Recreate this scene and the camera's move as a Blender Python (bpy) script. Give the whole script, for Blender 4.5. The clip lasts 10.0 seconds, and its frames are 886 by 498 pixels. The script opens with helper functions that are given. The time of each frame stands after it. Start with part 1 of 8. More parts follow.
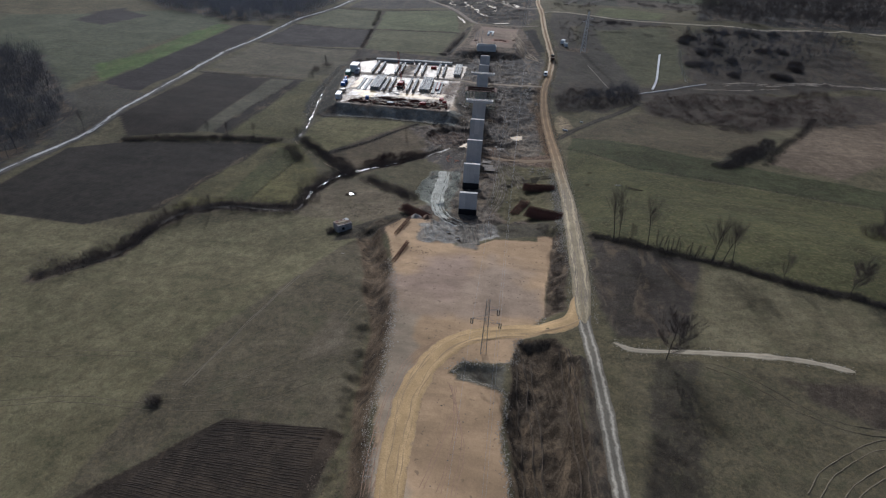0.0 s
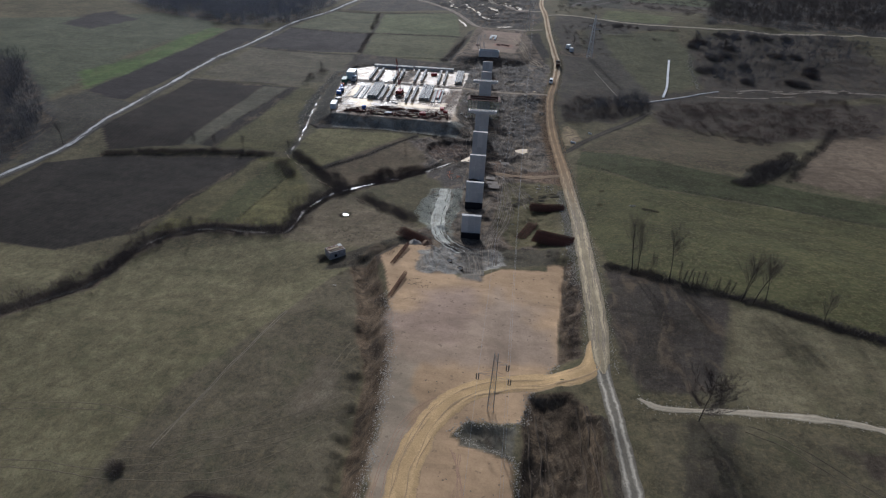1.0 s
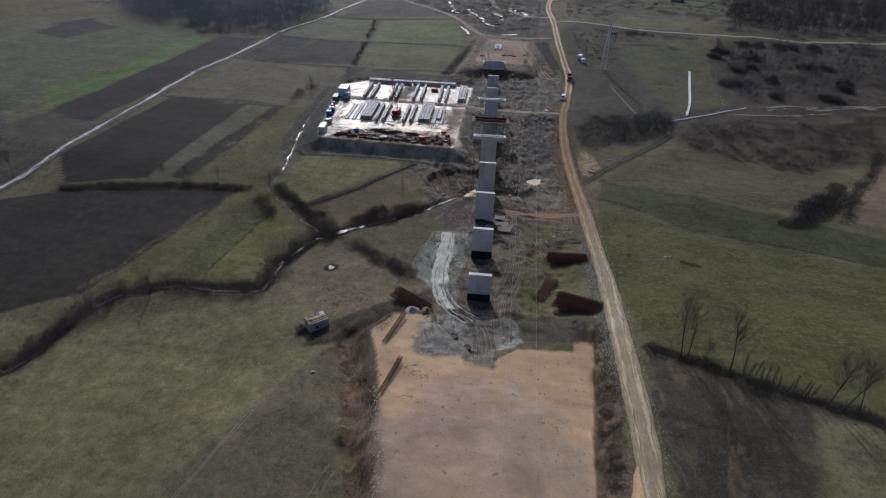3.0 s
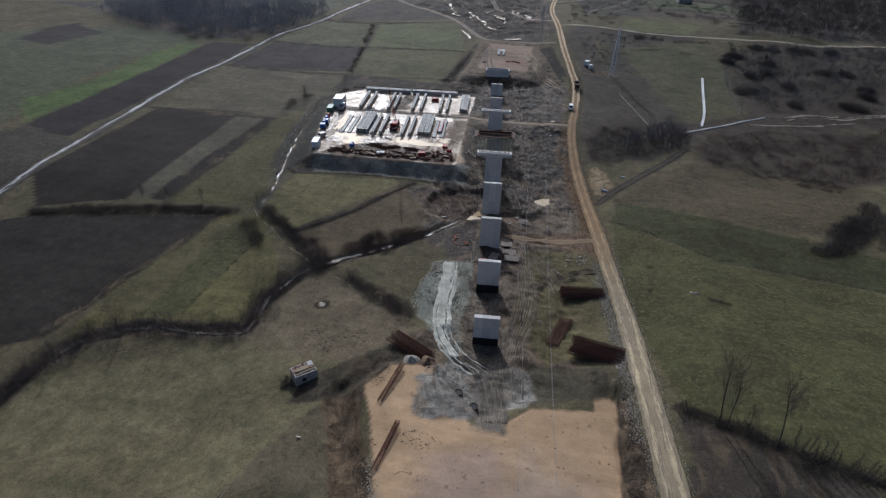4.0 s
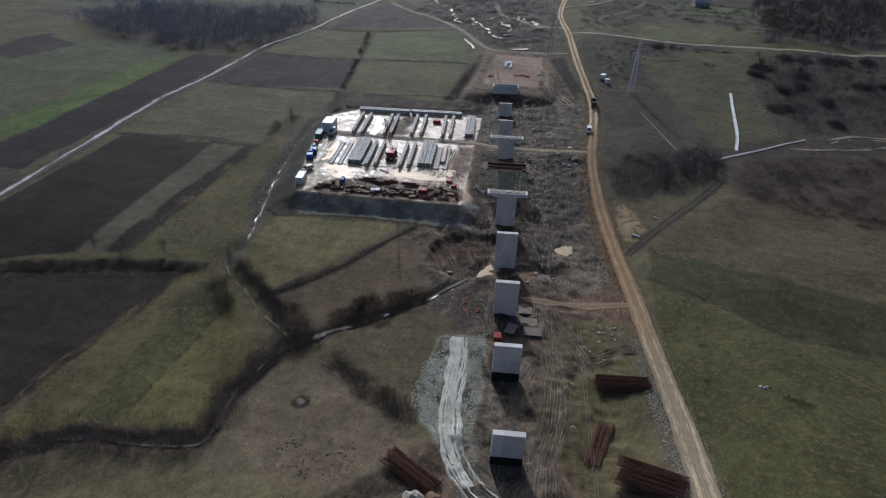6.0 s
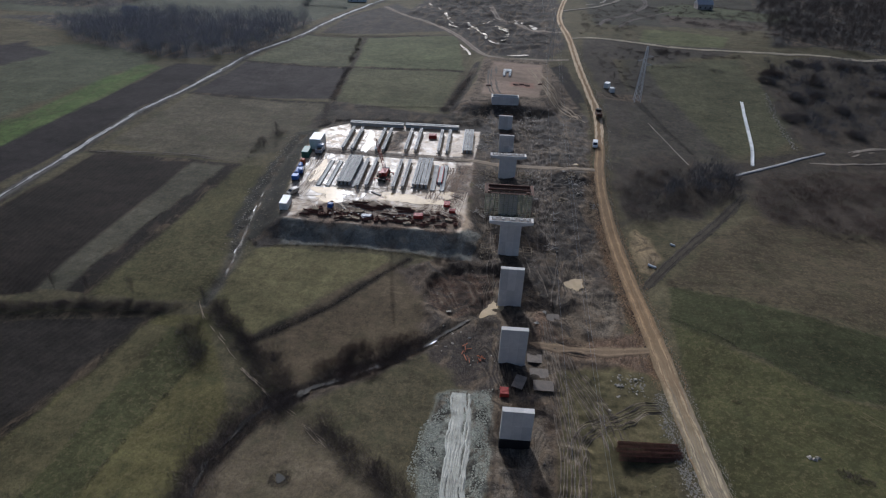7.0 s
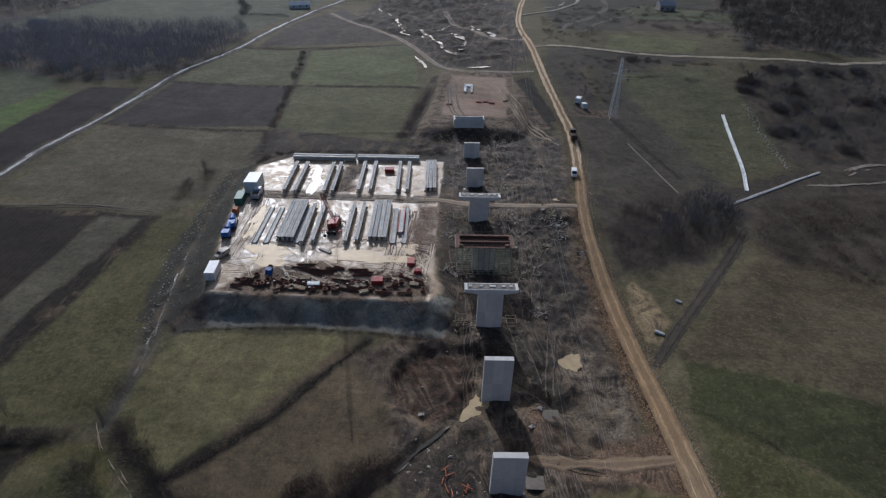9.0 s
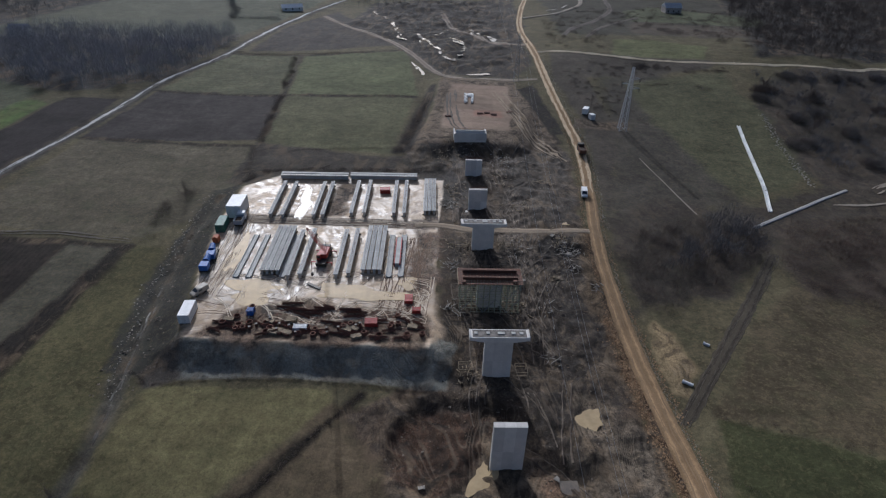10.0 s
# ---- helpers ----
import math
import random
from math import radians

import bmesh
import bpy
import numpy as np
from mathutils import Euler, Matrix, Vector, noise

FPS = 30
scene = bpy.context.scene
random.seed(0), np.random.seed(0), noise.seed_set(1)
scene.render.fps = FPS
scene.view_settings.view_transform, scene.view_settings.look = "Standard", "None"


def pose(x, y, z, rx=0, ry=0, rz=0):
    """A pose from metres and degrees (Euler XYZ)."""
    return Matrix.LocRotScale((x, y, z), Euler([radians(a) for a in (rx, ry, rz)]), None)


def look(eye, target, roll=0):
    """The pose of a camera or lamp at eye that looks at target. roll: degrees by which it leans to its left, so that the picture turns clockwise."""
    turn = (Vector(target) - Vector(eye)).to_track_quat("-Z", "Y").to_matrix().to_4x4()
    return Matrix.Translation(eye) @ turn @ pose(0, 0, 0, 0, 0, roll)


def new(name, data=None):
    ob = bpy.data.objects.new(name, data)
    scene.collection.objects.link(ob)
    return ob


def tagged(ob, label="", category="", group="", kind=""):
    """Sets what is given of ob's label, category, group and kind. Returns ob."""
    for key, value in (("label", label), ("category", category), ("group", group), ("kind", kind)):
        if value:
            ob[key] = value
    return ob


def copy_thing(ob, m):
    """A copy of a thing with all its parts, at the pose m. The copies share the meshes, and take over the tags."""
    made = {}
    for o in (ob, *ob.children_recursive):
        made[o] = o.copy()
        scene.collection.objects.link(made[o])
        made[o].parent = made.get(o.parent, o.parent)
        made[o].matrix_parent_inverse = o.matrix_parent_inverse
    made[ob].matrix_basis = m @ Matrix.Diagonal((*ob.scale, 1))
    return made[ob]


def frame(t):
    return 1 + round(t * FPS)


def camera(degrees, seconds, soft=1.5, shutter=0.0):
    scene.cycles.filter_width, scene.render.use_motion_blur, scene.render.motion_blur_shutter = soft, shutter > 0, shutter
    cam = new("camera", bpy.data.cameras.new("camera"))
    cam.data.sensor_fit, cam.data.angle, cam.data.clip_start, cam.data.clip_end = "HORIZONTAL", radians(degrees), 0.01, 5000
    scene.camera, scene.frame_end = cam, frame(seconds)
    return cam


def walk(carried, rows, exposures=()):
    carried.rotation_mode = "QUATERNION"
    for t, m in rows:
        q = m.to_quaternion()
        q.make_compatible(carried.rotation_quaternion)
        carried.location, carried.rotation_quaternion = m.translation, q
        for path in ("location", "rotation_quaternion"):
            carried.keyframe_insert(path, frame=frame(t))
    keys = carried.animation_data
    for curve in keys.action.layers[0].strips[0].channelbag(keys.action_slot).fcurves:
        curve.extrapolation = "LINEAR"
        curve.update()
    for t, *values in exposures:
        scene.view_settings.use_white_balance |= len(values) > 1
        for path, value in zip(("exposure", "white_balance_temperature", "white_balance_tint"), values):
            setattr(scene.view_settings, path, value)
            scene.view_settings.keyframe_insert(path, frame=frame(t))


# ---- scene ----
cam = camera(75.4, 10.0, soft=1.2)
METRES, EYE, TILT, LEAN, TURN = 183.5, 100.0, 2.0, 0.0, 8.6
ROWS = [
    (0.0, 0.0, 0.0, 0.0, 1.47, -34.16, -2.17),
    (0.5, -0.0017, 0.0447, -0.0032, 1.48, -34.17, -2.16),
    (1.0, -0.0036, 0.0963, -0.0068, 1.5, -34.17, -2.16),
    (1.5, -0.0053, 0.1409, -0.0094, 1.51, -34.19, -2.15),
    (2.0, -0.0078, 0.1931, -0.0122, 1.5, -34.22, -2.13),
    (2.5, -0.0098, 0.2382, -0.0148, 1.49, -34.23, -2.1),
    (4.0, -0.0169, 0.3911, -0.0235, 1.42, -34.31, -1.88),
    (4.5, -0.0199, 0.4379, -0.0262, 1.39, -34.34, -1.84),
    (5.0, -0.0236, 0.4909, -0.029, 1.35, -34.38, -1.75),
    (5.5, -0.0272, 0.5366, -0.0316, 1.29, -34.4, -1.67),
    (7.0, -0.0361, 0.6948, -0.0417, 0.61, -34.38, -1.51),
    (7.5, -0.0389, 0.7416, -0.044, -0.66, -34.4, -1.51),
    (8.0, -0.041, 0.7957, -0.0469, -2.0, -34.41, -1.48),
    (8.5, -0.0408, 0.8422, -0.0501, -3.79, -34.4, -1.45),
    (9.0, -0.0407, 0.8966, -0.0532, -4.15, -34.42, -1.48),
    (9.5, -0.0399, 0.943, -0.0561, -4.21, -34.47, -1.51),
    (10.0, -0.0386, 0.9971, -0.0597, -4.48, -34.49, -1.48),
]
walk(cam, [(t, pose(0, 0, EYE, TILT, LEAN, TURN) @ pose(METRES * x, METRES * y, METRES * z, 90 + pitch, roll, yaw)) for t, x, y, z, yaw, pitch, roll in ROWS],
     exposures=[(0.0, -0.18, 5330, 10), (10.0, -0.24, 5300, 11)])


# ---- light ----
SUN_ELEVATION, SUN_AZIMUTH = 29.0, -18.5  # degrees; azimuth from +y, clockwise
world = bpy.data.worlds.new("world")
scene.world = world
world.use_nodes = True
wn = world.node_tree.nodes
sky = wn.new("ShaderNodeTexSky")
sky.sky_type = "NISHITA"
sky.sun_disc = False
sky.sun_elevation, sky.sun_rotation = radians(SUN_ELEVATION), radians(SUN_AZIMUTH)
sky.air_density, sky.dust_density, sky.ozone_density = 0.8, 5.0, 0.6
wn["Background"].inputs["Strength"].default_value = 0.09
world.node_tree.links.new(sky.outputs["Color"], wn["Background"].inputs["Color"])
sun_data = bpy.data.lights.new("sun", "SUN")
sun_data.energy, sun_data.angle, sun_data.color = 3.0, radians(0.6), (1.0, 0.94, 0.86)
sun = new("sun", sun_data)
ce = math.cos(radians(SUN_ELEVATION))
sun.matrix_world = look((300 * ce * math.sin(radians(SUN_AZIMUTH)), 300 * ce * math.cos(radians(SUN_AZIMUTH)), 300 * math.sin(radians(SUN_ELEVATION))), (0, 0, 0))


# ---- materials ----
def principled(name, rough=0.8, metal=0.0, spec=0.3):
    m = bpy.data.materials.new(name)
    m.use_nodes = True
    b = m.node_tree.nodes["Principled BSDF"]
    b.inputs["Roughness"].default_value = rough
    b.inputs["Metallic"].default_value = metal
    b.inputs["Specular IOR Level"].default_value = spec
    return m, m.node_tree, b


def add(nt, kind, **values):
    n = nt.nodes.new(kind)
    for k, v in values.items():
        n.inputs[k.replace("_", " ")].default_value = v
    return n


def noise_node(nt, coord, scale, detail=4.0, rough=0.6, distortion=0.0):
    n = add(nt, "ShaderNodeTexNoise", Scale=scale, Detail=detail, Roughness=rough, Distortion=distortion)
    nt.links.new(coord, n.inputs["Vector"])
    return n.outputs["Fac"]


def math_node(nt, op, a, b=0.0, clamp=False):
    n = nt.nodes.new("ShaderNodeMath")
    n.operation, n.use_clamp = op, clamp
    for i, v in enumerate((a, b)):
        if isinstance(v, (int, float)):
            n.inputs[i].default_value = v
        else:
            nt.links.new(v, n.inputs[i])
    return n.outputs[0]


def spread(nt, v, a, b, lo, hi):
    n = add(nt, "ShaderNodeMapRange", From_Min=a, From_Max=b, To_Min=lo, To_Max=hi)
    nt.links.new(v, n.inputs["Value"])
    return n.outputs[0]


def mix_colour(nt, fac, a, b, blend="MIX"):
    n = nt.nodes.new("ShaderNodeMix")
    n.data_type, n.blend_type = "RGBA", blend
    for sock, v in ((n.inputs[0], fac), (n.inputs[6], a), (n.inputs[7], b)):
        if isinstance(v, (int, float)):
            sock.default_value = v
        elif isinstance(v, tuple):
            sock.default_value = (*v, 1)
        else:
            nt.links.new(v, sock)
    return n.outputs[2]


def bump_node(nt, height, strength, distance):
    n = add(nt, "ShaderNodeBump", Strength=strength, Distance=distance)
    nt.links.new(height, n.inputs["Height"])
    return n.outputs[0]


def attribute(nt, name):
    n = nt.nodes.new("ShaderNodeAttribute")
    n.attribute_name = name
    return n


def worn(name, colour, second, rough=0.8, scale=0.8, metal=0.0, spec=0.3, bump=0.02, vary=0.25, fine=12.0):
    """A surface of two colours mottled together, finer grain and bump, and a shade that differs from piece to piece."""
    m, nt, b = principled(name, rough, metal, spec)
    co = nt.nodes.new("ShaderNodeNewGeometry").outputs["Position"]
    big = noise_node(nt, co, scale, 5, 0.65)
    small = noise_node(nt, co, fine, 3, 0.6)
    base = mix_colour(nt, spread(nt, big, 0.35, 0.65, 0, 1), colour, second)
    info = nt.nodes.new("ShaderNodeObjectInfo").outputs["Random"]
    shade = math_node(nt, "MULTIPLY", spread(nt, small, 0.25, 0.75, 1 - vary, 1 + vary), spread(nt, info, 0, 1, 0.88, 1.12))
    both = nt.nodes.new("ShaderNodeCombineColor")
    for i in range(3):
        nt.links.new(shade, both.inputs[i])
    nt.links.new(mix_colour(nt, 1.0, base, both.outputs[0], "MULTIPLY"), b.inputs["Base Color"])
    nt.links.new(bump_node(nt, small, 0.6, bump), b.inputs["Normal"])
    return m


def ground_material():
    """Land: tint carries the soil or sward's colour with some painted shade and haze, kind its grass, tilled and wet
    shares, furrow the lie of the drills.
    """
    m, nt, b = principled("land", 0.95, 0.0, 0.15)
    co = nt.nodes.new("ShaderNodeNewGeometry").outputs["Position"]
    tint, kind = attribute(nt, "tint").outputs["Color"], attribute(nt, "kind").outputs["Color"]
    split = nt.nodes.new("ShaderNodeSeparateColor")
    nt.links.new(kind, split.inputs[0])
    grass, tilled, wet = split.outputs[0], split.outputs[1], split.outputs[2]
    smooth = attribute(nt, "kind").outputs["Alpha"]
    fine = noise_node(nt, co, 2.2, 7, 0.8)
    mid = noise_node(nt, co, 0.33, 6, 0.7, 0.5)
    wide = noise_node(nt, co, 0.045, 4, 0.6, 0.8)
    clod = noise_node(nt, co, 0.95, 7, 0.78, 0.3)
    grain = math_node(nt, "ADD", 1.0, math_node(nt, "MULTIPLY", spread(nt, fine, 0.34, 0.66, -0.26, 0.28), spread(nt, smooth, 0, 1, 1, 0.4)))
    patch = math_node(nt, "ADD", 1.0, math_node(nt, "MULTIPLY", spread(nt, mid, 0.34, 0.66, -0.28, 0.28), spread(nt, smooth, 0, 1, 1, 0.35)))
    shade = math_node(nt, "MULTIPLY", grain, patch)
    shade = math_node(nt, "MULTIPLY", shade, spread(nt, wide, 0.3, 0.7, 0.7, 1.3))
    drawn = nt.nodes.new("ShaderNodeMapping")
    drawn.inputs["Rotation"].default_value = (0, 0, radians(62))
    drawn.inputs["Scale"].default_value = (0.03, 0.22, 0.1)
    nt.links.new(co, drawn.inputs["Vector"])
    shade = math_node(nt, "MULTIPLY", shade, spread(nt, noise_node(nt, drawn.outputs[0], 1.0, 5, 0.65, 0.6), 0.3, 0.7, 0.87, 1.13))
    both = nt.nodes.new("ShaderNodeCombineColor")
    for i in range(3):
        nt.links.new(shade, both.inputs[i])
    base = mix_colour(nt, 1.0, tint, both.outputs[0], "MULTIPLY")
    dotted = math_node(nt, "MULTIPLY", spread(nt, noise_node(nt, co, 0.7, 2, 0.5), 0.66, 0.72, 0, 0.5), smooth)
    base = mix_colour(nt, dotted, base, (0.10, 0.075, 0.055))
    straw = math_node(nt, "MULTIPLY", spread(nt, clod, 0.51, 0.62, 0, 0.4), grass)
    base = mix_colour(nt, straw, base, (0.20, 0.160, 0.084))
    bare = math_node(nt, "MULTIPLY", spread(nt, clod, 0.46, 0.375, 0, 0.42), grass)
    base = mix_colour(nt, bare, base, (0.045, 0.04, 0.026))
    moss = math_node(nt, "MULTIPLY", spread(nt, noise_node(nt, co, 0.13, 5, 0.7), 0.5, 0.7, 0, 0.4), grass)
    base = mix_colour(nt, moss, base, (0.058, 0.064, 0.03))
    lie = attribute(nt, "furrow").outputs["Fac"]
    wave = math_node(nt, "SINE", math_node(nt, "ADD", lie, spread(nt, mid, 0, 1, -2.6, 2.6)))
    band = math_node(nt, "MULTIPLY", spread(nt, wave, -1, 1, -0.015, 0.035), tilled)
    base = mix_colour(nt, math_node(nt, "ADD", 0.0, band, True), base, (0.15, 0.12, 0.09))
    churned = math_node(nt, "MULTIPLY", math_node(nt, "SUBTRACT", 1.0, math_node(nt, "MULTIPLY", grass, 1.6), True), math_node(nt, "SUBTRACT", 1.0, math_node(nt, "ADD", tilled, smooth), True), True)
    stretch = nt.nodes.new("ShaderNodeMapping")
    stretch.inputs["Scale"].default_value = (1.0, 0.42, 1.0)
    nt.links.new(co, stretch.inputs["Vector"])
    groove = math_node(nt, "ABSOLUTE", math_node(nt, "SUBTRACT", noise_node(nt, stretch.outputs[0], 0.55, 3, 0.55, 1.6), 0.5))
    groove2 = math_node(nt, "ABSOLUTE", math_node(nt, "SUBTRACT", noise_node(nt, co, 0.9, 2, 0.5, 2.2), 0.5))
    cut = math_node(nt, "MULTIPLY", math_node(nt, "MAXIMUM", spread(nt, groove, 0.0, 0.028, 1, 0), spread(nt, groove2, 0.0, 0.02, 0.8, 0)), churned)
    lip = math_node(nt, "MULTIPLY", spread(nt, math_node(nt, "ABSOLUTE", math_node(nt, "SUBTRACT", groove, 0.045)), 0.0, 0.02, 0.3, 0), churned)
    # Grooves near black and lips pale: shading of the relief put into the colour.
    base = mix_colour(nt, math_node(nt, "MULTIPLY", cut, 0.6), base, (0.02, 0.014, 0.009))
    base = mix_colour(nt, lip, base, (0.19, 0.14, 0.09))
    tan = math_node(nt, "MULTIPLY", spread(nt, noise_node(nt, stretch.outputs[0], 0.13, 6, 0.62, 1.4), 0.5, 0.6, 0, 0.75), churned)
    base = mix_colour(nt, tan, base, (0.20, 0.145, 0.088))
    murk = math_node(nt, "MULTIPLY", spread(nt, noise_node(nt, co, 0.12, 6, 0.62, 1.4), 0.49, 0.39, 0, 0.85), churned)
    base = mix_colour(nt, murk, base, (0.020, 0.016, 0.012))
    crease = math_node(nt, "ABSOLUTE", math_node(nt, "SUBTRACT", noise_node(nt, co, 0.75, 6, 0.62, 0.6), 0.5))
    # Creases darkened and the ground between them paled in the same way.
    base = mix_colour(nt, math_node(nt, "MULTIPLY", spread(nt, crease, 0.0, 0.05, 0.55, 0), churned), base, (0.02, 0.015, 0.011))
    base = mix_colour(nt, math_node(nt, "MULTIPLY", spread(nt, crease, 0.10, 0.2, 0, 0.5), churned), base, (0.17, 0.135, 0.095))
    swirl = math_node(nt, "SINE", math_node(nt, "MULTIPLY", noise_node(nt, stretch.outputs[0], 0.075, 2, 0.4, 0.8), 150.0))
    raw = math_node(nt, "SUBTRACT", churned, math_node(nt, "MULTIPLY", grass, 4.0), True)
    rutted = math_node(nt, "MULTIPLY", spread(nt, noise_node(nt, co, 0.06, 3, 0.6), 0.45, 0.56, 0, 1), raw)
    # Ridge crests paled and troughs darkened, shading painted along with their bump.
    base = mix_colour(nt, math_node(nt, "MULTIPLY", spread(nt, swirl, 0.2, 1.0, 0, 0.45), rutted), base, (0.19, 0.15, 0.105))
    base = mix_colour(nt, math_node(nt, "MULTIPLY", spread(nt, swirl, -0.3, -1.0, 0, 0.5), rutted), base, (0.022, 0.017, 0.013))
    loops = math_node(nt, "SINE", math_node(nt, "MULTIPLY", noise_node(nt, co, 0.06, 2, 0.4, 1.2), 170.0))
    driven = math_node(nt, "MULTIPLY", spread(nt, noise_node(nt, co, 0.09, 4, 0.65), 0.44, 0.58, 0, 1), spread(nt, wet, 0.4, 0.8, 0, 1))
    base = mix_colour(nt, math_node(nt, "MULTIPLY", spread(nt, loops, 0.0, -1.0, 0, 0.7), driven), base, (0.17, 0.115, 0.075))
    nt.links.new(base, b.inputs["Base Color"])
    soaked = math_node(nt, "MULTIPLY", wet, spread(nt, noise_node(nt, co, 0.3, 8, 0.72, 1.5), 0.28, 0.66, 0, 1), True)
    nt.links.new(spread(nt, soaked, 0, 1, 0.92, 0.36), b.inputs["Roughness"])
    nt.links.new(spread(nt, soaked, 0, 1, 0.1, 0.85), b.inputs["Specular IOR Level"])
    height = math_node(nt, "MULTIPLY", math_node(nt, "ADD", math_node(nt, "MULTIPLY", fine, 0.5), clod), spread(nt, smooth, 0, 1, 1, 0.25))
    height = math_node(nt, "ADD", height, math_node(nt, "MULTIPLY", math_node(nt, "MULTIPLY", wave, tilled), 0.035))
    height = math_node(nt, "SUBTRACT", height, math_node(nt, "MULTIPLY", cut, 0.4))
    height = math_node(nt, "ADD", height, math_node(nt, "MULTIPLY", math_node(nt, "MULTIPLY", swirl, rutted), 0.4))
    height = math_node(nt, "ADD", height, math_node(nt, "MULTIPLY", math_node(nt, "MULTIPLY", crease, churned), 3.0))
    height = math_node(nt, "ADD", height, math_node(nt, "MULTIPLY", math_node(nt, "MULTIPLY", loops, driven), 0.22))
    height = math_node(nt, "MULTIPLY", height, spread(nt, wet, 0.3, 1, 1, 0.42))
    nt.links.new(bump_node(nt, height, 0.75, 0.2), b.inputs["Normal"])
    return m


def road_material(name, wheel, crown, verge, pale=None):
    """Rolled earth: worn wheel ways on both sides of a looser crown, ragged verges."""
    m, nt, b = principled(name, 0.95, 0.0, 0.15)
    co = nt.nodes.new("ShaderNodeNewGeometry").outputs["Position"]
    u = attribute(nt, "across").outputs["Fac"]
    mid = noise_node(nt, co, 0.6, 5, 0.7, 0.8)
    fine = noise_node(nt, co, 3.5, 4, 0.7)
    au = math_node(nt, "ADD", math_node(nt, "ABSOLUTE", u), spread(nt, mid, 0.25, 0.75, -0.2, 0.2))
    way = math_node(nt, "SUBTRACT", 1.0, math_node(nt, "MULTIPLY", math_node(nt, "ABSOLUTE", math_node(nt, "SUBTRACT", au, 0.45)), 4.0), True)
    base = mix_colour(nt, way, crown, wheel)
    base = mix_colour(nt, spread(nt, au, 0.78, 1.0, 0, 1), base, verge)
    if pale:
        part_of = nt.nodes.new("ShaderNodeSeparateXYZ")
        nt.links.new(co, part_of.inputs[0])
        greyed = mix_colour(nt, way, tuple(c * 0.58 for c in pale), pale)
        greyed = mix_colour(nt, spread(nt, au, 0.72, 1.0, 0, 1), greyed, tuple(c * 0.42 for c in pale))
        base = mix_colour(nt, spread(nt, math_node(nt, "ADD", part_of.outputs[1], spread(nt, mid, 0, 1, -20, 20)), 205, 250, 1, 0), base, greyed)
    shade = math_node(nt, "MULTIPLY", spread(nt, fine, 0.25, 0.75, 0.75, 1.25), spread(nt, noise_node(nt, co, 0.12, 4, 0.6), 0.3, 0.7, 0.8, 1.2))
    both = nt.nodes.new("ShaderNodeCombineColor")
    for i in range(3):
        nt.links.new(shade, both.inputs[i])
    nt.links.new(mix_colour(nt, 1.0, base, both.outputs[0], "MULTIPLY"), b.inputs["Base Color"])
    nt.links.new(bump_node(nt, math_node(nt, "ADD", fine, mid), 0.7, 0.12), b.inputs["Normal"])
    return m


def water_material(name, colour, rough):
    m, nt, b = principled(name, rough, 0.0, 0.5)
    b.inputs["Base Color"].default_value = (*colour, 1)
    co = nt.nodes.new("ShaderNodeNewGeometry").outputs["Position"]
    n = noise_node(nt, co, 0.35, 4, 0.6)
    nt.links.new(mix_colour(nt, spread(nt, n, 0.35, 0.65, 0, 1), colour, tuple(c * 0.72 for c in colour)), b.inputs["Base Color"])
    nt.links.new(bump_node(nt, noise_node(nt, co, 2.5, 3, 0.5), 0.15, 0.02), b.inputs["Normal"])
    return m


LAND = ground_material()
HAUL = road_material("haul road earth", (0.375, 0.25, 0.132), (0.215, 0.142, 0.076), (0.13, 0.095, 0.058), (0.45, 0.37, 0.235))
LOOP = road_material("sandy site road", (0.52, 0.36, 0.18), (0.43, 0.295, 0.145), (0.28, 0.20, 0.125))
LANE = road_material("pale gravel lane", (0.31, 0.265, 0.21), (0.23, 0.20, 0.16), (0.12, 0.105, 0.085))
# Wheel ways whitened: the wet lane's glint is put into the base colour.
WEST = road_material("worn lane whitened by glint", (0.44, 0.43, 0.41), (0.26, 0.25, 0.24), (0.06, 0.055, 0.048))
WEST.node_tree.nodes["Principled BSDF"].inputs["Roughness"].default_value = 0.7
WEST.node_tree.nodes["Principled BSDF"].inputs["Specular IOR Level"].default_value = 0.3
SOUTH = road_material("grey stony road", (0.42, 0.38, 0.30), (0.15, 0.132, 0.10), (0.085, 0.075, 0.058))
PATH = road_material("cream stony path", (0.40, 0.345, 0.25), (0.31, 0.265, 0.19), (0.15, 0.125, 0.08))
YARD_ROAD = road_material("tan slurry drive", (0.33, 0.265, 0.185), (0.24, 0.19, 0.135), (0.13, 0.105, 0.08))
RAMP_EARTH = road_material("tan crossing earth", (0.27, 0.195, 0.12), (0.19, 0.136, 0.085), (0.11, 0.078, 0.048))
DULL_TRACK = road_material("dull churned track", (0.15, 0.13, 0.108), (0.10, 0.086, 0.072), (0.06, 0.052, 0.044))
GREY_LANE = road_material("grey stony lane", (0.135, 0.125, 0.11), (0.085, 0.078, 0.066), (0.05, 0.045, 0.037))
TAN_TRACK = road_material("dull tan cutting track", (0.29, 0.235, 0.18), (0.20, 0.162, 0.125), (0.07, 0.058, 0.047))
TRACK = road_material("dark field track", (0.036, 0.030, 0.023), (0.070, 0.058, 0.041), (0.060, 0.052, 0.034))
CONCRETE = worn("pier concrete", (0.63, 0.595, 0.545), (0.54, 0.515, 0.475), 0.85, 0.5, bump=0.01, vary=0.1)
GIRDER = worn("precast concrete", (0.45, 0.442, 0.41), (0.33, 0.325, 0.30), 0.7, 0.4, bump=0.01, vary=0.12)
BITUMEN = worn("bitumen coat", (0.012, 0.012, 0.014), (0.02, 0.02, 0.022), 0.7, 1.0, bump=0.01)
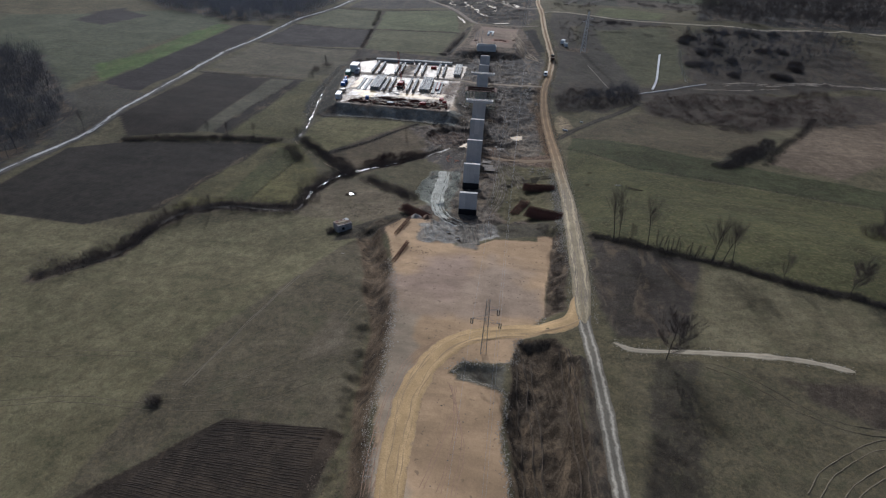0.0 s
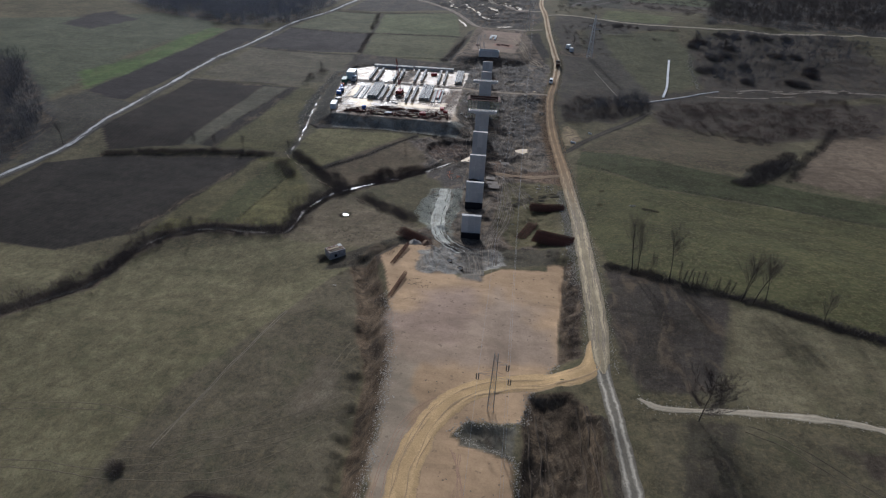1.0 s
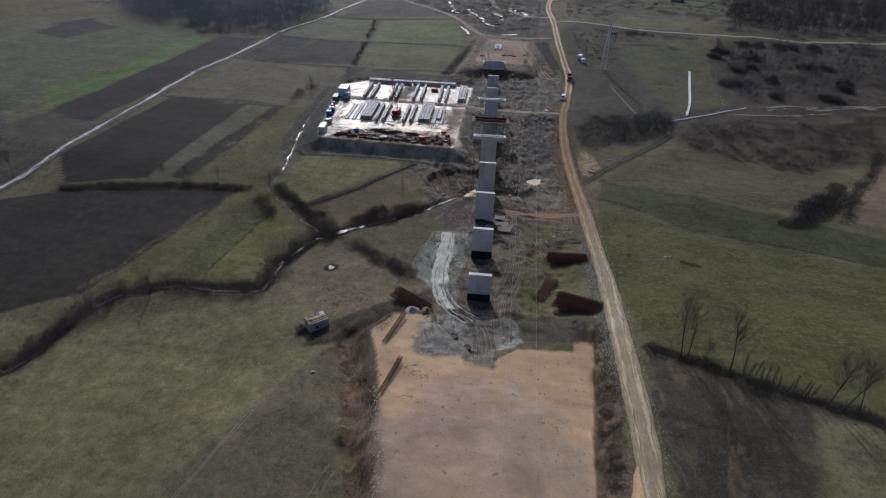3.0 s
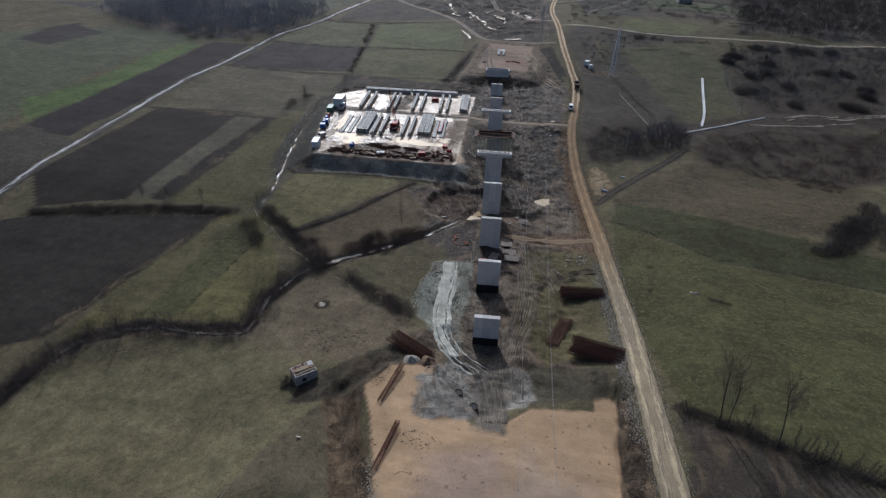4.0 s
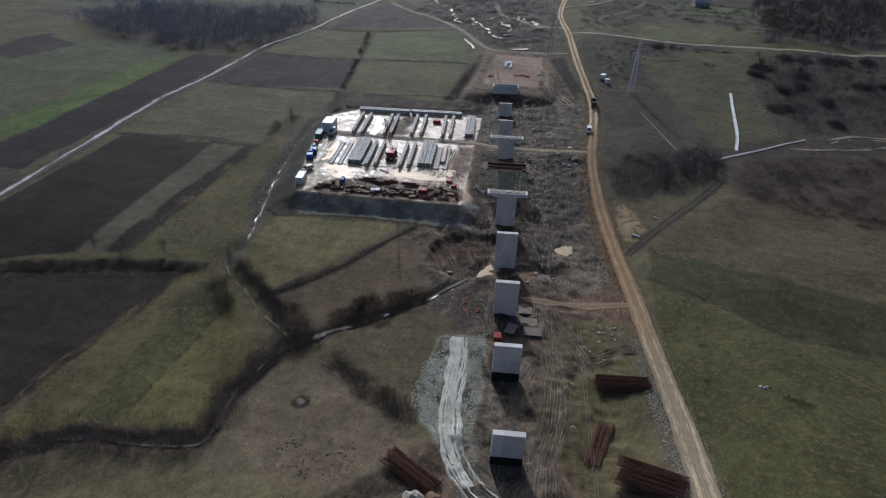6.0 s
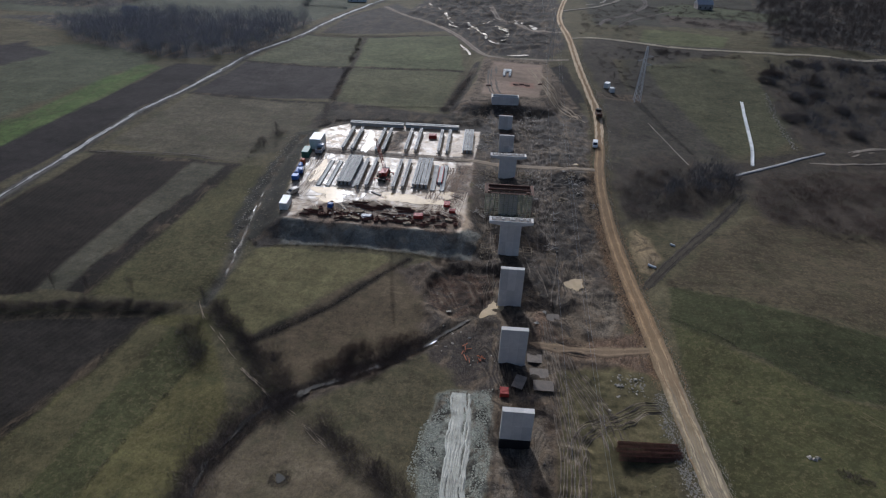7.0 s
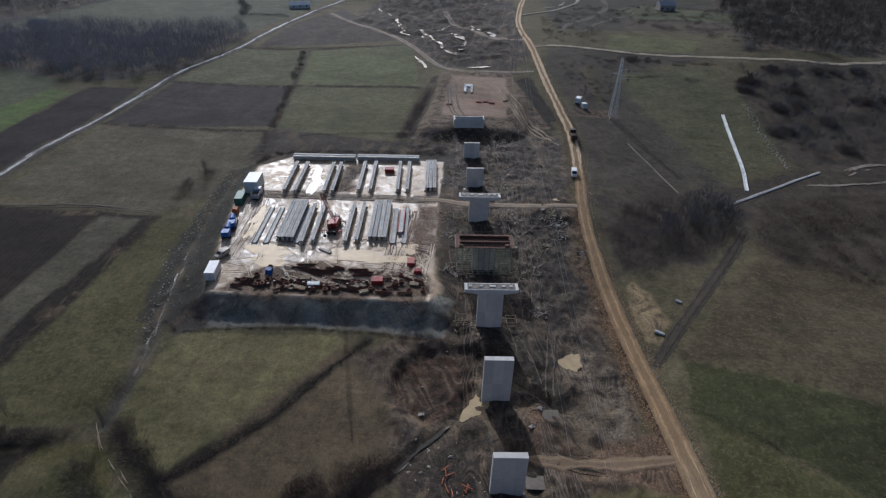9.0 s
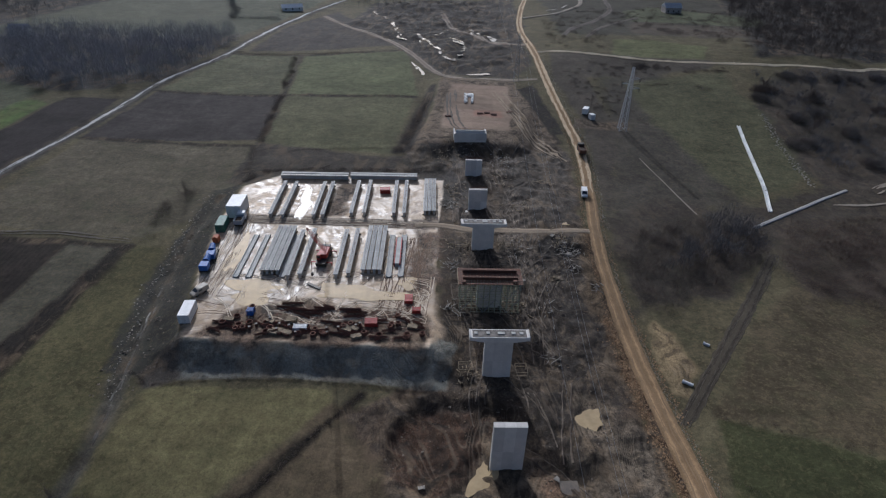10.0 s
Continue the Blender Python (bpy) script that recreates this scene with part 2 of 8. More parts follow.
CAP_TOP = worn("stained cap top", (0.20, 0.18, 0.155), (0.06, 0.053, 0.047), 0.7, 0.9, bump=0.02)
RUST = worn("rusty steel", (0.19, 0.088, 0.056), (0.12, 0.06, 0.042), 0.9, 1.5, 0.0, bump=0.005)
DARK_STEEL = worn("dark steel", (0.05, 0.048, 0.046), (0.08, 0.07, 0.06), 0.6, 2.0, 0.6, bump=0.004)
ZINC = worn("galvanised steel", (0.34, 0.35, 0.36), (0.25, 0.26, 0.27), 0.5, 2.0, 0.7, bump=0.003)
TIMBER = worn("weathered timber", (0.33, 0.27, 0.18), (0.22, 0.17, 0.115), 0.9, 2.0, bump=0.01)
PALE_PAINT = worn("pale yellow-green tube", (0.42, 0.42, 0.29), (0.30, 0.31, 0.23), 0.6, 1.5, 0.1, bump=0.003)
FORMWORK = worn("rust-brown formwork panel", (0.15, 0.072, 0.045), (0.09, 0.05, 0.035), 0.8, 0.8, bump=0.01)
WHITE = worn("white paint", (0.74, 0.74, 0.72), (0.62, 0.62, 0.60), 0.5, 0.9, bump=0.003, vary=0.06)
DIRTY_SHEET = worn("soiled plastic sheet", (0.33, 0.30, 0.25), (0.14, 0.12, 0.10), 0.6, 1.6, bump=0.01)
GREY_SHEET = worn("grey sheet metal", (0.32, 0.335, 0.355), (0.24, 0.255, 0.275), 0.75, 0.7, 0.0, bump=0.003, vary=0.08)
RED = worn("red paint", (0.42, 0.05, 0.035), (0.27, 0.04, 0.03), 0.55, 1.2, bump=0.003)
ORANGE = worn("orange plastic", (0.45, 0.13, 0.045), (0.26, 0.085, 0.04), 0.7, 1.0, bump=0.01)
BLUE = worn("blue paint", (0.04, 0.13, 0.42), (0.03, 0.09, 0.28), 0.5, 1.0, bump=0.003)
GREEN = worn("green paint", (0.06, 0.17, 0.12), (0.05, 0.12, 0.09), 0.55, 1.0, bump=0.003)
BRICK = worn("weathered masonry", (0.50, 0.45, 0.40), (0.33, 0.29, 0.26), 0.95, 1.2, bump=0.03)
ROOF_TILE = worn("broken roof", (0.25, 0.125, 0.10), (0.17, 0.095, 0.08), 0.9, 1.2, bump=0.03)
STONE = worn("quarried stone", (0.38, 0.345, 0.285), (0.26, 0.235, 0.195), 0.95, 0.8, bump=0.03)
GREEN_STONE = worn("pale crushed rock", (0.38, 0.38, 0.30), (0.25, 0.25, 0.195), 0.95, 0.8, bump=0.03)
MUD = worn("wet churned mud", (0.08, 0.058, 0.038), (0.045, 0.033, 0.023), 0.8, 0.7, spec=0.2, bump=0.04)
BARK = worn("bark", (0.095, 0.08, 0.068), (0.07, 0.058, 0.05), 0.95, 3.0, bump=0.01)
GREY_BARK = worn("grey alder bark", (0.15, 0.144, 0.144), (0.118, 0.116, 0.118), 0.95, 0.3, bump=0.0)
TWIG = worn("bare twigs", (0.135, 0.108, 0.090), (0.10, 0.08, 0.068), 0.95, 0.3, bump=0.0)
RED_TWIG = worn("russet scrub", (0.135, 0.092, 0.07), (0.09, 0.068, 0.055), 0.95, 0.2, bump=0.0)
GLASS = worn("dark window glass", (0.02, 0.024, 0.028), (0.03, 0.034, 0.04), 0.1, 1.0, spec=0.6, bump=0.0)
TYRE = worn("black rubber", (0.02, 0.02, 0.02), (0.03, 0.03, 0.03), 0.85, 2.0, bump=0.003)
CREEK = water_material("creek water", (0.075, 0.068, 0.05), 0.25)
PUDDLE = water_material("muddy puddle water", (0.50, 0.375, 0.205), 0.05)
SHEEN = water_material("silty standing water", (0.40, 0.32, 0.23), 0.46)
POND = water_material("clear standing water", (0.09, 0.085, 0.07), 0.06)


# ---- geometry helpers ----
def mesh_from(name, verts, faces, material, smooth=False):
    me = bpy.data.meshes.new(name)
    me.from_pydata(verts, [], faces)
    me.materials.append(material)
    if smooth:
        me.shade_smooth()
    return me


def part(name, bm, material, parent, label=""):
    me = bpy.data.meshes.new(name)
    bm.to_mesh(me)
    bm.free()
    me.materials.append(material)
    ob = new(name, me)
    ob.parent = parent
    if label:
        ob["label"] = label
    return ob


def share(name, me, parent, m):
    """One more piece on mesh data that others use too."""
    ob = new(name, me)
    ob.parent = parent
    ob.matrix_basis = m
    return ob


def thing(name, m, label, category, group="", kind=""):
    ob = new(name)
    ob.matrix_basis = m
    return tagged(ob, label, category, group, kind)


def box(bm, x0, y0, z0, x1, y1, z1, bevel=0.0, m=None):
    made = bmesh.ops.create_cube(bm, size=1.0)["verts"]
    for v in made:
        v.co = Vector(((x0 + x1) / 2 + v.co.x * (x1 - x0), (y0 + y1) / 2 + v.co.y * (y1 - y0), (z0 + z1) / 2 + v.co.z * (z1 - z0)))
    if bevel:
        edges = {e for v in made for e in v.link_edges}
        out = bmesh.ops.bevel(bm, geom=list(edges), offset=bevel, segments=1, affect="EDGES")
        made = list({v for f in out["faces"] for v in f.verts} | {v for v in made if v.is_valid})
    if m is not None:
        for v in made:
            v.co = m @ v.co
    return bm


def rod(bm, a, b, r, r2=None, n=6):
    """A round bar from a to b."""
    a, b = Vector(a), Vector(b)
    r2 = r if r2 is None else r2
    q = (b - a).to_track_quat("Z", "Y").to_matrix()
    rings = []
    for c, rad in ((a, r), (b, r2)):
        rings.append([bm.verts.new(c + q @ Vector((rad * math.cos(2 * math.pi * i / n), rad * math.sin(2 * math.pi * i / n), 0))) for i in range(n)])
    for i in range(n):
        bm.faces.new((rings[0][i], rings[0][(i + 1) % n], rings[1][(i + 1) % n], rings[1][i]))
    bm.faces.new(rings[0][::-1])
    bm.faces.new(rings[1])
    return bm


def B():
    return bmesh.new()


# ---- lie of the land ----
def ease(a, b, v):
    u = np.clip((v - a) / (b - a), 0, 1)
    return u * u * (3 - 2 * u)


def lattice(ix, iy, seed):
    n = (ix.astype(np.int64) * 374761393 + iy.astype(np.int64) * 668265263 + seed * 974634777) & 0x7FFFFFFF
    n = ((n ^ (n >> 13)) * 1274126177) & 0x7FFFFFFF
    return ((n ^ (n >> 16)) & 0xFFFF) / 65535.0


def value_noise(x, y, size, seed):
    u, v = x / size, y / size
    iu, iv = np.floor(u), np.floor(v)
    fu, fv = u - iu, v - iv
    fu, fv = fu * fu * (3 - 2 * fu), fv * fv * (3 - 2 * fv)
    a, b = lattice(iu, iv, seed), lattice(iu + 1, iv, seed)
    c, d = lattice(iu, iv + 1, seed), lattice(iu + 1, iv + 1, seed)
    return (a + (b - a) * fu) * (1 - fv) + (c + (d - c) * fu) * fv


def rough_noise(x, y, size, seed, octaves=4):
    """Layered noise about zero, within about one either way."""
    total, gain = 0.0, 1.0
    for i in range(octaves):
        total = total + gain * (value_noise(x, y, size / 2 ** i, seed + i) - 0.5)
        gain *= 0.55
    return total


def inside(x, y, poly):
    """Signed distance to a polygon's outline, positive inside."""
    best = np.full(x.shape, 1e9)
    within = np.zeros(x.shape, bool)
    for (ax, ay), (bx, by) in zip(poly, poly[1:] + poly[:1]):
        dx, dy = bx - ax, by - ay
        k = np.clip(((x - ax) * dx + (y - ay) * dy) / (dx * dx + dy * dy), 0, 1)
        best = np.minimum(best, np.hypot(x - ax - k * dx, y - ay - k * dy))
        if ay != by:
            within ^= ((ay > y) != (by > y)) & (x < (bx - ax) * (y - ay) / (by - ay) + ax)
    return np.where(within, best, -best)


def beside(x, y, line):
    """Distance to a polyline."""
    best = np.full(x.shape, 1e9)
    for (ax, ay), (bx, by) in zip(line, line[1:]):
        dx, dy = bx - ax, by - ay
        k = np.clip(((x - ax) * dx + (y - ay) * dy) / (dx * dx + dy * dy), 0, 1)
        best = np.minimum(best, np.hypot(x - ax - k * dx, y - ay - k * dy))
    return best


def curve(points, step=1.5):
    """A smooth line through the points, sampled evenly."""
    p = np.array(points, float)
    p = np.vstack([2 * p[0] - p[1], p, 2 * p[-1] - p[-2]])
    out = []
    for i in range(1, len(p) - 2):
        n = max(2, int(np.hypot(*(p[i + 1] - p[i])) / step))
        for k in range(n):
            t = k / n
            out.append(0.5 * (2 * p[i] + (p[i + 1] - p[i - 1]) * t + (2 * p[i - 1] - 5 * p[i] + 4 * p[i + 1] - p[i + 2]) * t * t
                              + (3 * p[i] - p[i - 1] - 3 * p[i + 1] + p[i + 2]) * t ** 3))
    out.append(p[-2])
    return np.array(out)


# plan of the roads, water and works
ROAD_SOUTH = [(24.5, 40), (22.7, 66), (21.3, 85.5), (19.7, 102.8), (18.4, 113), (18.2, 124)]
ROAD_HAUL = [(18.5, 113), (18.1, 120), (18.2, 132), (17.4, 152), (16.8, 170), (16.1, 194), (13.2, 229), (9.7, 262), (6.0, 293), (4.4, 318), (4.5, 341), (6.2, 362), (7.3, 402), (4.2, 431), (-1.0, 480), (-4.0, 522), (-9.6, 592), (-5.8, 661), (2, 720), (16, 800)]
ROAD_LOOP = [(18.0, 127), (17.5, 120.5), (16.3, 115.2), (12.5, 111.9), (8.4, 110.8), (-0.9, 108.2), (-9.8, 103.4), (-15.4, 94.8), (-17.8, 84.1), (-17.8, 77), (-17.0, 65), (-15.4, 54), (-12.6, 42)]
ROAD_CROSS = [(-3.5, 524), (32, 518.8), (75, 514.5), (118, 513.3), (157, 508), (187, 512), (260, 520), (340, 500)]
ROAD_WEST = [(-214, 120), (-208.5, 178), (-202.8, 221), (-205.3, 274), (-206.8, 311), (-208.5, 360), (-203, 418), (-200.3, 473), (-188.3, 524), (-182, 614), (-166, 706), (-140, 800)]
ROAD_YARD = [(-52, 335), (-45.9, 336.2), (-22.8, 335.9), (2.6, 337.9)]
PATH_EAST = [(24.5, 106.3), (29.8, 103.9), (42.9, 104.5), (54.3, 104.1), (63.9, 103.1), (72, 100.6)]
TRACK_WEST = [(-203, 321), (-180.8, 323.4), (-163.8, 325.2), (-134.1, 321.1)]
TRACK_EAST = [(12.5, 265), (16.5, 271), (22.3, 279.7), (36, 299.7), (48, 318), (59, 335.5)]
RAMP = [(10, 246), (9.5, 231), (-2, 234.5), (-13, 232), (-17.5, 240), (-19, 252), (-14.5, 252), (-11.5, 241), (-1.8, 242)]
TRACK_NORTH = [(-5, 479), (-14, 479.5), (-30, 482), (-48, 489), (-60, 500), (-77.5, 536), (-98, 572), (-137.5, 623), (-160, 655)]
TRACK_BANK = [(-7, 544), (-16, 547), (-26, 554), (-36, 572), (-48, 596), (-58.5, 620), (-66, 650)]
CREEK_LINE = [(-140, 118), (-127, 136), (-126, 152), (-121.5, 166), (-109, 173.2), (-94.7, 173.7), (-82.2, 177), (-81.9, 191.3), (-75.9, 207), (-64.1, 216.4), (-55, 222), (-44, 232.5), (-38, 240), (-30.5, 248)]
DITCH_WEST = [(-107, 238), (-107.5, 252), (-110, 264), (-113.5, 280), (-116.5, 298), (-120, 322), (-121, 350)]
PLATFORM = [(-10, 30), (-19.8, 61), (-23.4, 74), (-25.5, 95), (-29, 116), (-36, 138), (-42.8, 156), (-39, 163.8), (-30, 165.8), (-24, 158), (-18.7, 149.5), (-12, 152), (-7.2, 157), (6, 158.6), (6.1, 163.2), (11, 163.6), (9.6, 140), (8.8, 117), (2.9, 105.5), (1.6, 97), (-9, 95.5), (-10.8, 91.2), (0.8, 87), (1.2, 76), (3.9, 62), (7, 30)]
YARD = [(-101, 277.4), (-42, 279.6), (-44.5, 330), (-45.5, 369), (-104, 366.5), (-115, 356), (-113, 330), (-107, 300)]
YARD_TOP = 4.6
NORTH_BANK = [(-54, 398), (-52, 430), (-55, 480), (-19, 478), (-12, 440), (-20, 400)]
DARK_EAST = [(33.5, 101), (41.2, 101), (39, 82), (35.7, 66), (34, 50), (26, 50), (27.6, 66), (29.5, 81)]
STRIP_1 = [(-117.9, 228), (-120.7, 209), (-124.8, 190), (-127, 176), (-113, 178), (-112.2, 204), (-110.7, 228)]
STRIP_2 = [(-110.7, 228), (-112.2, 204), (-113, 178), (-102.5, 178), (-100, 206), (-97.7, 224)]
ROAD_RAMP = [(-19, 237), (-13, 236.6), (-7.3, 236.9), (0, 237.4), (6.7, 238.1), (11.5, 238.6)]
VERGE = [(9, 117), (10, 163), (13.5, 165), (15, 150), (14.5, 118)]
EAST_PIT = [(2.3, 105.5), (11.5, 106.5), (16.4, 99), (17.6, 77), (19, 40), (8.5, 40), (5.2, 62), (2.3, 77), (2.2, 87)]
WORKS = [(-46, 150), (-28, 160), (2, 164), (9, 200), (6, 240), (3, 290), (1, 335), (3, 390), (-2, 410), (-60, 400), (-62, 372), (-44, 330), (-40, 276), (-58, 262), (-47, 244), (-27, 232), (-26, 190), (-38, 180)]
DUG_PIT = [(-43, 266.5), (-33, 268), (-24, 268.4), (-22.5, 262.5), (-29, 257.5), (-31.5, 246), (-39, 243), (-47, 247), (-48.5, 257)]
GRAVEL_PAD = [(-39.5, 206), (-38.5, 216), (-27, 218), (-25.6, 198), (-26.4, 184.5), (-24, 174), (-33.8, 182), (-38, 188)]
SLURRY = [(-29.5, 149), (-31.2, 158), (-30.5, 166), (-26, 171), (-17.6, 170.5), (-10.1, 170), (-5.6, 159.5), (-7, 154.8), (-12, 154), (-18.7, 149)]

CUTTING = [(-134, 618), (-130, 720), (-16, 720), (-16, 660), (-14, 549), (-16, 510), (-26, 500), (-55.8, 503), (-72, 528), (-90, 564)]


def land_height(x, y):
    """Height of the ground at plan places x, y."""
    x, y = np.asarray(x, float), np.asarray(y, float)
    h = np.clip(10.8 + 0.12 * x, -3, 21) * ease(232, 88, y)
    h = h + 6.5 * ease(-5, 45, x) * ease(100, 170, y) * ease(320, 245, y)
    h = h - 2.3 * ease(-45, -80, x) * ease(255, 215, y) * ease(110, 150, y)
    h = h + 4.5 * ease(258, 345, y) * ease(-190, -60, x) * (1 - 0.55 * ease(0, 45, x))
    h = h + ease(345, 560, y) * (4 + 11 * ease(-60, 40, x))
    h = h + 3.0 * ease(-140, -230, x) * ease(250, 400, y)
    h = h + 40 * ease(580, 1500, y) * ease(-200, 300, x) + 30 * ease(800, 2600, y)
    h = h + 0.35 * rough_noise(x, y, 14, 3) + 1.2 * rough_noise(x, y, 70, 9, 2)
    # scrub hillocks in the east
    h = h + 4.0 * np.clip(rough_noise(x, y, 42, 21), -0.1, 1) * ease(90, 140, x) * ease(330, 400, y) * ease(620, 540, y)
    # churned ground under the bridge
    w = ease(-3, 3, inside(x, y, WORKS)) * (1 - 0.9 * ease(-3, 1, inside(x, y, SLURRY))) * (1 - 0.85 * ease(4.0, 1.8, beside(x, y, ROAD_RAMP))) * (1 - 0.7 * ease(3.5, 1.5, beside(x, y, ROAD_YARD)))
    h = h + w * (0.45 * rough_noise(x, y, 5.0, 31, 2) + 0.5 * rough_noise(x, y, 2.2, 33, 2) + 1.0 * rough_noise(x, y, 14.0, 37, 2))
    h = h + w * (1.0 * (0.25 - np.abs(value_noise(x, y * 0.5, 3.4, 35) - 0.5)) + 0.9 * (0.25 - np.abs(value_noise(x + 0.35 * y, y * 0.6, 2.1, 36) - 0.5)))
    for mx, my, r, tall in ((1.2, 266, 3.2, 0.8), (-9, 256.2, 3.4, 1.1), (-46, 246, 3.4, 0.9), (-20, 360, 3.4, 0.8), (-48, 380, 3.4, 0.8), (-18, 386, 3.6, 0.9), (-52, 392, 3.4, 0.8)):
        h = h + tall * np.exp(-((x - mx) ** 2 + (y - my) ** 2) / r ** 2) * (1 + 0.7 * rough_noise(x, y, 2.0, 38, 2))
    h = h - 1.3 * ease(9, 3, np.hypot((x + 27) * 0.8, y - 250)) - 1.6 * ease(-2.0, 2.2, inside(x, y, DUG_PIT) + 1.2 * rough_noise(x, y, 3.0, 39, 2))
    h = h - 0.9 * np.exp(-((x + 7.2) / 4.6) ** 2 - ((y - 267.0) / 3.8) ** 2)
    h = h - 2.4 * np.exp(-((x + 19.2) / 6.5) ** 2 - ((y - 178.0) / 5.5) ** 2) - 1.8 * np.exp(-((x + 21.4) / 6.0) ** 2 - ((y - 203.5) / 6.0) ** 2)
    # the roadbed's fill
    wob = 0.5 * rough_noise(x, y, 6, 41)
    d = inside(x, y, PLATFORM) + wob
    top = 10.9 - 0.066 * (y - 90) + 0.12 * rough_noise(x, y, 4, 43)
    h = h + (top - h) * ease(-4.5, 0.2, d)
    h = h + ease(-11, -8, d) * ease(-0.6, -2.0, d) * ease(175, 160, y) * ease(-26, -29, x) * (1.0 * rough_noise(x, y, 4.5, 44, 3) + 0.9 * (0.25 - np.abs(value_noise(x, y * 0.6, 2.8, 45) - 0.5)))
    h = h - 1.3 * np.exp(-((d + 6.0) / 2.2) ** 2) * ease(172, 160, y) * ease(-26, -29, x)
    d = inside(x, y, EAST_PIT) + 2 * wob
    h = h - 2.4 * ease(-0.5, 4.0, d) + ease(0, 3, d) * (1.5 * rough_noise(x, y * 0.35, 4.0, 47) + 0.7 * rough_noise(x, y * 0.6, 1.8, 48, 2))
    for shift, tall in ((0.0, 1.1), (1.9, 0.6), (-2.4, 0.8)):
        h = h + tall * (1 + 0.8 * rough_noise(x, y, 3.0, 49, 2)) * np.exp(-(beside(x, y, [(21.2 + shift, 40), (20.0 + shift, 66), (18.2 + shift, 84), (16.8 + shift, 100)]) / 0.8) ** 2)
    h = h - 0.4 * ease(0.0, 1.6, inside(x, y, [(-10, 88.8), (-9.3, 94.6), (1, 95.4), (0.6, 87.8)]))
    h = h + ease(-0.5, 1.2, inside(x, y, VERGE)) * (2.4 * (0.25 - np.abs(value_noise(x, y * 0.4, 2.6, 81) - 0.5)) + 1.0 * rough_noise(x, y, 2.4, 82, 2) - 0.5)
    # the casting yard's pad and the far approach
    d = inside(x, y, YARD) + wob
    h = h + (YARD_TOP + 0.10 * rough_noise(x, y, 3.0, 51) - h) * np.interp(d, [-9.6, -6.8, -0.3, 0], [0, 0.04, 0.985, 1])
    h = h + 0.1 * np.exp(-((d - 0.2) / 0.9) ** 2) * (y < 290)
    rill = ease(-9.5, -7.0, d) * ease(-0.4, -2.5, d) * (y < 282)
    h = h + rill * (0.4 * rough_noise(x, y * 0.12, 4.5, 52, 3) + 0.3 * rough_noise(x + 0.4 * y, y * 0.2, 1.6, 53, 2))
    d = inside(x, y, NORTH_BANK) + wob
    bank = 8.5 + 0.02 * (y - 398)
    h = h + (np.maximum(bank, h) - h) * ease(-9, 0, d)
    h = h + ease(-0.5, 2.0, inside(x, y, SLURRY)) * (0.7 * rough_noise(x, y, 3.2, 71, 2) + 0.9 * (0.25 - np.abs(value_noise(x + 0.3 * y, y, 2.2, 73) - 0.5)))
    h = h + ease(-4, 8, inside(x, y, CUTTING)) * (2.6 * rough_noise(x, y, 22, 75, 2) + 1.6 * rough_noise(x, y, 8, 77, 2))
    # creek bed and ditches
    h = h - 0.8 * ease(3.0, 0.6, beside(x, y, CREEK_LINE) + 2 * wob)
    h = h - 0.7 * ease(2.0, 0.4, beside(x, y, DITCH_WEST) + wob)
    return h


def level(x, y):
    return float(land_height(np.array([x]), np.array([y]))[0])


def spaced(*stops):
    """Grid lines: (start, step, end) runs put end to end."""
    out = []
    for a, s, b in stops:
        out.extend(np.arange(a, b - 1e-6, s))
    out.append(stops[-1][2])
    return np.array(out)


GX = np.concatenate([[-4500, -2500, -1500, -1000, -700, -560, -480, -430], spaced((-400, 4, -240), (-240, 1.7, -135), (-135, 1.1, -62), (-62, 0.6, 28), (28, 1.1, 100), (100, 2.5, 200), (200, 4, 340)), [380, 440, 520, 650, 900, 1400, 2400, 4500]])
GY = np.concatenate([[-4500, -2000, -900, -400, -150, -50, 0, 25], spaced((40, 0.6, 290), (290, 0.9, 410), (410, 1.8, 640), (640, 4, 860)), [900, 960, 1040, 1150, 1300, 1600, 2100, 3000, 4800]])
"""Colours of soils and swards."""
DRY = (0.129, 0.113, 0.062)
MEADOW = (0.104, 0.092, 0.037)
LUSH = (0.080, 0.120, 0.034)
DULL = (0.090, 0.077, 0.044)
TILTH = (0.021, 0.0165, 0.013)
BROWN = (0.100, 0.076, 0.047)
SPOIL = (0.135, 0.095, 0.058)
FILL = (0.355, 0.244, 0.142)
FIELDS = []
# Near-black edge lines; under hedges and along the west track they paint shade.
DARK_MARGINS = [
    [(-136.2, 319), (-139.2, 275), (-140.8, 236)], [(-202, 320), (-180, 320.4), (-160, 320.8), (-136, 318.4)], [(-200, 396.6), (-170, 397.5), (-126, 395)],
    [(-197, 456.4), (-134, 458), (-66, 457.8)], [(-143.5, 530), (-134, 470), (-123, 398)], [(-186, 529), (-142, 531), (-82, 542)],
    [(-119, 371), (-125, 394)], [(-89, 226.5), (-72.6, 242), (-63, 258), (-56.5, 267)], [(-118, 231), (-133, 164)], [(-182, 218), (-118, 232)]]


def field(outline, colour, shares, turn=0, width=1, ragged=1.0, soft=1.0):
    """One field, patch of worked ground or painted dark patch: shares are grass, tilled and wet, and packed where
    given; turn and width give the lie of its furrows.
    """
    FIELDS.append((outline, colour, shares, turn, width, ragged, soft))


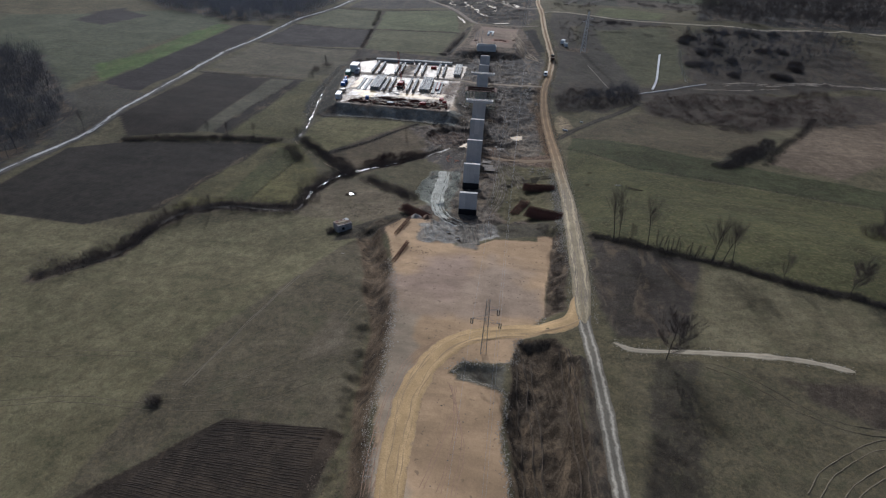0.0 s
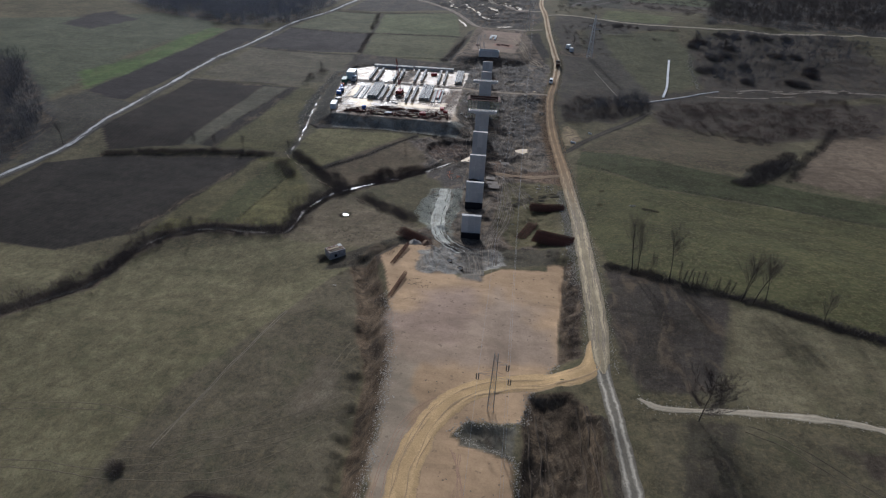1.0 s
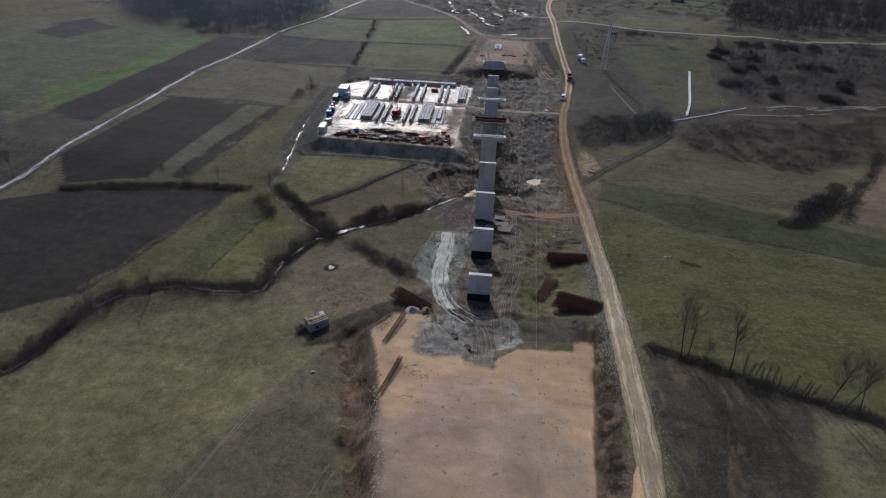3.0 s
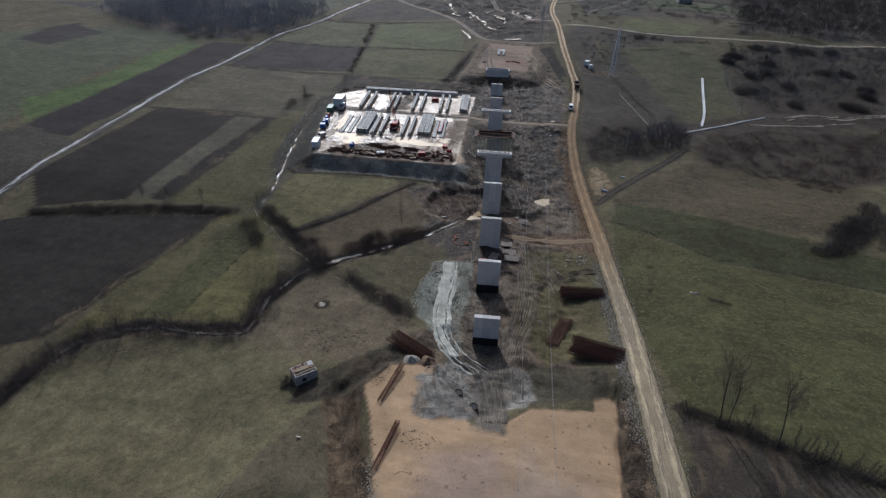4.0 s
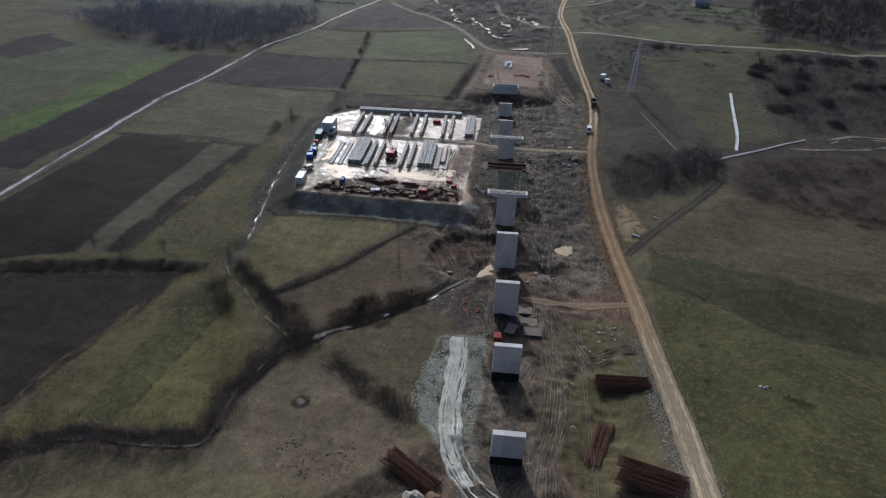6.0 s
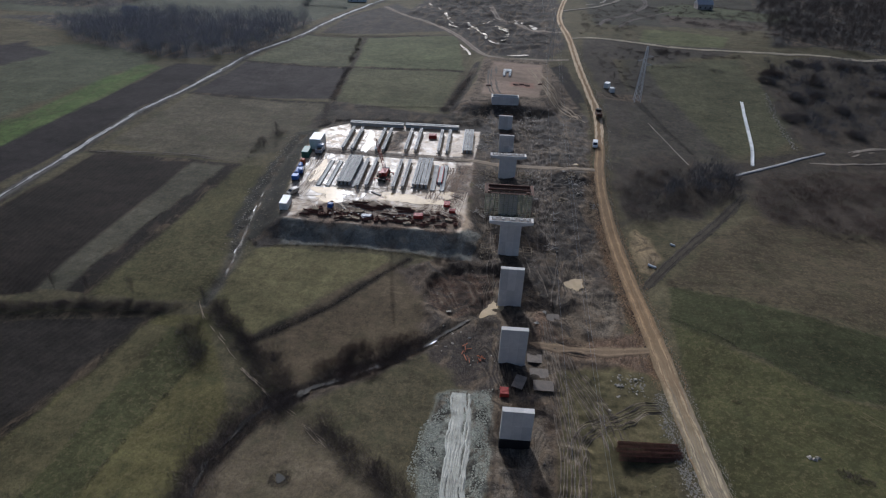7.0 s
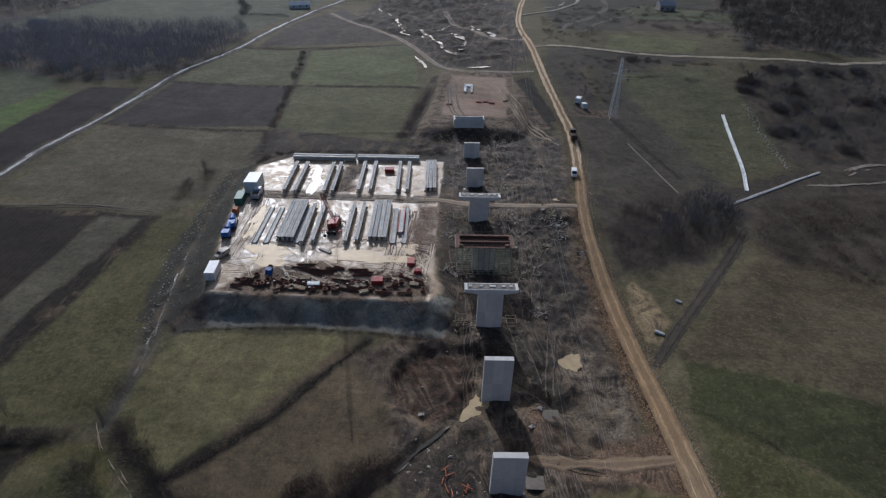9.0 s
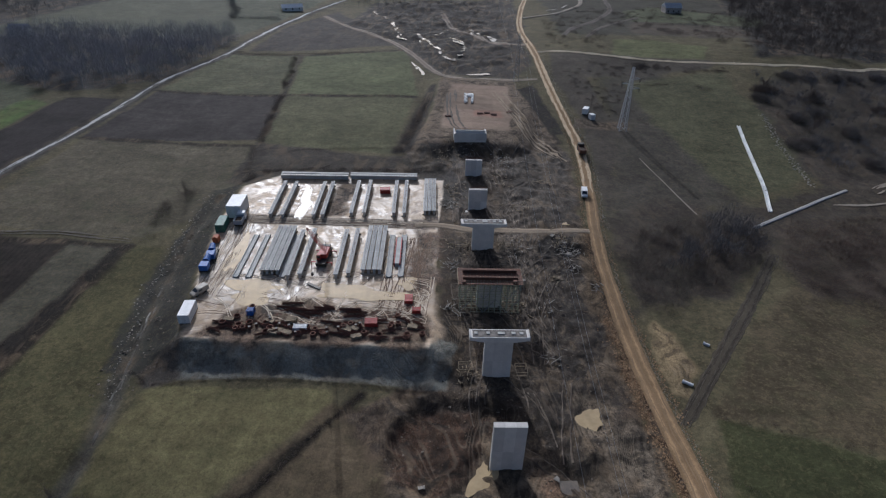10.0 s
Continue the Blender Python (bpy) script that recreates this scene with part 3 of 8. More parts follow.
field([(-400, 40), (-50, 40), (-30, 95), (-52, 160), (-75, 175), (-130, 150), (-400, 150)], DRY, (1, 0, 0), 0, 1, 2.0, 3.0)
field([(-55.9, 147), (-66, 121), (-76, 98), (-78, 78), (-80, 40), (-28, 40), (-32, 95), (-44, 160)], (0.098, 0.082, 0.052), (0.9, 0.12, 0), 64, 3.2, 0.8, 1.0)
field([(-47.3, 104.4), (-43.6, 110), (-36.7, 101), (-40.3, 92), (-47, 96)], (0.14, 0.115, 0.078), (0.5, 0, 0), 0, 1, 5.0, 5.0)
field([(-29.6, 74.4), (-55.9, 74.8), (-78, 50), (-100, 20), (-34, 20)], (0.034, 0.026, 0.019), (0.05, 0.8, 0), 4, 0.75, 0.3, 0.5)
field([(-84, 180), (-82, 172), (-45, 165), (-36, 182), (-58, 201), (-74, 208)], (0.135, 0.108, 0.070), (1, 0, 0), 0, 1, 3.0, 3.0)
field([(-198, 321), (-156.5, 321.5), (-155.5, 234), (-184, 223), (-201, 243)], TILTH, (0, 1, 0), 97, 1.6, 0.6, 0.8)
field([(-156.4, 321.5), (-139.5, 319), (-144.7, 279), (-148, 236), (-155.6, 235)], (0.080, 0.074, 0.052), (0.6, 0.3, 0), 90, 1.2, 0.4, 0.6)
field([(-139.7, 319.5), (-135.8, 319.5), (-138.8, 275), (-140.4, 236), (-147.8, 236), (-144.9, 279)], (0.019, 0.016, 0.014), (0.1, 0.8, 0), 92, 1.2, 0.3, 0.5)
field([(-118.5, 230.5), (-126.6, 194.3), (-133, 164), (-150, 150), (-200, 150), (-200, 205), (-182, 217)], (0.025, 0.021, 0.017), (0, 1, 0), 70, 1.6, 0.6, 0.8)
field([(-118, 231), (-104, 234), (-84, 205), (-84, 178), (-110, 177), (-127, 166), (-126, 194)], MEADOW, (1, 0.25, 0), 62, 6.0, 1.0, 1.2)
field(STRIP_1, (0.092, 0.080, 0.039), (0.8, 0.5, 0), 62, 2.2, 0.6, 0.8)
field(STRIP_2, (0.066, 0.066, 0.028), (1, 0.3, 0), 62, 3.0, 0.6, 0.8)
field([(14, 565), (140, 575), (165, 740), (10, 740)], (0.050, 0.046, 0.036), (0.7, 0, 0), 0, 1, 6.0, 6.0)
field([(-140.5, 236), (-107, 238), (-113, 262), (-122, 300), (-125, 319), (-136, 319), (-138.8, 275)], (0.078, 0.070, 0.033), (1, 0, 0), 0, 1, 1.5, 1.5)
field([(-106, 240), (-90, 226), (-62, 264), (-64, 268), (-104, 266)], (0.132, 0.116, 0.055), (1, 0, 0), 0, 1, 1.0, 1.2)
field([(-90, 226), (-70, 209), (-44, 236), (-48, 262), (-62, 264)], BROWN, (0.7, 0.3, 0), 40, 1.1, 1.5, 1.5)
field([(-172, 397.5), (-127, 394), (-117, 372), (-120, 342.5), (-134.9, 323.5), (-179, 327), (-200, 330), (-198, 396)], (0.090, 0.078, 0.053), (0.9, 0, 0), 0, 1, 1.2, 1.5)
field([(-196, 455.7), (-132.7, 457.3), (-124.8, 401), (-200, 397)], (0.043, 0.037, 0.034), (0, 1, 0), 5, 1.6, 0.8, 1.2)
field([(-186, 528), (-146, 530), (-135, 459), (-196, 457)], (0.086, 0.087, 0.049), (1, 0, 0), 0, 1, 1.0, 1.5)
field([(-141.2, 529.8), (-80.5, 541), (-64.5, 458.7), (-129.8, 457.3)], (0.098, 0.106, 0.052), (0.6, 0.1, 0), 80, 4.0, 1.0, 1.5)
field([(-129.3, 455.6), (-65.7, 456.9), (-68, 390), (-122.7, 396)], (0.090, 0.088, 0.047), (0.8, 0, 0), 0, 1, 1.0, 1.5)
field([(-153.5, 676), (-86, 556), (-178, 537), (-177, 614)], (0.050, 0.045, 0.040), (0, 0.8, 0), 60, 2.0, 1.5, 2.0)
field([(-241, 285), (-226, 279), (-214, 279), (-212.5, 300), (-211, 326), (-207, 411), (-208, 443), (-233, 440), (-236.7, 375), (-239.9, 321)], (0.027, 0.023, 0.022), (0, 1, 0), 88, 1.8, 0.8, 1.2)
field([(-252, 270), (-262, 349), (-247, 445), (-300, 470), (-420, 400), (-420, 250), (-300, 240)], (0.076, 0.082, 0.050), (0.9, 0.2, 0), 85, 9.0, 2.0, 3.0)
field([(-265.5, 312), (-254, 349), (-253, 404), (-248, 436), (-236, 430), (-236, 380), (-239, 318), (-244, 288)], LUSH, (0.5, 0.1, 0), 85, 5.0, 1.0, 2.0)
field([(-356, 411), (-361, 441), (-349, 462), (-338, 451), (-313, 441), (-326, 404)], (0.034, 0.030, 0.028), (0, 1, 0), 85, 2.0, 1.0, 2.0)
field([(-350, 540), (-303, 560), (-262, 552), (-197, 572), (-186, 640), (-178, 700), (-172, 900), (-600, 900), (-600, 540)], (0.078, 0.083, 0.056), (0.8, 0.2, 0), 70, 12.0, 3.0, 4.0)
# Floor of the wood by the lane, its tint paled for distance haze.
field([(-345, 492), (-320, 470), (-281, 457), (-246, 447), (-223, 456), (-204, 472), (-199, 500), (-194, 560), (-197, 574), (-262, 555), (-303, 563), (-345, 545), (-420, 520)], (0.062, 0.061, 0.060), (0.2, 0, 0), 0, 1, 4.0, 5.0)
field([(-440, 560), (-364, 572), (-360, 604), (-345, 680), (-350, 760), (-520, 760)], (0.045, 0.044, 0.043), (0.2, 0, 0), 0, 1, 4.0, 5.0)
field([(-250, 262), (-228, 240), (-214, 210), (-206, 200), (-204, 235), (-208, 275), (-226, 279), (-241, 285)], (0.048, 0.044, 0.035), (0.7, 0, 0), 0, 1, 2.0, 2.0)
field([(-226, 246), (-213, 205), (-212, 150), (-300, 140), (-430, 250), (-430, 350), (-310, 322)], (0.045, 0.044, 0.043), (0.2, 0, 0), 0, 1, 4.0, 5.0)
field([(122, 528), (190, 523), (340, 530), (340, 740), (165, 740), (140, 620)], (0.045, 0.044, 0.043), (0.2, 0, 0), 0, 1, 4.0, 5.0)
field([(20, 266), (49, 254.5), (92, 240), (150, 225), (150, 200), (78, 220.5), (46, 225), (16.8, 250)], (0.040, 0.043, 0.019), (0.6, 0.2, 0), -22, 5.0, 1.0, 1.5)
field([(17, 249), (46, 224), (78, 220), (150, 200), (150, 110), (88, 127), (58, 141), (37, 150), (23, 160), (17, 200)], (0.062, 0.060, 0.025), (1, 0.1, 0), -22, 9.0, 1.0, 1.5)
field([(19.8, 268), (39.7, 298), (66, 330), (104, 330), (122, 310), (92, 247), (49, 256)], (0.070, 0.056, 0.034), (0.9, 0, 0), 0, 1, 2.0, 2.5)
field([(101.5, 246.5), (130, 297), (155, 340), (200, 350), (200, 300), (125.4, 236)], (0.130, 0.098, 0.066), (0.1, 1, 0), 60, 3.4, 0.8, 1.2)
field([(22, 158), (37, 148.5), (50, 142), (49.5, 137), (40.5, 110), (25.5, 108), (20.7, 130)], (0.055, 0.046, 0.037), (0.3, 0.2, 0), 70, 1.5, 1.2, 2.0)
field([(50, 141), (90, 124), (90, 103), (43, 106)], (0.132, 0.113, 0.066), (1, 0, 0), 0, 1, 1.2, 1.5)
field([(26, 102), (70, 99), (140, 80), (140, 30), (25, 30)], (0.088, 0.075, 0.045), (1, 0, 0), 0, 1, 1.0, 2.0)
field([(58, 96), (75, 98), (88, 90), (70, 84)], (0.07, 0.055, 0.040), (0.2, 0.3, 0), 10, 2.0, 3.0, 3.0)
field([(12, 345), (22, 420), (30, 480), (60, 500), (60, 400), (62, 366)], (0.066, 0.058, 0.046), (0.6, 0, 0), 0, 1, 5.0, 9.0)
field([(38, 478), (77, 494), (95, 499), (93, 474), (101, 450), (100, 417), (106, 398), (78, 380), (62, 372), (56, 395), (46, 425)], (0.082, 0.080, 0.044), (0.9, 0, 0), 0, 1, 3.0, 5.0)
field([(66, 612), (160, 612), (168, 640), (95, 670), (70, 650)], (0.080, 0.086, 0.050), (0.9, 0.1, 0), 5, 6.0, 2.0, 3.0)
field([(60, 574), (130, 568), (140, 606), (68, 611)], (0.078, 0.064, 0.050), (0.5, 0.2, 0), 5, 8.0, 4.0, 4.0)
field([(40, 521), (46, 555), (70, 556), (100, 545), (91, 519)], (0.108, 0.112, 0.052), (1, 0, 0), 0, 1, 1.0, 2.0)
field([(10, 345), (27, 424), (20, 480), (90, 505), (96, 520), (4, 520), (3, 480), (11, 430), (11, 380)], (0.066, 0.056, 0.045), (0.6, 0, 0), 0, 1, 2.0, 3.0)
field([(-134, 618), (-130, 720), (-12, 720), (-9, 660), (-6.5, 549), (-8, 500), (-17.7, 482), (-55.8, 497), (-70.6, 524), (-90, 560)], (0.036, 0.032, 0.029), (0.2, 0.1, 0.05), 30, 4.0, 6.0, 5.0)
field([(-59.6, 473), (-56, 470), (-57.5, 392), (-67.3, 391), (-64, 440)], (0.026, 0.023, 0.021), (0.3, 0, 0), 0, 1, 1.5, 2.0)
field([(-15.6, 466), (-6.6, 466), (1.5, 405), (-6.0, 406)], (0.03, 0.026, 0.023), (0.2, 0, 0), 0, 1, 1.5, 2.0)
field([(10, 300), (36, 312), (53, 328), (68, 346), (106, 361), (220, 400), (220, 520), (130, 505), (98, 470), (95, 384), (64, 364), (30, 366), (8, 345)], (0.055, 0.046, 0.037), (0.5, 0, 0), 0, 1, 5.0, 6.0)
field([(60, 312), (60, 336), (67, 350), (79, 359), (121, 366), (200, 384), (220, 350), (180, 330), (110, 306), (89, 311), (75, 312)], (0.060, 0.047, 0.037), (0.6, 0, 0), 0, 1, 6.0, 6.0)
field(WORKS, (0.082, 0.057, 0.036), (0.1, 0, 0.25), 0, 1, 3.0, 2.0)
field([(-40, 266), (-6, 262), (2, 290), (0, 335), (2, 390), (-2, 408), (-58, 398), (-60, 374), (-44, 330)], (0.062, 0.043, 0.027), (0.3, 0, 0.25), 0, 1, 4.0, 6.0)
field([(-4, 172), (9, 178), (10, 235), (-12, 228), (-13, 190)], (0.090, 0.076, 0.038), (0.9, 0, 0), 0, 1, 2.5, 2.5)
field([(-10, 244), (4, 242), (7, 258), (2, 266), (-4, 262), (-14, 262)], (0.21, 0.168, 0.118), (0.05, 0, 0.2), 0, 1, 3.0, 3.0)
field([(-16, 241), (-15, 233.6), (-8, 232.8), (4, 233.4), (12, 229), (12, 247), (6, 243), (-4, 241.6)], (0.24, 0.175, 0.11), (0.02, 0, 0.1), 0, 1, 1.2, 1.6)
field([(11.2, 292), (17.6, 288.5), (17.2, 271), (11.8, 273.5)], (0.30, 0.225, 0.12), (0.1, 0, 0.1, 0.2), 0, 1, 1.5, 1.2)
field([(-18, 262), (0, 262), (1, 300), (0, 333), (-17, 333)], (0.056, 0.043, 0.031), (0.05, 0, 0.3), 0, 1, 4.0, 4.0)
field([(-22, 341), (0, 343), (1, 398), (-22, 400)], (0.062, 0.049, 0.036), (0.1, 0, 0.3), 0, 1, 4.0, 4.0)
field([(-62, 372), (-40, 345), (-36, 300), (-30, 300), (-32, 345), (-36, 396), (-58, 396)], (0.044, 0.036, 0.029), (0.2, 0, 0.3), 0, 1, 3.0, 4.0)
field([(-25, 171), (-12.5, 171), (-13.5, 200), (-14, 216), (-24.5, 214)], (0.165, 0.138, 0.105), (0.05, 0, 0.1), 0, 1, 2.5, 2.0)
field([(-48, 238), (-42, 226), (-34, 219.5), (-26, 217), (-23, 236), (-26, 262), (-36, 268), (-46, 252)], (0.058, 0.044, 0.033), (0.05, 0, 0.3), 0, 1, 3.0, 2.0)
field([(-36, 240), (-14, 240), (-13, 262), (-16, 333), (-38, 333), (-40, 290)], (0.052, 0.038, 0.025), (0.05, 0, 0.3), 0, 1, 3.0, 3.0)
field([(-24, 216), (-13, 216), (-13, 236), (-24, 236)], (0.07, 0.056, 0.044), (0.1, 0, 0.2), 0, 1, 2.0, 2.0)
field([(10.5, 226), (5.5, 258), (2, 288), (0, 318), (1, 336), (4, 336), (4.5, 318), (6, 293), (9.5, 262), (13, 230)], (0.15, 0.090, 0.046), (0.05, 0, 0), 0, 1, 3.0, 2.0)
field(DUG_PIT, (0.082, 0.045, 0.026), (0, 0, 0.2), 0, 1, 1.5, 1.5)
field([(-43, 264.5), (-33, 266), (-24, 266.5), (-21, 262), (-20, 270.5), (-44, 269.5)], (0.050, 0.036, 0.025), (0, 0, 0.2, 0.3), 0, 1, 1.2, 1.2)
field([(-41, 287), (-39, 302), (-20, 303), (-18, 289)], (0.050, 0.037, 0.025), (0, 0, 0.3, 0.2), 0, 1, 2.0, 2.0)
field([(-38, 308), (-37, 331), (-20, 331), (-19, 309)], (0.058, 0.043, 0.029), (0, 0, 0.3, 0.1), 0, 1, 2.0, 3.0)
field([(-16, 250), (-12, 261), (-5, 260), (-4, 253), (-9, 249.5)], (0.04, 0.032, 0.024), (0.1, 0, 0.2), 0, 1, 3.0, 2.0)
field(RAMP, (0.19, 0.122, 0.077), (0.05, 0, 0.1), 0, 1, 2.0, 2.5)
field([(11.5, 296), (13.5, 280), (17, 276), (20, 282), (17.5, 294), (14, 300)], (0.34, 0.25, 0.13), (0, 0, 0.2, 0.3), 0, 1, 2.0, 2.0)
field([(-12, 268), (-9, 262), (-2, 262), (-1.5, 270), (-8, 272)], (0.17, 0.13, 0.085), (0, 0, 0.3), 0, 1, 2.0, 2.0)
field([(-2, 300), (2.5, 299), (1.5, 332), (-1.5, 332)], (0.13, 0.095, 0.062), (0.1, 0, 0), 0, 1, 2.0, 2.0)
field(GRAVEL_PAD, (0.29, 0.30, 0.245), (0.02, 0, 0.1), 0, 1, 2.0, 1.5)
field([(-16, 30), (-11, 30), (-20, 61), (-24, 74), (-27, 100), (-31, 120), (-38, 140), (-46, 159), (-54, 160), (-41, 126), (-33.8, 106), (-31.6, 92), (-29.4, 78), (-24.6, 61)], SPOIL, (0.12, 0, 0), 0, 1, 1.5, 1.2)
field([(-60, 152), (-44, 157), (-38, 167), (-30, 168), (-36, 178), (-50, 168), (-58, 162)], (0.060, 0.052, 0.036), (0.35, 0, 0), 0, 1, 2.0, 1.5)
# Soil under the bramble hedge and the bush clump darkened, contact shade in the tint.
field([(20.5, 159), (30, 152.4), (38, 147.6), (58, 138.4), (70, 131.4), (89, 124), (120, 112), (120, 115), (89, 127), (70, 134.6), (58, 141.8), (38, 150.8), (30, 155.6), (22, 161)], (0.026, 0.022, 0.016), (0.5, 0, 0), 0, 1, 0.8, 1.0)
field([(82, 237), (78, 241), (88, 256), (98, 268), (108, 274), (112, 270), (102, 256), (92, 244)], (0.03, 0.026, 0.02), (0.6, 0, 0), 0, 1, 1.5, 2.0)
field(DARK_EAST, (0.045, 0.038, 0.027), (0.6, 0, 0), 0, 1, 2.5, 3.0)
field([(17, 100), (20.2, 100), (21.5, 70), (23, 40), (18, 40)], (0.07, 0.057, 0.040), (0.2, 0, 0.15), 0, 1, 1.0, 1.0)
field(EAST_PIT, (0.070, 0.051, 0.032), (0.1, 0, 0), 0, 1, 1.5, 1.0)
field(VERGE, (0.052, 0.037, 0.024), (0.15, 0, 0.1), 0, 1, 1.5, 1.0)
field([(-60, 396), (-55, 440), (-56, 482), (-18, 478), (-10, 440), (0, 408), (-20, 396)], (0.19, 0.148, 0.108), (0.1, 0, 0), 0, 1, 2.0, 2.0)
field([(-49, 412), (-50, 472), (-20, 470), (-20, 410)], (0.25, 0.185, 0.135), (0, 0, 0), 0, 1, 2.0, 2.0)
field([(-124, 362), (-112, 358), (-104, 368), (-46, 371), (-44, 396), (-70, 386), (-124, 398)], (0.055, 0.048, 0.040), (0.3, 0.2, 0), 0, 1, 2.0, 2.0)
field([(-109, 270.5), (-103, 268), (-88, 269.8), (-74, 270.8), (-58, 270.8), (-38, 270), (-36, 284), (-101, 281), (-106, 276)], (0.175, 0.172, 0.145), (0, 0, 0, 0.55), 0, 1, 0.7, 0.7)
field([(-111, 271), (-104, 266), (-98, 269), (-100, 279), (-106, 280)], (0.075, 0.066, 0.056), (0.1, 0, 0, 0.3), 0, 1, 2.0, 1.2)
field([(-110, 266), (-101, 280), (-108, 300), (-114, 330), (-116, 358), (-126, 356), (-122, 300), (-117, 270)], (0.042, 0.040, 0.034), (0.7, 0, 0), 0, 1, 2.0, 1.0)
field(YARD, (0.44, 0.325, 0.205), (0, 0, 1.0), 0, 1, 0.8, 0.7)
field([(-58.5, 296), (-50, 300), (-51, 331), (-44, 333), (-43, 290)], (0.21, 0.135, 0.085), (0, 0, 0.45), 0, 1, 3.5, 3.0)
field([(-81.5, 338), (-75, 339), (-76, 362), (-82.5, 362)], (0.19, 0.135, 0.09), (0.02, 0, 0.3), 0, 1, 3.0, 2.5)
field([(-112, 331.5), (-112, 336.5), (-45, 338.6), (-45, 333.4)], (0.22, 0.165, 0.115), (0.02, 0, 0.45), 0, 1, 2.0, 2.0)
field([(-106, 286), (-101.5, 278.0), (-41, 280.0), (-42, 301), (-60, 296), (-75, 298), (-92, 293), (-103, 303)], (0.42, 0.31, 0.195), (0, 0, 0.8), 0, 1, 3.0, 2.5)
field([(-106.5, 300), (-100, 291), (-84, 292), (-74, 300), (-76, 312), (-92, 311), (-98, 330), (-108, 330)], (0.50, 0.40, 0.29), (0, 0, 1.0), 0, 1, 3.0, 2.0)
field([(-101, 277.4), (-43, 279.4), (-44, 292), (-60, 293), (-75, 294.5), (-92, 290)], (0.21, 0.14, 0.09), (0.02, 0, 0.3), 0, 1, 2.5, 1.5)
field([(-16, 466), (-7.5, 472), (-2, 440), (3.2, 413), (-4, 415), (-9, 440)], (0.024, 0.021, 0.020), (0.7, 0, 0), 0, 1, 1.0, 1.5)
field([(8, 423), (8.5, 431), (22, 429), (32, 432), (31, 424), (20, 421)], (0.16, 0.125, 0.09), (0.1, 0, 0), 0, 1, 2.0, 2.0)
field([(-37, 426), (-24, 425), (-24, 434), (-37, 435)], (0.27, 0.16, 0.115), (0, 0, 0), 0, 1, 2.0, 2.0)
field(PLATFORM, FILL, (0, 0, 0), 0, 1, 0.7, 0.5)
field([(-29, 118), (-23, 118), (-17, 74), (-13.5, 62), (-6, 40), (-10, 30), (-19.8, 61), (-23.6, 74)], (0.30, 0.237, 0.165), (0, 0, 0), 0, 1, 2.5, 2.5)
field([(-30, 112), (-8, 112), (8, 117), (8.5, 130), (-32, 128)], (0.29, 0.215, 0.15), (0, 0, 0), 0, 1, 4.0, 5.0)
field([(-7, 157), (9, 163.5), (10, 173), (-9, 172)], (0.060, 0.052, 0.036), (0.6, 0, 0), 0, 1, 1.5, 1.5)
field([(-30, 122), (-16, 118), (-8, 130), (-14, 144), (-26, 140)], (0.31, 0.225, 0.165), (0, 0, 0), 0, 1, 5.0, 8.0)
field([(-14, 124), (2, 122), (4, 140), (-8, 146)], (0.32, 0.24, 0.17), (0, 0, 0), 0, 1, 5.0, 8.0)
field(SLURRY, (0.235, 0.222, 0.19), (0, 0, 0.4, 0.25), 0, 1, 4.5, 1.6)
field([(-19, 148), (-19.5, 160), (-22, 170), (-12, 170), (-11.6, 148)], (0.125, 0.11, 0.088), (0.3, 0, 0.4), 0, 1, 2.0, 2.0)
field([(-10, 88.8), (-9.3, 94.8), (1, 95.6), (0.8, 87.8)], (0.11, 0.10, 0.075), (0.5, 0, 0), 0, 1, 0.6, 0.5)


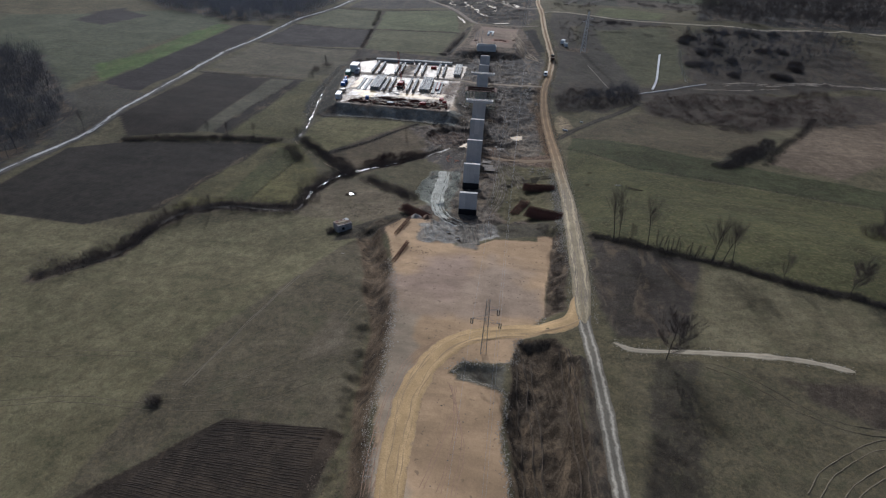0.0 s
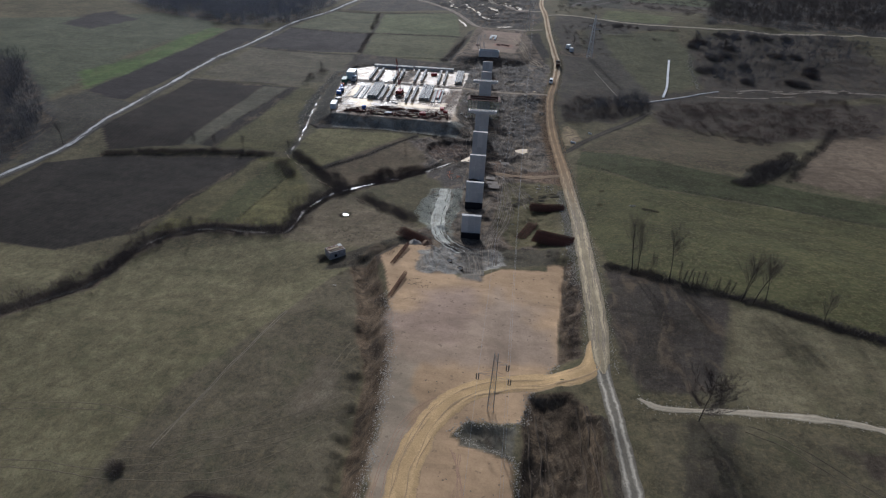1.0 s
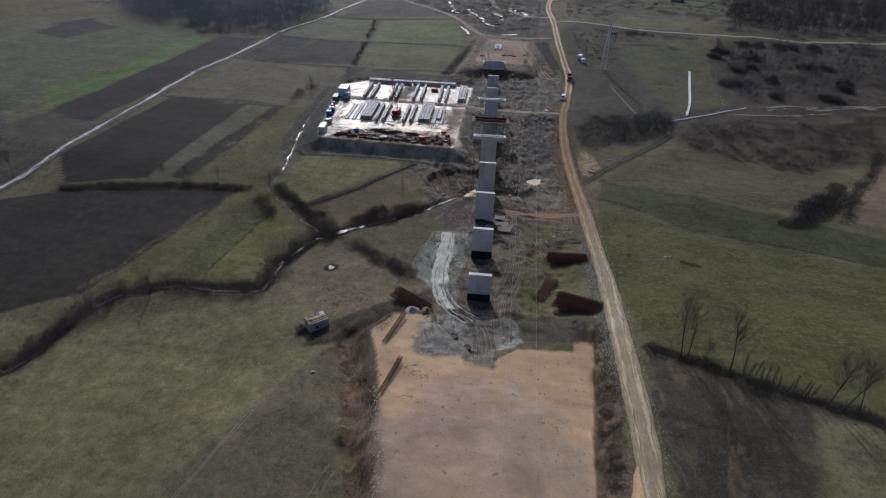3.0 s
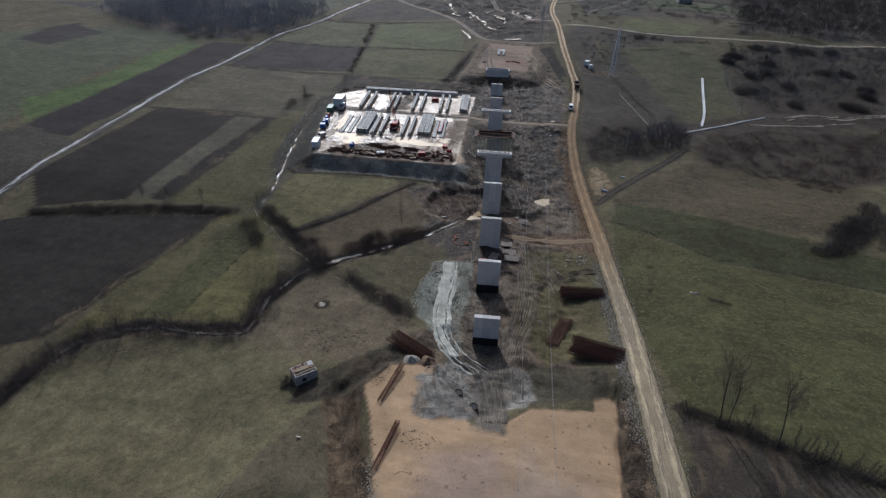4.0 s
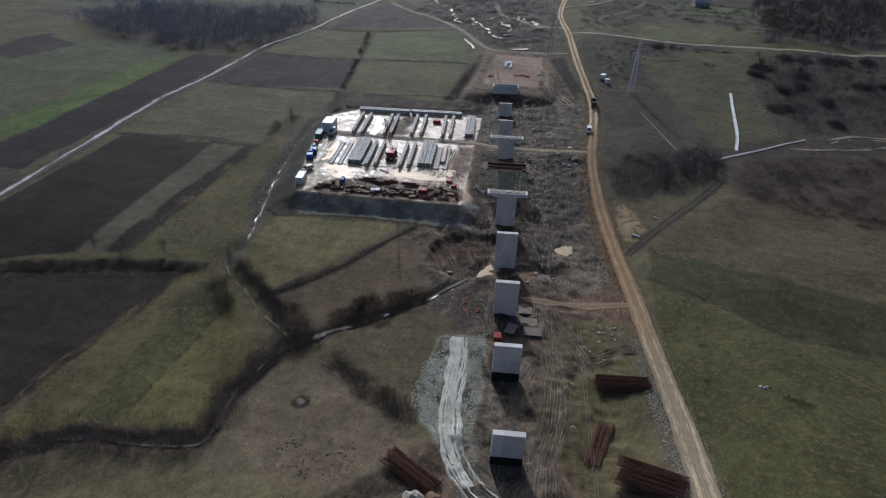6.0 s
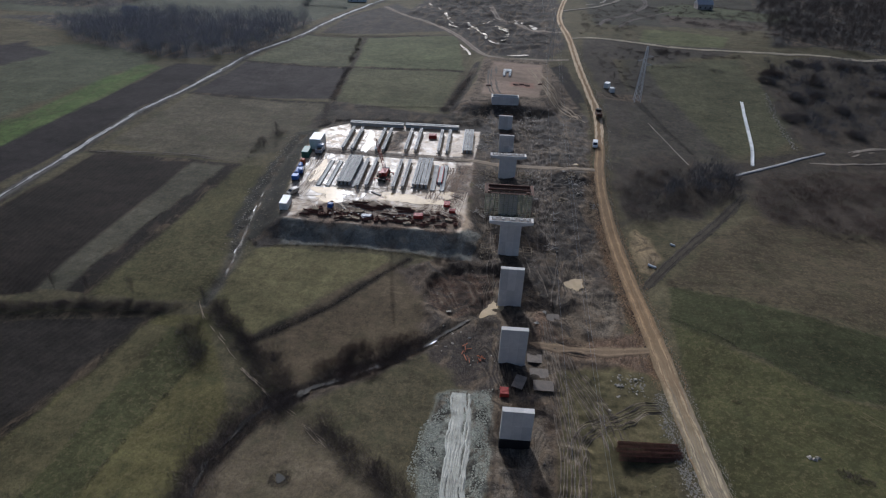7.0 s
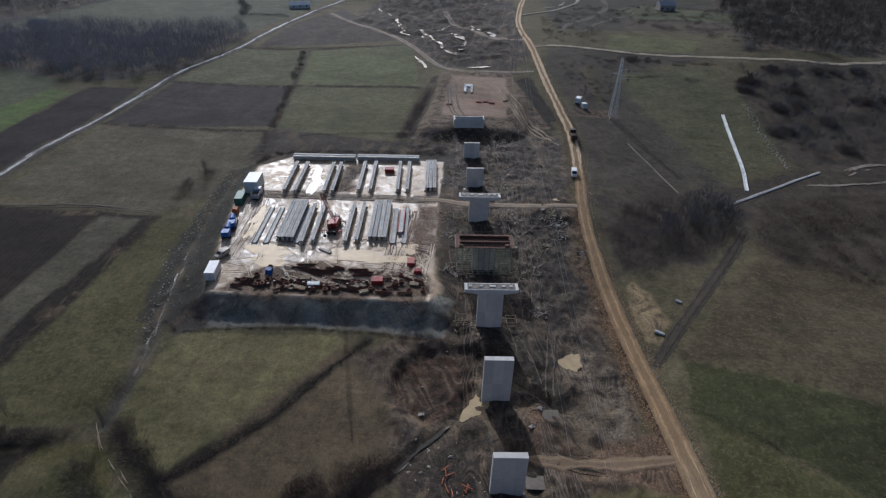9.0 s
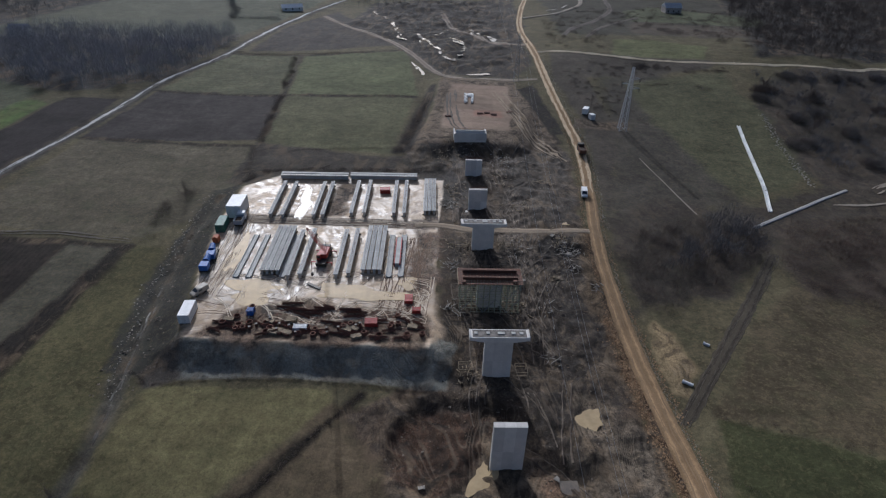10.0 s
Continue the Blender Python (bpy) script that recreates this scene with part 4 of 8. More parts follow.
def build_ground():
    X, Y = np.meshgrid(GX, GY)
    x, y = X.ravel(), Y.ravel()
    z = land_height(x, y)
    tint = np.empty((x.size, 3))
    tint[:] = DULL
    kind = np.zeros((x.size, 3))
    kind[:, 0] = 1
    furrow = np.zeros(x.size)
    trodden = np.zeros(x.size)
    rag = rough_noise(x, y, 7, 61)
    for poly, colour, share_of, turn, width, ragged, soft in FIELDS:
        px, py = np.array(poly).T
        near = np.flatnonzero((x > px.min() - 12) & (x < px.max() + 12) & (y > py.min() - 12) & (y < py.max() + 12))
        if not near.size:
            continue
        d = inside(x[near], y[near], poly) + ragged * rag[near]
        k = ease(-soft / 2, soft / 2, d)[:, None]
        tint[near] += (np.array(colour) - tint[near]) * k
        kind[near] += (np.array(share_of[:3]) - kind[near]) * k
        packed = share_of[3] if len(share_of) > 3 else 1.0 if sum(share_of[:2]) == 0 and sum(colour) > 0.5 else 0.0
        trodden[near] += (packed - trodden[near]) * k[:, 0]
        if share_of[1]:
            a = radians(turn)
            inner = near[d > -soft]
            furrow[inner] = (-math.sin(a) * x[inner] + math.cos(a) * y[inner]) * 2 * math.pi / width
    # bare banks of the creek and the ditches, lane and track verges, dark margins with painted shade
    for line, half, colour in ((CREEK_LINE, 3.2, (0.08, 0.064, 0.047)), (DITCH_WEST, 1.6, (0.085, 0.08, 0.064)), (ROAD_WEST, 3.6, (0.05, 0.046, 0.038)), (TRACK_NORTH, 2.6, (0.125, 0.108, 0.09)), (TRACK_BANK, 2.4, (0.12, 0.104, 0.088))) + tuple((line, 1.5, (0.020, 0.017, 0.013)) for line in DARK_MARGINS):
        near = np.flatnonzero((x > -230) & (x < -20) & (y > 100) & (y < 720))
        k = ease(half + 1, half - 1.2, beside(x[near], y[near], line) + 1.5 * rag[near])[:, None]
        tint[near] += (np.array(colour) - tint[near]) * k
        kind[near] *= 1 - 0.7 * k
    nx, ny = GX.size, GY.size
    i = (np.arange(ny - 1)[:, None] * nx + np.arange(nx - 1)).ravel()
    quads = np.stack([i, i + 1, i + nx + 1, i + nx], 1).astype(np.int32)
    me = bpy.data.meshes.new("ground")
    me.vertices.add(x.size)
    me.vertices.foreach_set("co", np.stack([x, y, z], 1).astype(np.float32).ravel())
    me.loops.add(quads.size)
    me.loops.foreach_set("vertex_index", quads.ravel())
    me.polygons.add(len(quads))
    me.polygons.foreach_set("loop_start", np.arange(0, quads.size, 4, dtype=np.int32))
    me.update(calc_edges=True)
    for name, values, extra in (("tint", tint, np.ones(x.size)), ("kind", kind, trodden)):
        a = me.color_attributes.new(name, "FLOAT_COLOR", "POINT")
        a.data.foreach_set("color", np.hstack([values, extra[:, None]]).astype(np.float32).ravel())
    me.attributes.new("furrow", "FLOAT", "POINT").data.foreach_set("value", furrow.astype(np.float32))
    me.materials.append(LAND)
    me.shade_smooth()
    return tagged(new("ground", me), "winter valley floor of meadows, tilled fields and bare fill", "ground", kind="structure")


build_ground()


def ribbon(name, points, width, material, label, category, lift=0.1, step=1.5, ragged=0.25, ends=False, kind="structure", lanes=7, seed=5):
    """A strip that lies on the land along a line."""
    c = curve(points, step)
    t = np.gradient(c, axis=0)
    t /= np.hypot(*t.T)[:, None]
    side = np.stack([t[:, 1], -t[:, 0]], 1)
    us = np.linspace(-1, 1, lanes)
    half = width / 2 * (1 + ragged * rough_noise(c[:, 0], c[:, 1], 4, seed) + 0.3 * rough_noise(c[:, 0], c[:, 1], 30, seed + 2, 2))
    if ends:
        k = np.minimum(np.arange(len(c)), np.arange(len(c))[::-1]) * step
        half = half * np.sqrt(np.clip(k / width, 0.02, 1))
    p = c[:, None, :] + side[:, None, :] * us[None, :, None] * half[:, None, None]
    x, y = p[..., 0].ravel(), p[..., 1].ravel()
    across = np.tile(us, len(c))
    z = land_height(x, y) + lift * np.where(np.abs(across) > 0.99, -0.5, 1)
    faces = [(r * lanes + k, r * lanes + k + 1, (r + 1) * lanes + k + 1, (r + 1) * lanes + k) for r in range(len(c) - 1) for k in range(lanes - 1)]
    me = mesh_from(name, np.stack([x, y, z], 1).tolist(), faces, material, True)
    me.attributes.new("across", "FLOAT", "POINT").data.foreach_set("value", across.astype(np.float32))
    return tagged(new(name, me), label, category, kind=kind)


def patchy(points, half, count, length, width, material, label, category="path", lift=0.2, seed=1, ways=(0.0,), loose=0.2):
    """A worn lane of many short, tapering streaks of gravel that overlap and leave gaps."""
    rg = np.random.RandomState(seed)
    c = curve(points, 1.0)
    t = np.gradient(c, axis=0)
    t /= np.hypot(*t.T)[:, None]
    side = np.stack([t[:, 1], -t[:, 0]], 1)
    px, py, uu, faces = [], [], [], []
    base = 0
    for i in range(count):
        n = int(min(len(c) - 2, max(4, length * rg.uniform(0.3, 1.7))))
        a = rg.randint(0, len(c) - n)
        k = np.arange(n)
        off = half * ways[i % len(ways)] + rg.normal(0, half * loose) + 0.15 * np.sin(k * 0.7 + i)
        w = width * rg.uniform(0.5, 1.2) * np.sqrt(np.sin(np.pi * (k + 0.15) / (n - 0.7))) * (1 + 0.5 * rg.uniform(-1, 1, n)) / 2
        for u in (-1, 1):
            q = c[a:a + n] + side[a:a + n] * (off + u * w)[:, None]
            px.append(q[:, 0])
            py.append(q[:, 1])
            uu.append(np.full(n, 0.45))
        faces += [(base + j, base + n + j, base + n + j + 1, base + j + 1) for j in range(n - 1)]
        base += 2 * n
    x, y = np.concatenate(px), np.concatenate(py)
    z = land_height(x, y) + lift + np.repeat(rg.uniform(0, 0.05, count), [len(v) * 2 for v in px[::2]])
    me = mesh_from("road", np.stack([x, y, z], 1).tolist(), faces, material, True)
    me.attributes.new("across", "FLOAT", "POINT").data.foreach_set("value", np.concatenate(uu).astype(np.float32))
    return tagged(new("road", me), label, category, kind="structure")


ribbon("road", ROAD_HAUL, 5.0, HAUL, "rutted tan earth haul road beside the bridge works", "road", 0.14, ragged=0.12, ends=True)
ribbon("road", ROAD_SOUTH, 3.9, SOUTH, "grey stony site road with two wheel ways", "road", 0.11)
ribbon("road", ROAD_LOOP, 6.0, LOOP, "sandy yellow site road curving over the fill", "road", 0.11, lanes=9, ends=True)
ribbon("road", ROAD_CROSS, 3.0, SOUTH, "pale earth road crossing the far slope", "road", 0.12, 2, 0.8)
patchy(ROAD_CROSS, 1.1, 190, 18, 1.3, PATH, "pale stony wheel ways of the far road", lift=0.2, seed=3, ways=(-0.7, 0.7))
ribbon("road", ROAD_WEST, 4.4, GREY_LANE, "grey verge of the field lane", "road", 0.16, 2.0, 0.3)
patchy(ROAD_WEST, 0.8, 300, 14, 0.6, WEST, "long pale gravel lane between tilled fields", "road", 0.3, 4, (0.0, -0.5, 0.5), 0.35)
ribbon("road", ROAD_RAMP, 3.4, RAMP_EARTH, "tan earth crossing from haul road to piers", "road", 0.1, 0.8, 0.9, ends=True, lanes=9)
patchy(ROAD_HAUL[5:14], 2.5, 110, 20, 0.2, worn("packed wet wheel way", (0.26, 0.178, 0.10), (0.20, 0.137, 0.08), 0.85, 0.4, spec=0.2, bump=0.03), "dark wheel marks on the haul road", "road", 0.17, 18, (-0.62, -0.34, 0.3, 0.58, 0.0), 0.12)
patchy(ROAD_LOOP, 2.3, 30, 11, 0.2, worn("pressed sandy wheel way", (0.38, 0.27, 0.15), (0.32, 0.225, 0.125), 0.9, 0.5, bump=0.03), "wheel marks on the sandy site road", "road", 0.13, 20, (-0.75, -0.4, 0.35, 0.7), 0.1)
patchy(ROAD_HAUL[:7], 2.3, 90, 16, 0.22, worn("dusty wheel way", (0.25, 0.205, 0.145), (0.17, 0.14, 0.10), 0.9, 0.4, bump=0.03), "grey wheel marks on the haul road", "road", 0.17, 19, (-0.8, -0.5, -0.2, 0.25, 0.55, 0.85), 0.12)
patchy(ROAD_HAUL[11:], 2.5, 170, 24, 0.8, worn("dry pale wheel way", (0.50, 0.39, 0.25), (0.40, 0.30, 0.185), 0.95, 0.4, bump=0.03), "pale twin wheel ways of the haul road", "road", 0.19, 21, (-0.5, 0.5), 0.1)
ribbon("road", ROAD_YARD, 3.4, YARD_ROAD, "short earth drive from haul road to yard", "road", 0.18)
ribbon("road", PATH_EAST, 1.9, PATH, "pale stony farm path over dry grass", "path", 0.05, step=0.6, ragged=0.9, ends=True)
ribbon("road", TRACK_EAST, 3.8, TRACK, "dark muddy field track beside the meadow", "road", 0.07, 1.0, 0.5, ends=True)
patchy(TRACK_WEST, 0.8, 26, 12, 0.5, DULL_TRACK, "faint farm track along field edges", lift=0.16, seed=6, ways=(-0.8, 0.8))
patchy([(-26, 462), (-24, 454), (-17.5, 430), (-12.5, 411), (-6, 399), (1, 388)], 2.6, 50, 14, 0.45, YARD_ROAD, "pale wheel ruts down the far approach", lift=0.2, seed=8, ways=(-1.0, -0.3, 0.4, 1.0), loose=0.1)
patchy([(-48, 462), (-47, 440), (-44, 418), (-38, 404)], 2.0, 26, 14, 0.7, DULL_TRACK, "faint wheel ruts on the far approach", lift=0.15, seed=9, ways=(-1.0, 0.2, 1.0), loose=0.2)
ribbon("road", TRACK_NORTH, 4.2, TAN_TRACK, "tan earth track round the far cutting", "road", 0.14, 2.0, 0.5)
ribbon("road", TRACK_BANK, 4.6, TAN_TRACK, "tan earth track beyond the far approach", "road", 0.14, 2.0, 0.5)
patchy(TRACK_NORTH, 1.4, 46, 16, 0.8, LANE, "stony wheel ways round the far cutting", lift=0.18, seed=10, ways=(-0.7, 0.7))
patchy(TRACK_BANK, 1.4, 30, 14, 0.8, LANE, "stony wheel ways beyond the far approach", lift=0.18, seed=11, ways=(-0.7, 0.7))


# ---- water ----
patchy(CREEK_LINE, 0.5, 64, 7, 0.6, CREEK, "shallow dark creek winding between bare bushes", "creek", 0.2, 16, loose=0.5)
patchy([(-107, 240), (-107.5, 252), (-110, 264), (-113.5, 280), (-116, 294), (-119, 312)], 0.5, 34, 3.5, 0.26, CREEK, "thin glinting ditch below the yard", "ditch", 0.12, 13, loose=0.7)


patchy([(-110, 240), (-105, 233), (-100, 229), (-86, 217), (-74, 208.5), (-66, 203), (-57, 196.5)], 0.5, 34, 4, 0.2, YARD_ROAD, "pale stony gully through the thickets", "path", 0.14, 23, loose=0.6)
ribbon("road", [(31, 398), (35, 384), (42.5, 358)], 0.7, LANE, "thin pale strip over rough ground", "path", 0.12, 1.0, 0.6)


def pool(x, y, rx, ry, material, label, z=None, turn=0.0, lift=0.05, ragged=0.5, category="puddle"):
    """A level sheet of water with an uneven shore."""
    n, a = 40, radians(turn)
    rng = np.random.RandomState(int(abs(x * 7 + y * 3)) % 9999)
    phase = rng.uniform(0, 6.28, 4)
    pts = []
    for i in range(n):
        t = 2 * math.pi * i / n
        r = 1 + ragged * (0.35 * math.sin(2 * t + phase[0]) + 0.25 * math.sin(3 * t + phase[1]) + 0.18 * math.sin(5 * t + phase[2]) + 0.1 * math.sin(9 * t + phase[3]))
        u, v = rx * r * math.cos(t), ry * r * math.sin(t)
        pts.append((x + u * math.cos(a) - v * math.sin(a), y + u * math.sin(a) + v * math.cos(a)))
    z = (min(level(x + u, y + v) for u in (-rx / 2, 0, rx / 2) for v in (-ry / 2, 0, ry / 2)) + lift) if z is None else z
    return tagged(new("puddle", mesh_from("puddle", [(u, v, z) for u, v in pts], [tuple(range(n))], material)), label, category, kind="structure")


tan_pool = "tan muddy puddle on churned ground"
pool(-90.3, 297.2, 7.4, 4.6, PUDDLE, tan_pool, YARD_TOP + 0.05, 10, ragged=0.9)
pool(-63.0, 298.8, 10.0, 3.6, PUDDLE, tan_pool, YARD_TOP + 0.05, 3, ragged=0.8)
pool(-50.5, 304.5, 3.0, 2.6, PUDDLE, tan_pool, YARD_TOP + 0.05, 50)
pool(-101.0, 314.0, 2.2, 9.0, PUDDLE, tan_pool, YARD_TOP + 0.05, 6)
pool(-7.0, 267.2, 5.6, 4.2, PUDDLE, tan_pool, None, 35, 0.5, 0.5)
pool(-29.2, 250.6, 2.3, 4.2, PUDDLE, tan_pool, None, -22, 0.75, 0.6)
pool(-3.6, 341.5, 2.2, 0.9, PUDDLE, tan_pool, None, 0, 0.2)
pool(-65.3, 189.6, 1.1, 0.8, POND, "small clear field pond that mirrors the sky", None, 0, 0.25, 0.6, "pond")
pool(-69.5, 212.2, 1.7, 0.8, POND, "still pool in the creek bed", level(-69.5, 212.2) + 0.55, 30, category="pond")
pool(-90.2, 345.5, 2.3, 8.5, SHEEN, "wet sheet of standing water between girders", YARD_TOP + 0.035, 5, ragged=0.8)
for k, (line, count) in enumerate((([(-124, 676), (-112, 648), (-103, 631), (-96, 604), (-89, 579)], 16), ([(-80, 588), (-73, 575), (-66, 557), (-59, 543)], 16), ([(-56, 578), (-50, 566), (-45.5, 552), (-47, 536), (-51, 519), (-57, 528), (-60, 542)], 26), ([(-46, 604), (-41, 593), (-34, 580), (-27, 567)], 14), ([(-74, 516), (-69, 503), (-64, 490)], 8), ([(-42, 492.6), (-34, 492.4), (-27, 491.6)], 9), ([(-52, 610), (-60, 596), (-66, 580)], 7), ([(10, 640), (22, 650), (30, 668)], 6))):
    patchy(line, 1.2, int(count * 1.4), 6, 1.35, POND, "rain-filled wheel ruts in the far cutting", "puddle", 0.3, 40 + k, loose=0.5)
for px, py, sx, sy, turn in ((-74, 573, 6, 2.0, -63), (-41, 594, 7, 2.6, -70), (-27, 566, 5, 2.4, -60), (-50, 560, 5, 1.5, -55), (-47, 533, 4, 1.4, 70), (-89, 579, 4, 1.6, -50)):
    pool(px, py, sx, sy, POND, "rain pool in the far cutting", None, turn, 0.5, 0.9)


# ---- bridge ----
def axis_x(y):
    return -19.15 - 0.082 * (y - 181.0)


AXIS = 4.7


def bridge_pose(y, z, dx=0.0):
    return pose(axis_x(y) + dx, y, z, 0, 0, AXIS)


def shaft(p, width, depth, z0, z1, lifts):
    """Concrete cast in lifts of three panels: each is bevelled, so that shallow joints run between them."""
    h, w = (z1 - z0) / lifts, width / 3
    for i in range(lifts):
        for k in range(3):
            bm = B()
            box(bm, -width / 2 + k * w, 0, z0 + i * h, -width / 2 + (k + 1) * w, depth, z0 + (i + 1) * h, 0.035)
            part("shaft_panel", bm, CONCRETE, p)


def pier(y, foot, coat, top, cap=None, width=6.3, lifts=2, bars=False):
    """foot: base level, coat: top of the black waterproofing, cap: levels of the cap beam's underside and top."""
    label = "grey concrete bridge pier with a finished cap beam" if cap else "bare grey concrete wall pier without cap beam"
    if coat > foot + 0.5:
        label = "grey concrete wall pier, lower part coated black"
    p = thing("bridge_pier", bridge_pose(y, foot), label, "bridge pier", "piers of the unfinished bridge")
    depth = 1.3
    if coat > foot:
        bm = B()
        box(bm, -width / 2 - 0.02, -0.02, -1.0, width / 2 + 0.02, depth + 0.02, coat - foot, 0.02)
        part("coated_base", bm, BITUMEN, p, "black bitumen-coated pier base")
    shaft(p, width, depth, max(coat - foot, -1.0), top - foot, lifts)
    bm = B()
    box(bm, -width / 2 - 1.0, -1.1, -1.6, width / 2 + 1.0, depth + 1.1, -0.75 if coat > foot or y == 252.2 else -0.2, 0.05)
    part("footing", bm, CONCRETE, p)
    if cap:
        bm = B()
        lo, hi = cap[0] - foot, cap[1] - foot
        vs = [(-6.6, -0.6, lo + 0.5), (-3.6, -0.6, lo), (3.6, -0.6, lo), (6.6, -0.6, lo + 0.5), (6.6, -0.6, hi), (-6.6, -0.6, hi)]
        a = [bm.verts.new(v) for v in vs]
        b = [bm.verts.new((v[0], v[1] + 2.9, v[2])) for v in vs]
        bm.faces.new(a)
        bm.faces.new(b[::-1])
        for i in range(6):
            j = (i + 1) % 6
            bm.faces.new((a[j], a[i], b[i], b[j]))
        bmesh.ops.bevel(bm, geom=bm.edges[:], offset=0.04, segments=1, affect="EDGES")
        part("cap_beam", bm, CONCRETE, p)
        bm = B()
        box(bm, -5.9, -0.35, hi + 0.004, 5.9, 2.0, hi + 0.03)
        part("wet_top", bm, CAP_TOP, p, "damp stained concrete top")
        for x0, w in ((-5.5, 0.7), (-2.9, 0.8), (-0.4, 1.5), (2.6, 0.9), (4.4, 0.8)):
            bm = B()
            box(bm, x0, 0.5, hi + 0.03, x0 + w, 1.3, hi + 0.2, 0.03)
            part("bearing_plinth", bm, GIRDER, p)
        for s in (-6.45, 6.45):
            bm = B()
            box(bm, s - 0.12, -0.5, hi, s + 0.12, 2.2, hi + 0.16, 0.02)
            part("end_upstand", bm, CONCRETE, p)
    if bars:
        for s in (0.25, depth - 0.25):
            bm = B()
            for k in range(18):
                x = -width / 2 + 0.3 + k * (width - 0.6) / 17
                rod(bm, (x, s, top - foot - 0.1), (x, s, top - foot + 0.9), 0.025, n=4)
            part("starter_bars", bm, RUST, p, "row of rusty starter bars")["kind"] = "stuff"
    return p


pier(179.9, level(axis_x(181), 178) - 0.3, 3.7, 10.0)
pier(204.4, level(axis_x(205.5), 203) - 0.3, 2.3, 10.3)
pier(228.4, level(axis_x(229.5), 228.5) - 0.3, 0.0, 10.7)
pier(252.2, min(-1.4, level(axis_x(253.3), 252)), -3.0, 11.45, lifts=2)
pier(275.6, level(axis_x(276.7), 275.7) - 0.2, -3.0, 11.7, (11.7, 13.0))
pier(300.1, level(axis_x(301.2), 300) - 0.2, -3.0, 10.6)
pier(324.2, level(axis_x(325.3), 324) - 0.2, -3.0, 12.0, (12.0, 13.2))
pier(348.4, level(axis_x(349.5), 348) - 0.2, -3.0, 11.6, width=6.0, bars=True)
pier(372.9, level(axis_x(374), 373) - 0.2, -3.0, 11.25, width=6.0, bars=True)


def abutment():
    y = 397.5
    z = level(axis_x(y), y - 2)
    a = thing("bridge_abutment", bridge_pose(y, z), "grey concrete abutment wall against the far embankment", "bridge abutment")
    shaft(a, 12.6, 1.6, -1.0, 12.0 - z, 2)
    for s in (-1, 1):
        bm = B()
        box(bm, s * 6.3 - 0.3, 1.6, -1.0, s * 6.3 + 0.3, 7.5, 11.2 - z, 0.04)
        part("wing_wall", bm, CONCRETE, a)
    bm = B()
    box(bm, -5.9, 1.0, 12.0 - z, 5.9, 1.5, 12.9 - z, 0.03)
    part("back_wall", bm, CONCRETE, a)
    bm = B()
    for k in range(20):
        rod(bm, (-5.8 + k * 0.61, 1.2, 12.6 - z), (-5.8 + k * 0.61, 1.2, 13.8 - z), 0.03, n=4)
    part("starter_bars", bm, RUST, a, "row of rusty starter bars")["kind"] = "stuff"


abutment()


